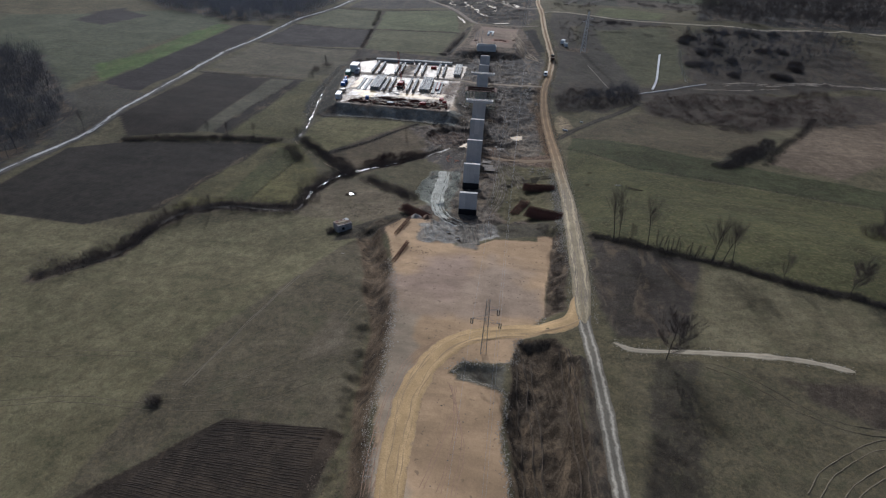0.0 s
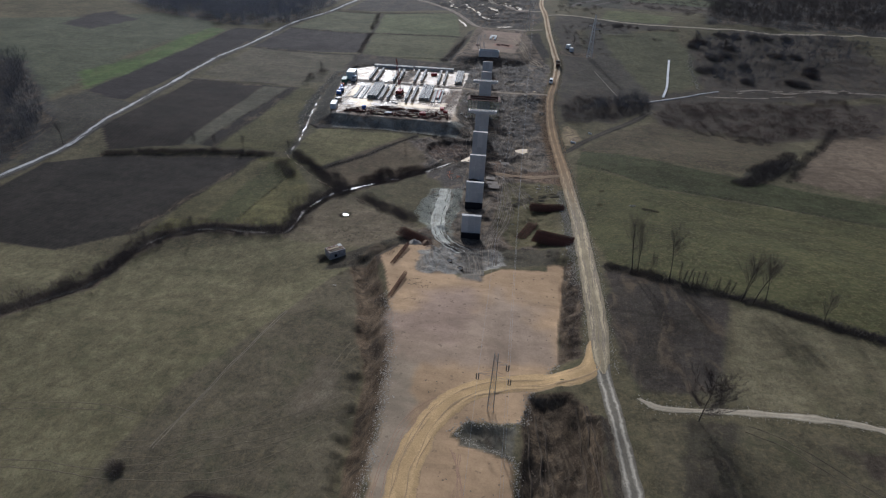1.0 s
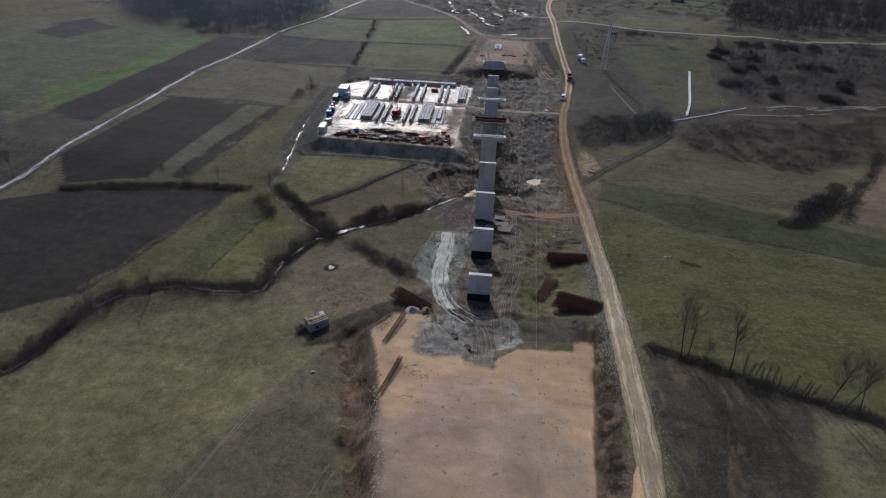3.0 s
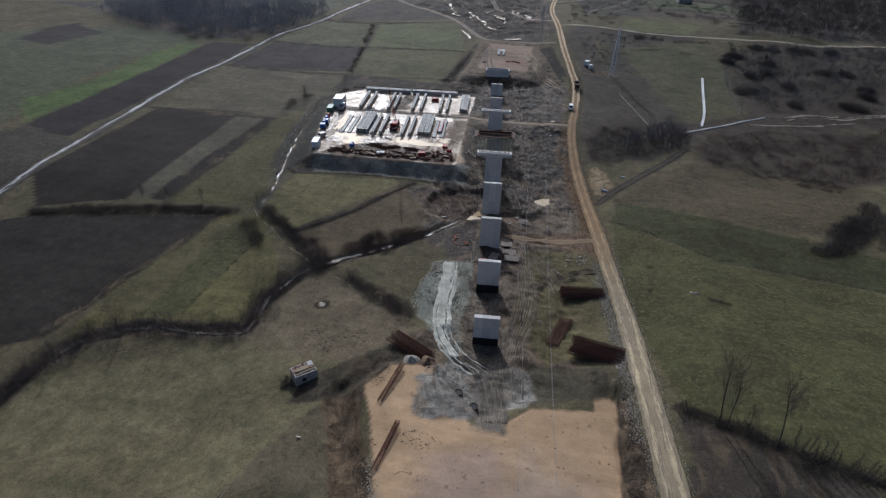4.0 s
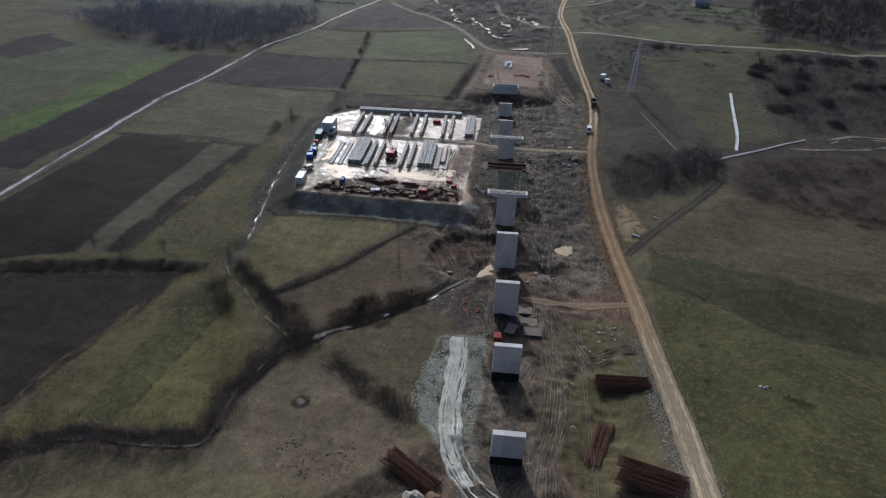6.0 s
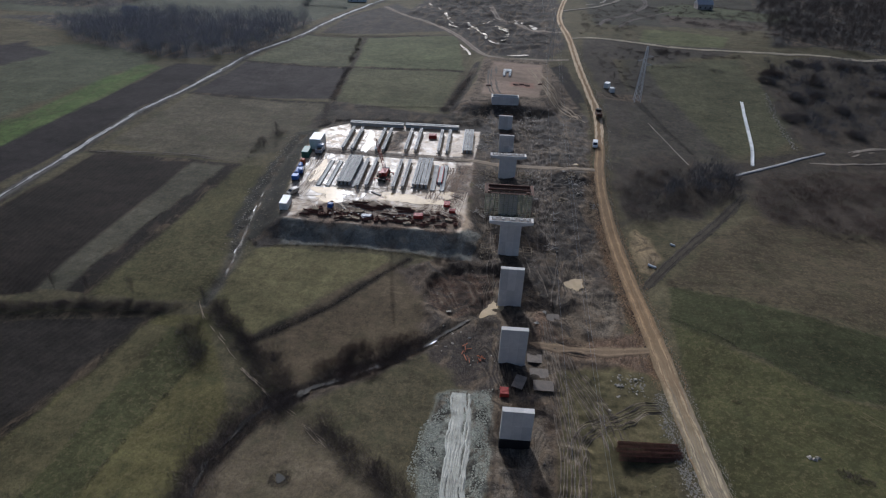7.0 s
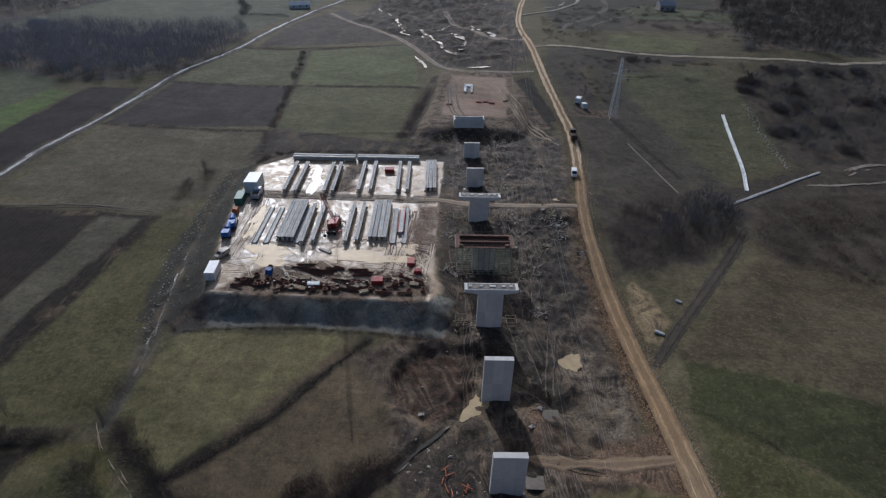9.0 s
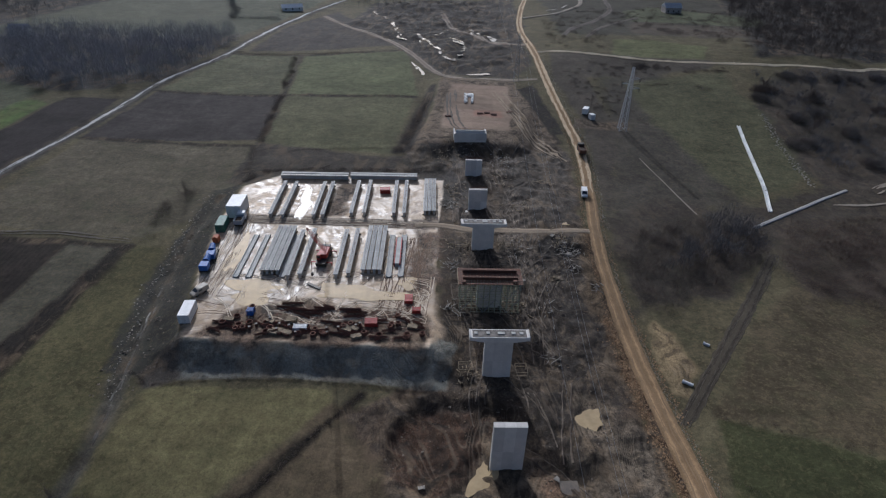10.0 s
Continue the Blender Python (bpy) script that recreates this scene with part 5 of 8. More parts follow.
def scaffold(y, half, z0, deck, label, deck_material, beam):
    """Falsework round a pier: standards, ledgers and braces, with a formwork deck on top."""
    s = thing("scaffold", bridge_pose(y, z0), label, "scaffold", "falsework round the piers")
    h = deck - z0
    bm = B()
    rod(bm, (0, 0, -0.6), (0, 0, h), 0.085, n=5)
    me = bpy.data.meshes.new("standard")
    bm.to_mesh(me)
    bm.free()
    me.materials.append(PALE_PAINT)
    for yy in (-2.3, -1.1, 2.4, 3.6):
        for x in np.linspace(-half, half, 11):
            share("standard", me, s, pose(x, yy, 0))
    bm = B()
    rod(bm, (-half - 0.3, 0, 0), (half + 0.3, 0, 0), 0.075, n=5)
    me = bpy.data.meshes.new("ledger")
    bm.to_mesh(me)
    bm.free()
    me.materials.append(PALE_PAINT)
    for yy in (-2.3, -1.1, 2.4, 3.6):
        for k in range(7):
            share("ledger", me, s, pose(0, yy - 0.12, 0.3 + k * (h - 0.5) / 6))
    step = 2 * half / 5
    for k in range(5):
        for lo, hi in ((0.2, h * 0.5), (h * 0.5, h - 0.2)):
            a, b = -half + k * step, -half + (k + 1) * step
            if k % 2:
                a, b = b, a
            bm = B()
            rod(bm, (a, -2.5, lo), (b, -2.5, hi), 0.065, n=4)
            part("brace", bm, ZINC, s)
    for k in range(12):
        x = -half - 0.6 + k * (2 * half + 1.2) / 11
        bm = B()
        box(bm, x - 0.11, -3.0, h, x + 0.11, 4.4, h + 0.24)
        part("bearer", bm, TIMBER, s)
    w = (2 * half + 1.2) / 20
    bm = B()
    box(bm, 0.03, -2.9, h + 0.24, w - 0.03, 4.3, h + 0.36)
    me = bpy.data.meshes.new("deck_board")
    bm.to_mesh(me)
    bm.free()
    me.materials.append(deck_material)
    for k in range(20):
        share("deck_board", me, s, pose(-half - 0.6 + k * w, 0, 0))
    for yy in (-0.9, 2.3):
        bm = B()
        box(bm, -half + 0.6, yy - 0.1, h + 0.36, half - 0.6, yy + 0.1, h + 1.15, 0.02)
        for k in range(12):
            x = -half + 0.9 + k * (2 * half - 1.8) / 11
            box(bm, x - 0.06, yy - 0.22, h + 0.36, x + 0.06, yy - 0.1, h + 1.1)
        part("side_form", bm, deck_material, s, "rust-brown formwork side")
    for x0, w, hh in ((-half + 0.4, 0.9, 0.5), (half - 2.0, 1.1, 0.6)):
        bm = B()
        box(bm, x0, -2.6, h + 0.36, x0 + w, -1.6, h + 0.36 + hh, 0.04)
        part("form_bundle", bm, FORMWORK, s)
    for yy in (-2.85, 4.25):
        bm = B()
        for k in range(9):
            x = -half - 0.5 + k * (2 * half + 1.0) / 8
            rod(bm, (x, yy, h), (x, yy, h + 1.4), 0.04, n=4)
        for zz in (0.85, 1.35):
            rod(bm, (-half - 0.5, yy, h + zz), (half + 0.5, yy, h + zz), 0.04, n=4)
        part("guard_rail", bm, TIMBER, s, "timber guard rail")
    return s


scaffold(300.1, 7.6, level(axis_x(300.1), 299), 10.7, "pale falsework tower carrying rust-brown cap formwork", FORMWORK, True)


def timber_frame(x, y, w, d, h, turn):
    """A low guard frame of planks round a footing pit."""
    f = thing("guard_frame", pose(x, y, level(x, y), 0, 0, turn), "low timber guard frame beside a pier footing", "guard frame", "guard frames at the footings")
    for cx in (-w / 2, w / 2):
        for cy in (-d / 2, d / 2):
            bm = B()
            box(bm, cx - 0.06, cy - 0.06, -0.4, cx + 0.06, cy + 0.06, h)
            part("post", bm, TIMBER, f)
    for cy in (-d / 2, d / 2):
        for z in (0.5 * h, h - 0.08):
            bm = B()
            box(bm, -w / 2, cy - 0.04, z - 0.07, w / 2, cy + 0.04, z + 0.07)
            part("rail", bm, TIMBER, f)
    for cx in (-w / 2, w / 2):
        bm = B()
        box(bm, cx - 0.04, -d / 2, h - 0.15, cx + 0.04, d / 2, h - 0.01)
        part("rail", bm, TIMBER, f)


for x, y, w, d, h, t in ((-34.0, 276.6, 3.0, 2.6, 1.6, 5), (-21.2, 277.3, 2.6, 3.0, 2.2, 5), (-37.3, 324.5, 3.4, 2.6, 1.6, 5), (-23.6, 325.6, 3.6, 2.6, 1.8, 5), (-25.5, 326.5, 2.0, 2.0, 2.4, 5)):
    timber_frame(x, y, w, d, h, t)


# ---- steel and site materials ----
def cage_thing(m, length=12.0, radius=0.5):
    c = thing("rebar_cage", m, "long rust-brown pile cage of steel bars", "rebar cage", "stacked pile cages")
    bm = B()
    for k in range(14):
        a = 2 * math.pi * k / 14
        rod(bm, (-length / 2, radius * math.cos(a), radius + radius * math.sin(a)), (length / 2, radius * math.cos(a), radius + radius * math.sin(a)), 0.045, n=4)
    part("bar_ring", bm, RUST, c)["kind"] = "stuff"
    bm = B()
    for i in range(34):
        x = -length / 2 + 0.15 + i * (length - 0.3) / 33
        ring = [(x, (radius + 0.03) * math.cos(2 * math.pi * k / 10), radius + (radius + 0.03) * math.sin(2 * math.pi * k / 10)) for k in range(10)]
        for p, q in zip(ring, ring[1:] + ring[:1]):
            rod(bm, p, q, 0.03, n=3)
    part("spiral_binding", bm, RUST, c)["kind"] = "stuff"
    return c


CAGE = cage_thing(pose(-34.0, 140.5, level(-34.0, 140.5) + 0.02, 0, 0, 82))
rng = random.Random(4)


def cage_stack(cx, cy, turn, count, layers=1, length=12.0):
    a = radians(turn)
    for layer in range(layers):
        for k in range(count - layer):
            off = (k - (count - layer - 1) / 2) * 1.12 + rng.uniform(-0.06, 0.06)
            slide = rng.uniform(-0.5, 0.5)
            x, y = cx - math.sin(a) * off + math.cos(a) * slide, cy + math.cos(a) * off + math.sin(a) * slide
            copy_thing(CAGE, pose(x, y, level(cx, cy) + 0.15 + layer * 0.88, 0, 0, turn + rng.uniform(-1.2, 1.2)))


cage_stack(-37.3, 158.0, 80, 1)
cage_stack(-36.6, 173.6, -31, 4, 2)
cage_stack(5.6, 206.0, 7, 4, 2)
cage_stack(-0.8, 187.5, 73, 3, 1)
cage_stack(7.6, 178.6, -13, 6, 2)


def heap(name, x, y, r, h, material, label, category, seed=1, n=26, rings=7):
    """A loose heap with an uneven foot and slopes."""
    verts, faces = [], []
    z = level(x, y)
    for i in range(rings):
        k = i / (rings - 1)
        for j in range(n):
            a = 2 * math.pi * j / n
            rr = r * k * (1 + 0.55 * noise.noise((math.cos(a) * 1.4, math.sin(a) * 1.4, seed)))
            zz = h * (1 - k ** 1.3) + 0.5 * h * noise.noise((rr * math.cos(a) * 1.3, rr * math.sin(a) * 1.3, seed + 5.0)) * (1 - 0.6 * k) - (0.4 if i == rings - 1 else 0)
            verts.append((rr * math.cos(a), rr * math.sin(a), zz))
    for i in range(rings - 1):
        for j in range(n):
            faces.append((i * n + j, (i + 1) * n + j, (i + 1) * n + (j + 1) % n, i * n + (j + 1) % n))
    ob = new(name, mesh_from(name, verts, faces, material, True))
    ob.matrix_basis = pose(x, y, z)
    return tagged(ob, label, category)


heap("gravel_mound", -34.9, 166.8, 2.3, 1.9, STONE, "pale grey heap of gravel at the fill's edge", "gravel heap", 3)
heap("soil_mound", -31.2, 166.6, 2.2, 1.3, worn("loose brown soil", (0.16, 0.10, 0.06), (0.11, 0.07, 0.045), 0.95, 1.2, bump=0.04), "low heap of brown soil beside the gravel", "soil heap", 8)


def pile_head(x, y, r):
    p = thing("pile_head", pose(x, y, level(x, y) + 0.22), "round concrete pile head with a dark open bore", "pile head", "drilled piles at the abutment")
    for name, ri, ro, z0, z1, mat in (("collar", r - 0.12, r, -0.5, 0.14, MUD), ("bore", 0.0, r - 0.2, -0.5, 0.05, BITUMEN)):
        bm = B()
        n = 20
        ring = lambda rad, z: [bm.verts.new((rad * math.cos(2 * math.pi * k / n), rad * math.sin(2 * math.pi * k / n), z)) for k in range(n)]
        o0, o1 = ring(ro, z0), ring(ro, z1)
        i1 = ring(max(ri, 0.02), z1)
        i0 = ring(max(ri, 0.02), z0)
        for k in range(n):
            j = (k + 1) % n
            bm.faces.new((o0[k], o0[j], o1[j], o1[k]))
            bm.faces.new((o1[k], o1[j], i1[j], i1[k]))
            bm.faces.new((i1[k], i1[j], i0[j], i0[k]))
        part(name, bm, mat, p)


for x, y, r in ((-22.7, 158.6, 0.95), (-19.0, 155.4, 0.95)):
    pile_head(x, y, r)


def panel_thing(x, y, w, d, turn, tilt=0.0):
    p = thing("plywood_form", pose(x, y, level(x, y) + 0.12, tilt, 0, turn), "flat grey-brown formwork panel lying on mud", "formwork panel", "formwork panels laid out")
    bm = B()
    box(bm, -w / 2, -d / 2, 0.14, w / 2, d / 2, 0.2, 0.01)
    part("face_sheet", bm, worn("form ply", (0.20, 0.165, 0.13), (0.14, 0.12, 0.10), 0.85, 1.0, bump=0.01) if not bpy.data.materials.get("form ply") else bpy.data.materials["form ply"], p)
    for k in range(5):
        bm = B()
        box(bm, -w / 2 + 0.05 + k * (w - 0.2) / 4, -d / 2, 0, -w / 2 + 0.15 + k * (w - 0.2) / 4, d / 2, 0.14)
        part("stiffener", bm, TIMBER, p)


for x, y, w, d, t in ((-20.9, 222.2, 2.6, 4.2, -15), (-16.4, 226.2, 4.4, 3.2, 4), (-15.4, 221.6, 4.6, 3.2, 4), (-17.6, 231.4, 3.6, 3.0, 3), (-13.0, 248.5, 3.6, 4.0, 6)):
    panel_thing(x, y, w, d, t)


def crate(x, y, w, d, h, turn, z=None, mat=None, label="red steel formwork crate on churned mud"):
    c = thing("formwork_crate", pose(x, y, level(x, y) if z is None else z, 0, 0, turn), label, "crate")
    m = mat or RED
    for cx in (-w / 2, w / 2):
        for cy in (-d / 2, d / 2):
            bm = B()
            box(bm, cx - 0.07, cy - 0.07, -0.1, cx + 0.07, cy + 0.07, h, 0.01)
            part("corner_post", bm, m, c)
    n = 6
    for k in range(n):
        bm = B()
        y0 = -d / 2 + k * d / n
        box(bm, -w / 2 - 0.02, y0 + 0.05, h - 0.25, w / 2 + 0.02, y0 + d / n - 0.05, h - 0.05, 0.02)
        part("top_beam", bm, m, c)
    bm = B()
    box(bm, -w / 2 + 0.1, -d / 2 + 0.1, 0, w / 2 - 0.1, d / 2 - 0.1, h - 0.3, 0.03)
    part("body", bm, m, c)


crate(-24.1, 218.6, 1.9, 2.2, 1.2, 5)


def sheet_scrap(x, y, s, turn, mat, label):
    """A crumpled sheet thrown down on the ground."""
    verts, faces, n = [], [], 7
    for i in range(n):
        for j in range(n):
            u, v = (i / (n - 1) - 0.5) * s, (j / (n - 1) - 0.5) * s * 0.6
            verts.append((u, v, 0.16 + 0.28 * noise.noise((u * 1.3, v * 1.3, x)) + 0.1))
    for i in range(n - 1):
        for j in range(n - 1):
            faces.append((i * n + j, (i + 1) * n + j, (i + 1) * n + j + 1, i * n + j + 1))
    ob = new("crumpled_sheet", mesh_from("crumpled_sheet", verts, faces, mat, True))
    mod = ob.modifiers.new("thickness", "SOLIDIFY")
    mod.thickness = 0.05
    ob.matrix_basis = pose(x, y, level(x, y) + 0.05, 0, 0, turn)
    tagged(ob, label, "plastic sheet")


sheet_scrap(-17.5, 244.5, 1.4, 40, DIRTY_SHEET, "crumpled dirty white plastic sheet on mud")
sheet_scrap(-41.0, 247.0, 1.3, 10, DIRTY_SHEET, "crumpled dirty white plastic sheet on mud")
sheet_scrap(-52.9, 142.6, 0.9, 10, DIRTY_SHEET, "crumpled white plastic sheet in rough grass")
sheet_scrap(-9.5, 333.5, 1.7, 60, DIRTY_SHEET, "crumpled dirty white plastic sheet on mud")
sheet_scrap(-6.2, 330.5, 1.9, -30, DIRTY_SHEET, "crumpled dirty white plastic sheet on mud")
sheet_scrap(-5.0, 326.0, 2.2, 80, DIRTY_SHEET, "crumpled dirty white plastic sheet on mud")
sheet_scrap(-19.4, 311.0, 1.5, 20, DIRTY_SHEET, "crumpled dirty white plastic sheet on mud")


def pipe(x, y, length, r, turn):
    bm = B()
    rod(bm, (-length / 2, 0, r), (length / 2, 0, r), r, n=14)
    rod(bm, (-length / 2 - 0.02, 0, r), (-length / 2 + 0.25, 0, r), r * 1.18, n=14)
    me = bpy.data.meshes.new("concrete_pipe")
    bm.to_mesh(me)
    bm.free()
    me.materials.append(WHITE)
    ob = new("concrete_pipe", me)
    ob.matrix_basis = pose(x, y, level(x, y) - 0.05, 0, 0, turn)
    tagged(ob, "short pale concrete pipe lying by the puddle", "pipe", "loose drain pipes")


pipe(16.2, 276.6, 2.4, 0.38, -30)
pipe(24.4, 290.0, 1.5, 0.33, -35)


# ---- casting yard ----
def girder_mesh(name, length=24.0):
    """A precast bulb-tee: broad flange, slim web, swollen foot, solid ends."""
    prof = [(-0.32, 0), (0.32, 0), (0.32, 0.22), (0.12, 0.42), (0.12, 1.12), (0.30, 1.26), (0.62, 1.32), (0.62, 1.5), (-0.62, 1.5), (-0.62, 1.32), (-0.30, 1.26), (-0.12, 1.12), (-0.12, 0.42), (-0.32, 0.22)]
    n = len(prof)
    stations = (-length / 2, -length / 2 + 1.2, -length / 2 + 1.8, length / 2 - 1.8, length / 2 - 1.2, length / 2)
    verts, faces = [], []
    for s, y in enumerate(stations):
        solid = s in (0, 1, 4, 5)
        for x, z in prof:
            verts.append((math.copysign(max(abs(x), 0.30), x) if solid else x, y, z))
    for s in range(len(stations) - 1):
        for k in range(n):
            j = (k + 1) % n
            faces.append((s * n + k, s * n + j, (s + 1) * n + j, (s + 1) * n + k))
    faces.append(tuple(range(n))[::-1])
    faces.append(tuple(range((len(stations) - 1) * n, len(stations) * n)))
    return mesh_from(name, verts, faces, GIRDER)


GIRDER_MESH = girder_mesh("girder_body")


def girder_thing(m):
    g = thing("precast_girder", m, "long pale precast concrete girder on sleepers", "girder", "girders in the casting yard")
    share("beam", GIRDER_MESH, g, pose(0, 0, 0.3))
    for y in (-11.2, 0, 11.2):
        bm = B()
        box(bm, -0.8, y - 0.2, -0.1, 0.8, y + 0.2, 0.3, 0.02)
        part("sleeper", bm, TIMBER, g)
    bm = B()
    for k in range(40):
        y = -11.6 + k * 23.2 / 39
        for x in (-0.22, 0.22):
            rod(bm, (x, y, 1.7), (x, y, 2.0), 0.02, n=3)
        rod(bm, (-0.22, y, 2.0), (0.22, y, 2.0), 0.02, n=3)
    part("shear_links", bm, RUST, g, "rusty steel links along the top")["kind"] = "stuff"
    return g


def at(x, y):
    return pose(x, y, YARD_TOP, 0, 0, 4.7 + rng.uniform(-0.4, 0.4))


FIRST = girder_thing(at(-99.3, 346.6))
for x, y in ((-95.4, 346.6), (-85.6, 347.6), (-82.8, 348), (-74.0, 350), (-70.0, 350.7), (-60.7, 351.5), (-57.3, 352), (-50.6, 354), (-49.2, 354.2), (-47.8, 354.4),
             (-91.4, 316.0), (-90.0, 316.1), (-88.6, 316.2), (-87.2, 316.3), (-83.9, 314.2), (-80.8, 315.4), (-71.1, 316), (-67.9, 317),
             (-64.3, 319), (-62.8, 319.2), (-61.3, 319.4), (-59.8, 319.5)):
    copy_thing(FIRST, at(x, y))
for x, y, t in ((-91.6, 364.2, 94.5), (-91.8, 366.0, 94.5), (-67.0, 366.8, 94.5), (-67.2, 368.4, 94.5)):
    copy_thing(FIRST, pose(x, y, YARD_TOP, 0, 0, t))


def casting_bed(x, y, mat, label, w=0.8, h=0.5, length=22.0):
    b = thing("casting_bed", at(x, y), label, "casting bed", "casting beds")
    for s in (-w / 2 - 0.25, w / 2 + 0.25):
        bm = B()
        box(bm, s - 0.12, -length / 2, -0.1, s + 0.12, length / 2, h, 0.02)
        part("edge_beam", bm, mat, b)
    bm = B()
    box(bm, -w / 2 - 0.1, -length / 2, -0.1, w / 2 + 0.1, length / 2, h - 0.2, 0.02)
    part("bed", bm, GIRDER, b)
    for k in range(8):
        bm = B()
        y0 = -length / 2 + 1 + k * (length - 2) / 7
        box(bm, -w / 2 - 0.6, y0 - 0.08, -0.1, w / 2 + 0.6, y0 + 0.08, h * 0.5)
        part("cross_tie", bm, mat, b)


for x, y in ((-98.0, 313.2), (-94.6, 313.4), (-85.7, 314.5), (-57.2, 317.5), (-53.8, 318)):
    casting_bed(x, y, GIRDER, "low pale concrete casting bed in wet mud")
casting_bed(-54.3 - 0.9, 319.0, RED, "red steel girder mould on the yard", 1.0, 1.3, 14)


def container(x, y, w, d, h, turn, mat, label, z=YARD_TOP, name="site_container"):
    c = thing(name, pose(x, y, z, 0, 0, turn), label, "container")
    bm = B()
    n = int(d / 0.28)
    for k in range(n):
        y0 = -d / 2 + k * d / n
        out = 0.0 if k % 2 else 0.045
        box(bm, -w / 2 + 0.05 - out, y0, 0.12, w / 2 - 0.05 + out, y0 + d / n, h - 0.1)
    part("corrugated_body", bm, mat, c)
    bm = B()
    box(bm, -w / 2, -d / 2 - 0.02, h - 0.12, w / 2, d / 2 + 0.02, h, 0.03)
    part("roof", bm, mat, c)
    bm = B()
    box(bm, -w / 2, -d / 2 - 0.02, -0.1, w / 2, d / 2 + 0.02, 0.14, 0.02)
    part("floor_frame", bm, DARK_STEEL, c)
    for sx in (-1, 1):
        for sy in (-1, 1):
            bm = B()
            box(bm, sx * (w / 2 - 0.06) - 0.07, sy * (d / 2 - 0.02) - 0.07, 0, sx * (w / 2 - 0.06) + 0.07, sy * (d / 2 - 0.02) + 0.07, h, 0.01)
            part("corner_post", bm, mat, c)
    bm = B()
    box(bm, -0.5, -d / 2 - 0.06, 0.15, 0.45, -d / 2 - 0.005, 2.15, 0.01)
    door = part("door", bm, mat, c)
    bm = B()
    box(bm, 0.3, -d / 2 - 0.12, 1.0, 0.38, -d / 2 - 0.06, 1.2)
    part("handle", bm, DARK_STEEL, door)
    return c


container(-102.4, 285.4, 2.7, 6.1, 2.6, 8, WHITE, "white corrugated site container at the yard's edge")
container(-109.6, 337.5, 4.6, 8.0, 4.4, 5, WHITE, "large white sheet-metal site shed with a dark front")
container(-110.8, 327.6, 2.6, 6.1, 2.6, 8, GREEN, "green corrugated site container")
container(-109.4, 319.5, 1.6, 2.2, 1.8, 8, ORANGE, "small rust-orange tool store")


def plant_unit(x, y, turn, mat, label):
    """A trailer-mounted plant: frame, hopper, engine box, drum, wheels."""
    p = thing("concrete_plant", pose(x, y, YARD_TOP, 0, 0, turn), label, "machine")
    bm = B()
    box(bm, -1.2, -3.4, 0.6, 1.2, 3.4, 0.9, 0.03)
    part("chassis", bm, DARK_STEEL, p)
    bm = B()
    box(bm, -1.15, -3.2, 0.9, 1.15, -0.6, 2.5, 0.08)
    part("engine_box", bm, mat, p)
    bm = B()
    rod(bm, (0, 0.0, 1.9), (0, 2.6, 2.4), 1.05, 0.7, 14)
    part("drum", bm, mat, p)
    bm = B()
    rod(bm, (0, 2.6, 2.3), (0, 3.6, 1.4), 0.35, 0.2, 8)
    part("chute", bm, mat, p)
    for sx in (-1.15, 1.15):
        for sy in (-2.4, 1.8):
            bm = B()
            rod(bm, (sx - 0.15, sy, 0.5), (sx + 0.15, sy, 0.5), 0.5, n=14)
            part("wheel", bm, TYRE, p)


plant_unit(-106.6, 306.3, 8, BLUE, "blue wheeled concrete machine beside the yard")
plant_unit(-107.3, 311.8, 14, BLUE, "blue wheeled concrete machine beside the yard")


def wheel_part(p, x, y, r, w):
    bm = B()
    rod(bm, (x - w / 2, y, r), (x + w / 2, y, r), r, n=16)
    wh = part("wheel", bm, TYRE, p)
    bm = B()
    rod(bm, (x - w / 2 - 0.01, y, r), (x + w / 2 + 0.01, y, r), r * 0.55, n=12)
    part("rim", bm, ZINC, wh)


def van(m, label, length=5.3, w=1.95, h=2.2, mat=None):
    v = thing("van", m, label, "van")
    mat = mat or WHITE
    bm = B()
    half = length / 2
    prof = [(-half, 0.45), (half, 0.45), (half, 1.0), (half - 0.9, 1.2), (half - 1.7, h - 0.1), (half - 2.1, h), (-half + 0.1, h), (-half, h - 0.15)]
    a = [bm.verts.new((-w / 2, y, z)) for y, z in prof]
    b = [bm.verts.new((w / 2, y, z)) for y, z in prof]
    bm.faces.new(a)
    bm.faces.new(b[::-1])
    for i in range(len(prof)):
        j = (i + 1) % len(prof)
        bm.faces.new((a[j], a[i], b[i], b[j]))
    bmesh.ops.bevel(bm, geom=bm.edges[:], offset=0.09, segments=2, affect="EDGES")
    part("body", bm, mat, v)
    bm = B()
    vs = [bm.verts.new(p) for p in ((-w / 2 + 0.15, half - 0.95, 1.26), (w / 2 - 0.15, half - 0.95, 1.26), (w / 2 - 0.2, half - 1.66, h - 0.13), (-w / 2 + 0.2, half - 1.66, h - 0.13))]
    bm.faces.new(vs)
    for u in vs:
        u.co += Vector((0, 0.05, 0.03))
    part("windscreen", bm, GLASS, v)
    for s in (-1, 1):
        bm = B()
        box(bm, s * w / 2 - 0.015, half - 2.6, 1.25, s * w / 2 + 0.015, half - 1.6, h - 0.35)
        part("side_window", bm, GLASS, v)
        for y in (-half + 1.0, half - 1.0):
            wheel_part(v, s * (w / 2 - 0.12), y, 0.36, 0.24)
    bm = B()
    box(bm, -w / 2 + 0.2, -half - 0.015, 1.25, w / 2 - 0.2, -half + 0.015, h - 0.4)
    part("rear_window", bm, GLASS, v)


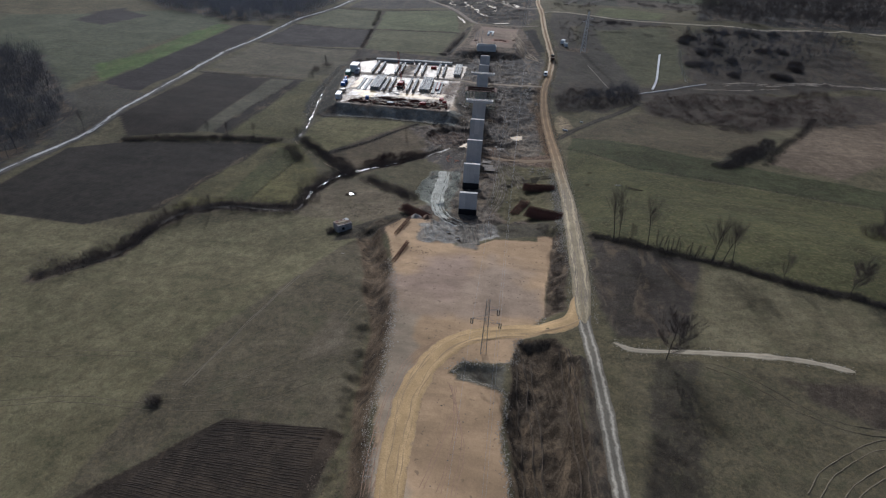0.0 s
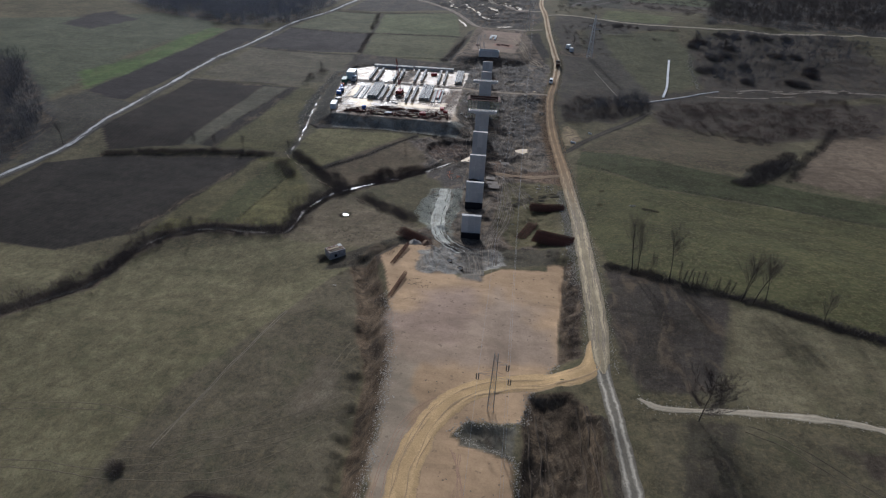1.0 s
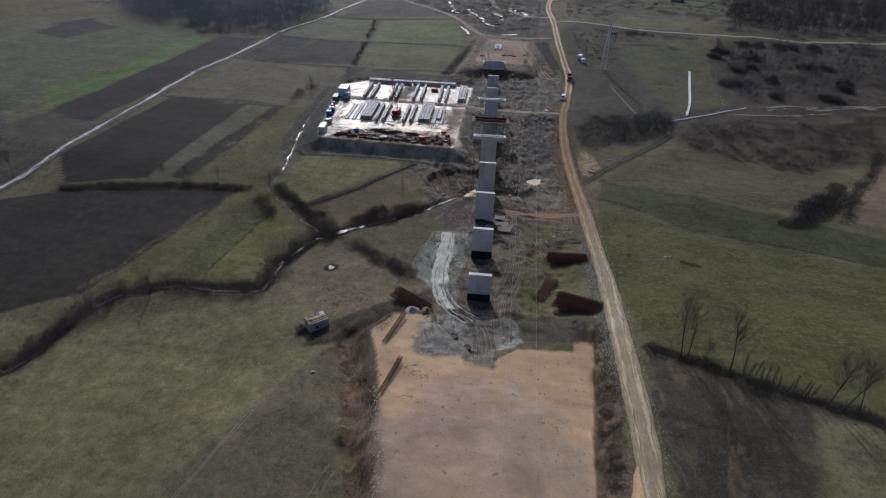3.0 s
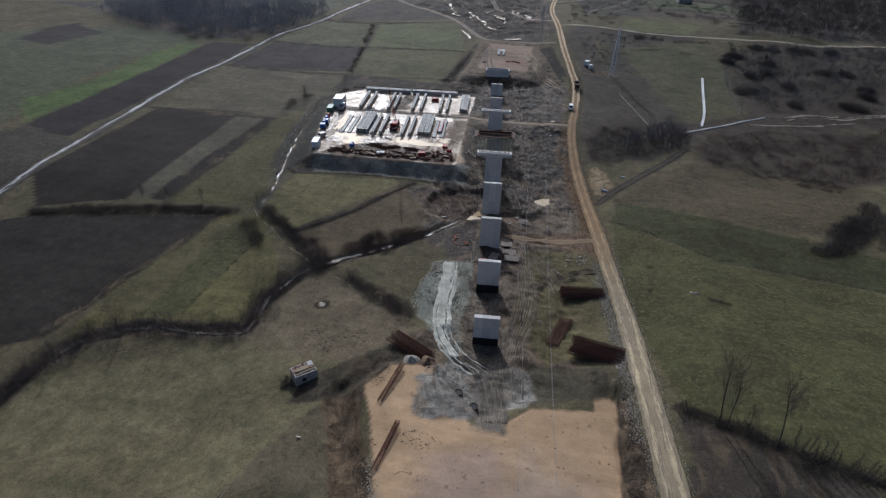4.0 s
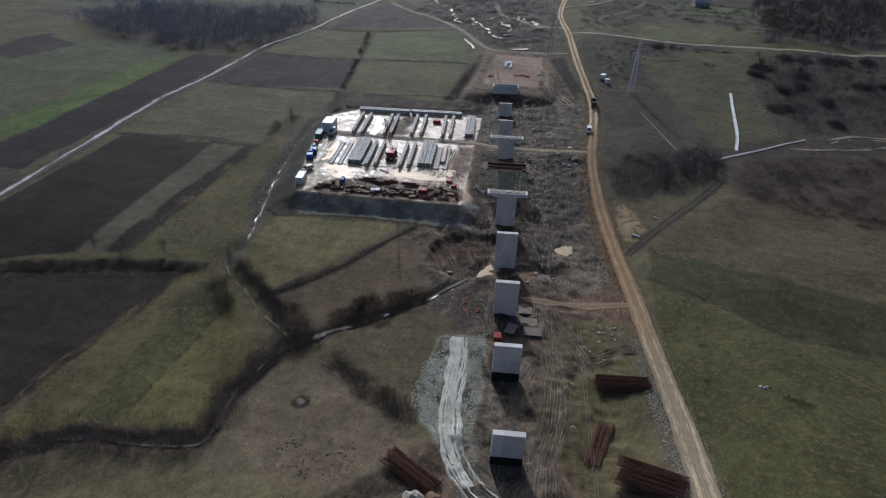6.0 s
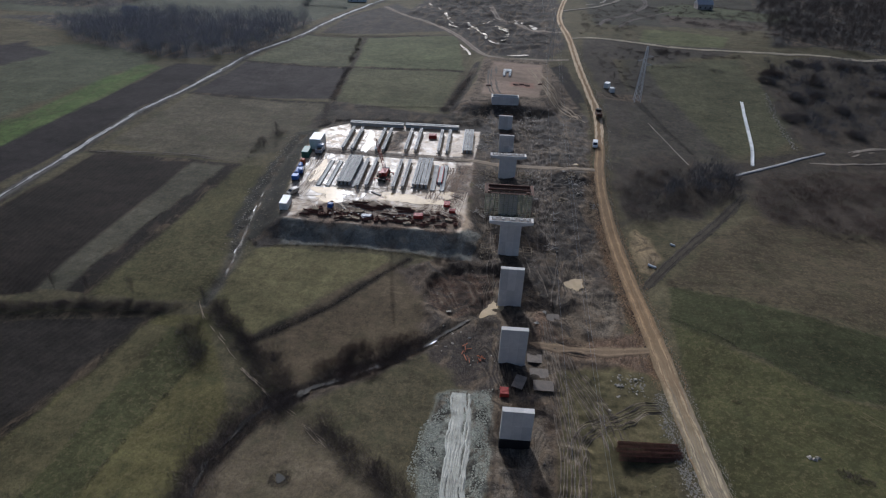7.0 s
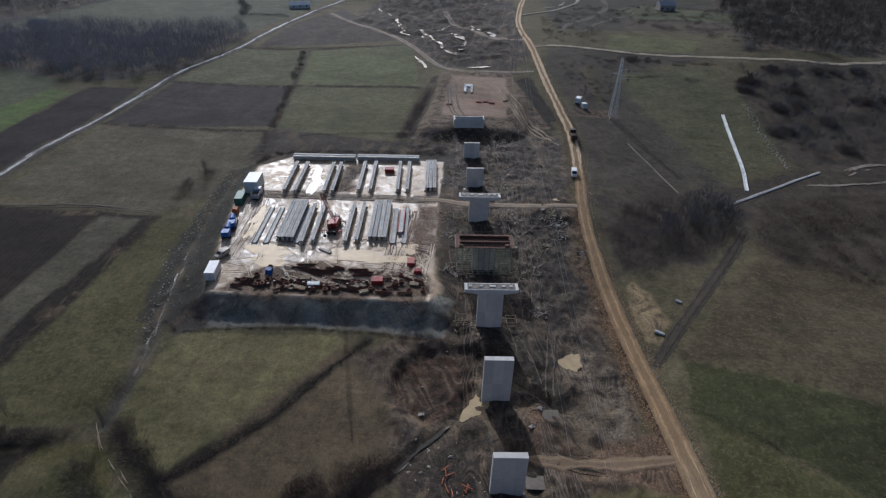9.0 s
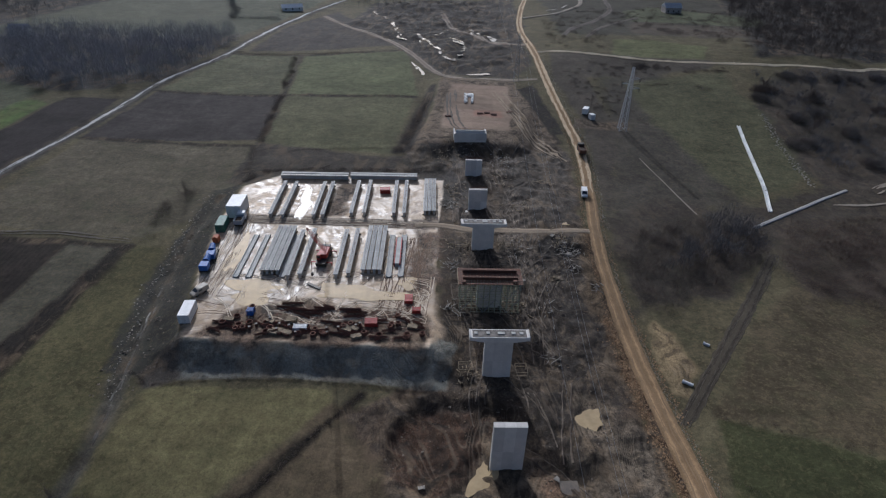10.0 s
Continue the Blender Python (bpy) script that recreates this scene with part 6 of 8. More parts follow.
def lorry(m, label, body_mat, cab_mat, length=7.2):
    v = thing("lorry", m, label, "lorry")
    half = length / 2
    bm = B()
    box(bm, -1.2, half - 2.0, 0.7, 1.2, half, 2.9, 0.12)
    cab = part("cab", bm, cab_mat, v)
    bm = B()
    box(bm, -1.05, half - 0.02, 1.7, 1.05, half + 0.02, 2.6)
    part("windscreen", bm, GLASS, cab)
    bm = B()
    box(bm, -0.5, -half, 0.6, 0.5, half - 0.3, 0.95)
    part("chassis", bm, DARK_STEEL, v)
    bm = B()
    box(bm, -1.25, -half, 1.0, 1.25, half - 2.2, 1.12, 0.02)
    for x0, y0, x1, y1 in ((-1.25, -half, -1.13, half - 2.2), (1.13, -half, 1.25, half - 2.2), (-1.13, -half, 1.13, -half + 0.12), (-1.13, half - 2.32, 1.13, half - 2.2)):
        box(bm, x0, y0, 1.12, x1, y1, 2.4, 0.02)
    part("tipper_body", bm, body_mat, v)
    bm = B()
    box(bm, -1.12, -half + 0.15, 1.12, 1.12, half - 2.35, 1.9, 0.2)
    part("load", bm, MUD, v, "load of dark soil")
    for s in (-1, 1):
        for y in (-half + 1.0, -half + 2.3, half - 1.1):
            wheel_part(v, s * 1.0, y, 0.5, 0.35)


van(pose(4.1, 362.5, level(4.1, 362.5) + 0.14, 0, 0, 176), "white delivery van parked on the haul road")
lorry(pose(7.6, 398.0, level(7.6, 398.0) + 0.2, 0, 0, 2), "dark brown tipper lorry on the haul road", FORMWORK, DARK_STEEL)
lorry(pose(-106.4, 331.0, YARD_TOP, 0, 0, 5), "small white flatbed lorry parked in the yard", GREY_SHEET, WHITE, 6.0)
van(pose(-103.6, 294.6, YARD_TOP, 0, 0, 150), "pale beige van parked on the yard", 4.6, 1.9, 1.9, worn("beige paint", (0.5, 0.44, 0.36), (0.42, 0.37, 0.3), 0.5, 1.0, bump=0.003))


def mobile_crane(x, y, tip):
    c = thing("mobile_crane", pose(x, y, YARD_TOP), "red mobile crane with its lattice boom raised", "crane")
    bm = B()
    box(bm, -1.4, -4.5, 0.9, 1.4, 4.5, 1.5, 0.08)
    part("carrier", bm, DARK_STEEL, c)
    bm = B()
    box(bm, -1.3, -1.9, 1.5, 1.3, 2.4, 2.9, 0.1)
    part("upper_works", bm, RED, c)
    bm = B()
    box(bm, -1.35, -2.9, 1.5, -0.3, -1.7, 3.2, 0.08)
    cab = part("cab", bm, RED, c)
    bm = B()
    box(bm, -1.25, -2.93, 2.2, -0.4, -2.89, 3.0)
    part("cab_window", bm, GLASS, cab)
    bm = B()
    box(bm, -1.3, 2.4, 1.6, 1.3, 3.5, 3.0, 0.08)
    part("counterweight", bm, DARK_STEEL, c)
    for s in (-1, 1):
        for yy in (-3.5, -2.0, 2.0, 3.5):
            wheel_part(c, s * 1.15, yy, 0.6, 0.45)
        for yy in (-3.0, 3.0):
            bm = B()
            box(bm, min(s * 1.3, s * 3.0), yy - 0.15, 0.9, max(s * 1.3, s * 3.0), yy + 0.15, 1.15)
            rod(bm, (s * 2.9, yy, 0.0), (s * 2.9, yy, 1.0), 0.12, n=6)
            part("outrigger", bm, RED, c)
    root, top = Vector((0.3, 0.5, 2.6)), Vector(tip) - Vector((x, y, YARD_TOP))
    d = (top - root).normalized()
    u = d.cross(Vector((0, 0, 1))).normalized()
    w = u.cross(d)
    bm = B()
    n = 26
    for k in range(n + 1):
        t = k / n
        s = 0.36 * min(1, 6 * t + 0.3, 6 * (1 - t) + 0.3)
        ring = [root + (top - root) * t + a * s * u + b * s * w for a, b in ((-1, -1), (1, -1), (1, 1), (-1, 1))]
        if k:
            for i in range(4):
                rod(bm, last[i], ring[i], 0.055, n=4)
                rod(bm, last[i], ring[(i + 1) % 4], 0.03, n=3)
        last = ring
    boom = part("boom", bm, RED, c)
    bm = B()
    rod(bm, top, top - Vector((0, 0, 12)), 0.04, n=4)
    box(bm, top.x - 0.25, top.y - 0.25, top.z - 12.8, top.x + 0.25, top.y + 0.25, top.z - 12, 0.05)
    part("hoist_rope", bm, DARK_STEEL, boom)
    bm = B()
    rod(bm, (0, 2.6, 4.2), top, 0.03, n=3)
    rod(bm, (0.5, 1.2, 2.6), (0, 2.6, 4.2), 0.1, n=5)
    part("stay_rope", bm, DARK_STEEL, boom)


mobile_crane(-75.6, 313.5, (-71.0, 288.0, 30.0))


# loose stores along the yard's front
def coil(r, h):
    c = thing("wire_coil", pose(0, 0, 0), "rusty coil of steel wire on bare soil", "steel coil", "steel stores at the yard front")
    for k in range(3):
        bm = B()
        n = 16
        for i in range(n):
            a, b = 2 * math.pi * i / n, 2 * math.pi * (i + 1) / n
            rr = r - 0.06 * (k % 2)
            rod(bm, (rr * math.cos(a), rr * math.sin(a), h * (k + 0.5) / 3), (rr * math.cos(b), rr * math.sin(b), h * (k + 0.5) / 3), h / 5.5, n=6)
        part("winding", bm, RUST, c)
    return c


def bundle(length, count):
    c = thing("bar_bundle", pose(0, 0, 0), "rust-brown bundle of reinforcing bars", "bar bundle", "steel stores at the yard front")
    for k in range(3):
        bm = B()
        box(bm, -0.08 + (k - 1) * length * 0.35, -0.5, 0, 0.08 + (k - 1) * length * 0.35, 0.5, 0.12)
        part("bearer", bm, TIMBER, c)
    rg = random.Random(count)
    for j in range(2):
        bm = B()
        for k in range(count):
            y, z, s = rg.uniform(-0.4, 0.4), 0.16 + rg.uniform(0, 0.35), rg.uniform(-0.4, 0.4)
            rod(bm, (-length / 2 + s, y, z), (length / 2 + s, y + rg.uniform(-0.1, 0.1), z), 0.05, n=4)
        part("bar_layer", bm, RUST, c)["kind"] = "stuff"
    return c


def stack(mat, label):
    c = thing("timber_stack", pose(0, 0, 0), label, "timber stack", "stores at the yard front")
    rg = random.Random(3)
    for lay in range(4):
        for k in range(5):
            bm = B()
            y = -0.6 + k * 0.26
            box(bm, -1.2 + rg.uniform(-0.1, 0.1), y, lay * 0.16, 1.2 + rg.uniform(-0.1, 0.1), y + 0.2, lay * 0.16 + 0.12)
            part("plank", bm, mat, c)
    return c


def drum():
    c = thing("steel_drum", pose(0, 0, 0), "dark rusty steel drum standing on mud", "steel drum", "stores at the yard front")
    bm = B()
    rod(bm, (0, 0, 0), (0, 0, 0.9), 0.32, n=14)
    part("barrel", bm, RUST, c)
    for z in (0.3, 0.6, 0.88):
        bm = B()
        rod(bm, (0, 0, z), (0, 0, z + 0.03), 0.34, n=14)
        part("hoop", bm, DARK_STEEL, c)
    return c


rng = random.Random(12)
kinds = [coil(0.75, 0.6), coil(0.55, 0.9), bundle(5.0, 9), bundle(3.0, 8), stack(TIMBER, "stack of weathered planks at the yard front"), drum()]
spots = [(-93.2, 283.6), (-88.0, 290.0), (-78.5, 292.6), (-69.0, 292.0), (-82.0, 285.2), (-60.0, 286.0)]
for k, (x, y) in zip(kinds, spots):
    k.matrix_basis = pose(x, y, YARD_TOP + 0.02, 0, 0, rng.uniform(-25, 25))
for i in range(92):
    u = rng.random()
    x = -93.5 + 49.5 * u + rng.uniform(-1, 1)
    y = 280.0 + 0.04 * (x + 93) + abs(rng.gauss(0, 1)) * 3.0
    if y > 293.5:
        continue
    copy_thing(kinds[rng.choice((0, 0, 1, 1, 2, 3, 3, 4, 5))], pose(x, y, YARD_TOP + 0.03 + (0.25 if y < 281 else 0), 0, 0, rng.uniform(-30, 30)))
for i in range(10):
    copy_thing(kinds[2], pose(-72 + rng.uniform(-10, 12), 290.5 + rng.uniform(-1.5, 1.5), YARD_TOP + 0.03, 0, 0, rng.uniform(-8, 14)))
for x, y, w, d, h, m, l in ((-57.4, 286.6, 3.0, 2.2, 1.3, RED, "red steel formwork crate on the yard"), (-87.6, 287.6, 1.6, 1.6, 1.6, BLUE, "blue steel tool crate on the yard"), (-74.0, 283.4, 3.2, 1.6, 0.9, WHITE, "white-washed steel form crate at the edge"), (-49.5, 297.0, 2.0, 3.0, 1.0, RED, "red steel formwork crate on the yard"), (-65.0, 357.0, 3.4, 2.6, 1.6, RED, "red steel mould crate between girders"), (-47.0, 292.5, 2.0, 1.6, 1.1, RED, "red steel formwork crate on the yard")):
    crate(x, y, w, d, h, rng.uniform(-8, 12), YARD_TOP, m, l)
b = thing("steel_plate", pose(-75.2, 300.4, YARD_TOP + 0.1, 0, 0, -28), "dark steel plate lying beside the puddle", "steel plate")
bm = B()
box(bm, -2.2, -0.45, 0, 2.2, 0.45, 0.25, 0.04)
part("plate", bm, DARK_STEEL, b)


# ---- ruined hut ----
def hut(x, y, turn):
    h = thing("ruined_hut", pose(x, y, level(x, y) - 0.1, 0, 0, turn), "small roofless masonry hut with broken roof tiles", "hut")
    w, d, top = 5.2, 3.8, 2.9
    for name, b in (("wall", (-w / 2, -d / 2, -0.5, w / 2, -d / 2 + 0.3, top)), ("wall", (-w / 2, d / 2 - 0.3, -0.5, w / 2, d / 2, top - 0.2)), ("wall", (-w / 2, -d / 2 + 0.3, -0.5, -w / 2 + 0.3, d / 2 - 0.3, top)), ("wall", (w / 2 - 0.3, -d / 2 + 0.3, -0.5, w / 2, d / 2 - 0.3, top - 0.1))):
        bm = B()
        box(bm, *b, 0.03)
        part(name, bm, BRICK, h)
    bm = B()
    box(bm, -w / 2 + 0.3, -d / 2 + 0.3, top - 0.5, w / 2 - 0.3, d / 2 - 0.3, top - 0.3)
    part("ceiling_slab", bm, BRICK, h)
    rg = random.Random(9)
    bm = B()
    box(bm, -0.4, -0.16, 0, 0.4, 0.16, 0.06)
    me = bpy.data.meshes.new("roof_tile")
    bm.to_mesh(me)
    bm.free()
    me.materials.append(ROOF_TILE)
    for i in range(90):
        u, v = rg.uniform(-w / 2 + 0.2, w / 2 - 0.2), rg.uniform(-d / 2 + 0.2, d / 2 - 0.2)
        if abs(u - 0.3) < 0.9 and abs(v) < 0.6:
            continue
        share("roof_tile", me, h, pose(u, v, top - 0.28 + 0.35 * (1 - abs(v) / d * 2) * rg.random(), rg.uniform(-25, 25), rg.uniform(-25, 25), rg.uniform(0, 180)))
    for k in range(2):
        bm = B()
        box(bm, -w / 2 + 0.2, -0.9 + k * 1.7, top - 0.1, w / 2 - 0.4, -1.2 + k * 0.85, top + 0.06, m=pose(0, 0, 0, 0, 0, rg.uniform(-8, 8)))
        part("rafter", bm, TIMBER, h)
    bm = B()
    box(bm, 1.3, 0.3, top + 0.0, 2.5, 1.7, top + 0.12, 0.02)
    part("loose_slab", bm, GIRDER, h, "pale loose concrete slab")
    bm = B()
    box(bm, -1.1, -d / 2 - 0.02, 0.9, -0.2, -d / 2 + 0.02, 1.9)
    part("window_hole", bm, GLASS, h)


hut(-58.9, 160.6, 43)


# ---- power line ----
def pylon(x, y, height, base, label, arms=(), mat=None, thick=0.07):
    z = level(x, y)
    p = thing("pylon", pose(x, y, z, 0, 0, 6), label, "pylon", "pylons of the power line")
    mat = mat or ZINC

    def half(t):
        return base / 2 * (1 - t) + 0.35 * t
    n = max(6, int(height / 2.2))
    corners = ((-1, -1), (1, -1), (1, 1), (-1, 1))
    for cx, cy in corners:
        bm = B()
        rod(bm, (cx * half(0), cy * half(0), -0.8), (cx * half(1), cy * half(1), height), thick, n=4)
        part("leg", bm, mat, p)
    for i in range(4):
        (ax, ay), (bx, by) = corners[i], corners[(i + 1) % 4]
        bm = B()
        for k in range(n):
            t0, t1 = k / n, (k + 1) / n
            a, b = half(t0), half(t1)
            rod(bm, (ax * a, ay * a, t0 * height), (bx * b, by * b, t1 * height), thick * 0.6, n=3)
            rod(bm, (bx * a, by * a, t0 * height), (ax * b, ay * b, t1 * height), thick * 0.6, n=3)
        part("bracing", bm, mat, p)
    for sx, reach, zz in arms:
        bm = B()
        for dy in (-0.35, 0.35):
            rod(bm, (0, dy, zz), (sx * reach, 0, zz + 0.2), thick * 0.7, n=4)
        rod(bm, (0, 0, zz + 1.3), (sx * reach, 0, zz + 0.25), thick * 0.6, n=4)
        arm = part("cross_arm", bm, mat, p)
        bm = B()
        for dx in (-0.22, 0.22):
            for k in range(7):
                rod(bm, (sx * reach + dx, 0, zz + 0.1 - k * 0.2), (sx * reach + dx, 0, zz - 0.02 - k * 0.2), 0.11, n=8)
            rod(bm, (sx * reach + dx, 0, zz + 0.2), (sx * reach + dx, 0, zz - 1.4), 0.04, n=4)
        rod(bm, (sx * reach - 0.25, 0, zz - 1.4), (sx * reach + 0.25, 0, zz - 1.4), 0.05, n=4)
        part("insulator", bm, DARK_STEEL, arm, "dark twin insulator string")
    return p


pylon(-4.6, 99.4, 15.1, 1.3, "slim grey lattice pylon beside the site road", ((-1, 3.2, 9.7), (1, 2.4, 12.4), (1, 3.1, 8.7)), thick=0.05)
pylon(28.2, 423.0, 27.0, 3.2, "grey lattice pylon on the far meadow", ((-1, 3.6, 20), (1, 3.6, 22), (1, 4.0, 18)), worn("weathered pale zinc", (0.62, 0.62, 0.61), (0.50, 0.50, 0.50), 0.7, 1.0, bump=0.002), 0.12)


def wire(a, b, sag, r=0.022):
    a, b = Vector(a), Vector(b)
    verts, faces, n = [], [], 40
    for i in range(n + 1):
        t = i / n
        c = a.lerp(b, t) - Vector((0, 0, 4 * sag * t * (1 - t)))
        for k in range(3):
            verts.append((c.x + r * math.cos(2.1 * k), c.y, c.z + r * math.sin(2.1 * k)))
    for i in range(n):
        for k in range(3):
            faces.append((i * 3 + k, i * 3 + (k + 1) % 3, i * 3 + 3 + (k + 1) % 3, i * 3 + 3 + k))
    tagged(new("power_line", mesh_from("power_line", verts, faces, ZINC)), "thin sagging power line over the works", "power line", "wires of the power line")


pylon(-16.0, 478.0, 24.0, 2.6, "slim grey lattice pylon above the far approach", ((-1, 4.0, 18.6), (1, 3.4, 20.4), (1, 2.6, 16.6)), thick=0.05)
z0 = level(-4.6, 99.4)
for (xa, ha), (xb, zb) in (((-7.8, 8.3), (-20.0, 27.0)), ((-2.2, 11.0), (-12.6, 28.8)), ((-1.5, 7.3), (-13.4, 25.0))):
    wire((xa, 99.4, z0 + ha), (xb, 478, zb), 14.0)
    wire((xa, 99.4, z0 + ha), (xa + 10, -160, z0 + ha + 8), 5)
    wire((xb, 478, zb), (xb - 10, 800, zb + 16), 8)


# ---- far things ----
def drain(points, label):
    c = curve(points, 3.0)
    d = thing("drain_channel", pose(0, 0, 0), label, "drain channel")
    for i, (a, b) in enumerate(zip(c, c[1:])):
        t = math.degrees(math.atan2(b[1] - a[1], b[0] - a[0]))
        x, y = (a + b) / 2
        length = math.hypot(*(b - a)) - 0.05
        if i == 0:
            bm = B()
            box(bm, -length / 2, -0.6, -0.3, length / 2, 0.6, 0.15, 0.02)
            for s in (-1, 1):
                box(bm, -length / 2, s * 0.55 - 0.1, 0.1, length / 2, s * 0.55 + 0.1, 0.5, 0.02)
            me = bpy.data.meshes.new("trough")
            bm.to_mesh(me)
            bm.free()
            me.materials.append(WHITE)
        dz = math.degrees(math.atan2(level(*b) - level(*a), math.hypot(*(b - a))))
        share("trough", me, d, pose(x, y, level(x, y) + 0.1, 0, 0, t) @ pose(0, 0, 0, 0, -dz, 0))


drain([(81.8, 434.5), (78, 410), (73.6, 382), (68.9, 363)], "white concrete drain channel down a meadow")
ribbon("road", [(58.6, 350.6), (74, 362), (89, 372), (103.2, 381)], 1.5, WEST, "pale narrow concrete lane by the scrub", "path", 0.3)
patchy([(112.8, 380), (127, 389), (143, 390), (155, 395), (185, 398), (230, 398)], 1.6, 60, 10, 0.8, LANE, "pale stony track through scrub", lift=0.16, seed=14, ways=(-1, 0, 1), loose=0.4)
patchy([(92, 369.8), (107.7, 371), (127, 377), (150, 386)], 0.6, 30, 9, 0.6, LANE, "pale stony track through scrub", lift=0.16, seed=15, loose=0.6)
ribbon("road", [(-6, 622), (4, 624), (13, 627), (21, 634), (32, 652), (41.6, 676), (46, 725)], 4.5, LANE, "pale earth track up the far hill", "path", 0.5, 4, 0.4)


ribbon("road", [(16, 560), (26, 585), (44, 612), (60, 650), (64, 700)], 5.0, DULL_TRACK, "dull earth track curving up the hill", "road", 0.2, 3.0, 0.5)
ribbon("road", [(30, 556), (42, 585), (58, 606), (76, 625)], 3.5, DULL_TRACK, "dull earth track curving up the hill", "road", 0.2, 3.0, 0.5)


def house(x, y, w, d, h, turn, wall_mat, roof_mat, label):
    z = level(x, y)
    o = thing("house", pose(x, y, z, 0, 0, turn), label, "house")
    bm = B()
    box(bm, -w / 2, -d / 2, -1.5, w / 2, d / 2, h, 0.03)
    part("wall", bm, wall_mat, o)
    bm = B()
    ridge = h + d * 0.32
    vs = [(-w / 2 - 0.5, -d / 2 - 0.5, h - 0.1), (w / 2 + 0.5, -d / 2 - 0.5, h - 0.1), (w / 2 + 0.5, d / 2 + 0.5, h - 0.1), (-w / 2 - 0.5, d / 2 + 0.5, h - 0.1), (-w / 2 - 0.5, 0, ridge), (w / 2 + 0.5, 0, ridge)]
    v = [bm.verts.new(p) for p in vs]
    for f in ((0, 1, 5, 4), (2, 3, 4, 5), (0, 4, 3), (1, 2, 5), (3, 2, 1, 0)):
        bm.faces.new([v[i] for i in f])
    part("roof", bm, roof_mat, o)
    for k in range(3):
        bm = B()
        cx = -w / 2 + (k + 0.5) * w / 3
        box(bm, cx - 0.5, -d / 2 - 0.03, 1.0, cx + 0.5, -d / 2 + 0.02, 2.2)
        part("window", bm, GLASS, o)
    return o


house(106, 652, 12, 9, 4.0, 8, BRICK, GREY_SHEET, "far house with dull walls and grey roof")
house(-190, 668, 16, 7, 2.6, 25, WHITE, WHITE, "long white greenhouse beside the lane")
house(-330, 545, 10, 8, 4.5, 15, WHITE, GREY_SHEET, "far farmhouse with pale walls")
container(14.2, 437.5, 2.4, 4.0, 2.5, -20, WHITE, "white site container by the far road", level(14.2, 437.5))
container(16.2, 431.5, 2.2, 2.6, 2.4, 15, WHITE, "small white site cabin by the far road", level(16.2, 431.5))
house_rig = thing("drilling_frame", pose(-39, 449, level(-39, 449)), "pale stacked site frames on the far approach", "site frame")
for k in range(10):
    y0, skew = -6.4 + k * 1.3, 0.5 * math.sin(k * 1.9)
    for x0, x1 in ((-2.2 + skew, -1.2 + skew), (0.9 + skew * 0.5, 1.8 + skew * 0.5), (-1.1, 0.8))[:3 if k > 6 else 2]:
        bm = B()
        box(bm, x0, y0, 0, x1, y0 + 0.8, 0.8, 0.04)
        part("frame_stack", bm, WHITE, house_rig)
for k, (x, y, t) in enumerate(((-33.6, 429.6, 4), (-30.4, 430.6, 12), (-27.4, 429.0, -6), (-47.5, 424.5, 20), (-20.5, 433, 60))):
    crate(x, y, 2.4, 1.6, 0.5, t, None, FORMWORK, "low red-brown formwork stack on the far approach")


# ---- bare trees and thickets ----
def spikes(starts, dirs, lengths, widths, rng):
    """The finest twigs: one slender triangle each."""
    n = len(starts)
    side = np.cross(dirs, rng.normal(size=(n, 3)))
    side /= np.linalg.norm(side, axis=1)[:, None] + 1e-9
    v = np.stack([starts - side * widths[:, None], starts + side * widths[:, None], starts + dirs * lengths[:, None]], 1).reshape(-1, 3)
    return v, np.arange(n * 3).reshape(-1, 3)


def fast_mesh(name, v, f, material):
    """A mesh of triangles from arrays."""
    me = bpy.data.meshes.new(name)
    me.vertices.add(len(v))
    me.vertices.foreach_set("co", v.astype(np.float32).ravel())
    me.loops.add(f.size)
    me.loops.foreach_set("vertex_index", f.astype(np.int32).ravel())
    me.polygons.add(len(f))
    me.polygons.foreach_set("loop_start", np.arange(0, f.size, 3, dtype=np.int32))
    me.update(calc_edges=True)
    me.materials.append(material)
    return me


def thicket(name, spots, material, label, category="thicket", twigs=70, width=0.03, seed=1, spread_out=0.8):
    """Bare shrubs at (x, y, radius, height), grown together."""
    rg = np.random.RandomState(seed)
    s = np.array(spots, float)
    z = land_height(s[:, 0], s[:, 1])
    idx = np.repeat(np.arange(len(s)), int(twigs * 1.7))
    n = idx.size
    r, h = s[idx, 2], s[idx, 3]
    a, k = rg.uniform(0, 6.283, n), np.sqrt(rg.uniform(0, 1, n))
    up = rg.uniform(0, 0.6, n)
    k = k * rg.uniform(0.8, 1.5, n)
    base = np.stack([s[idx, 0] + r * k * np.cos(a), s[idx, 1] + r * k * np.sin(a), z[idx] - 0.15 + up * h * np.clip(1 - 0.5 * k, 0.2, 1)], 1)
    d = np.stack([np.cos(a) * k * spread_out + rg.normal(0, 0.45, n), np.sin(a) * k * spread_out + rg.normal(0, 0.45, n), rg.uniform(0.4, 1.3, n)], 1)
    d /= np.linalg.norm(d, axis=1)[:, None]
    v, f = spikes(base, d, h * rg.uniform(0.25, 0.7, n), width * rg.uniform(0.4, 1.1, n), rg)
    return tagged(new(name, fast_mesh(name, v, f, material)), label, category, kind="stuff")


def along(points, step, r, h, jitter=1.0, seed=2, gaps=0.0):
    rg = random.Random(seed)
    out = []
    for x, y in curve(points, step):
        if rg.random() < gaps:
            continue
        k = rg.uniform(0.6, 1.35)
        out.append((x + rg.gauss(0, jitter), y + rg.gauss(0, jitter), r * k, h * k))
    return out


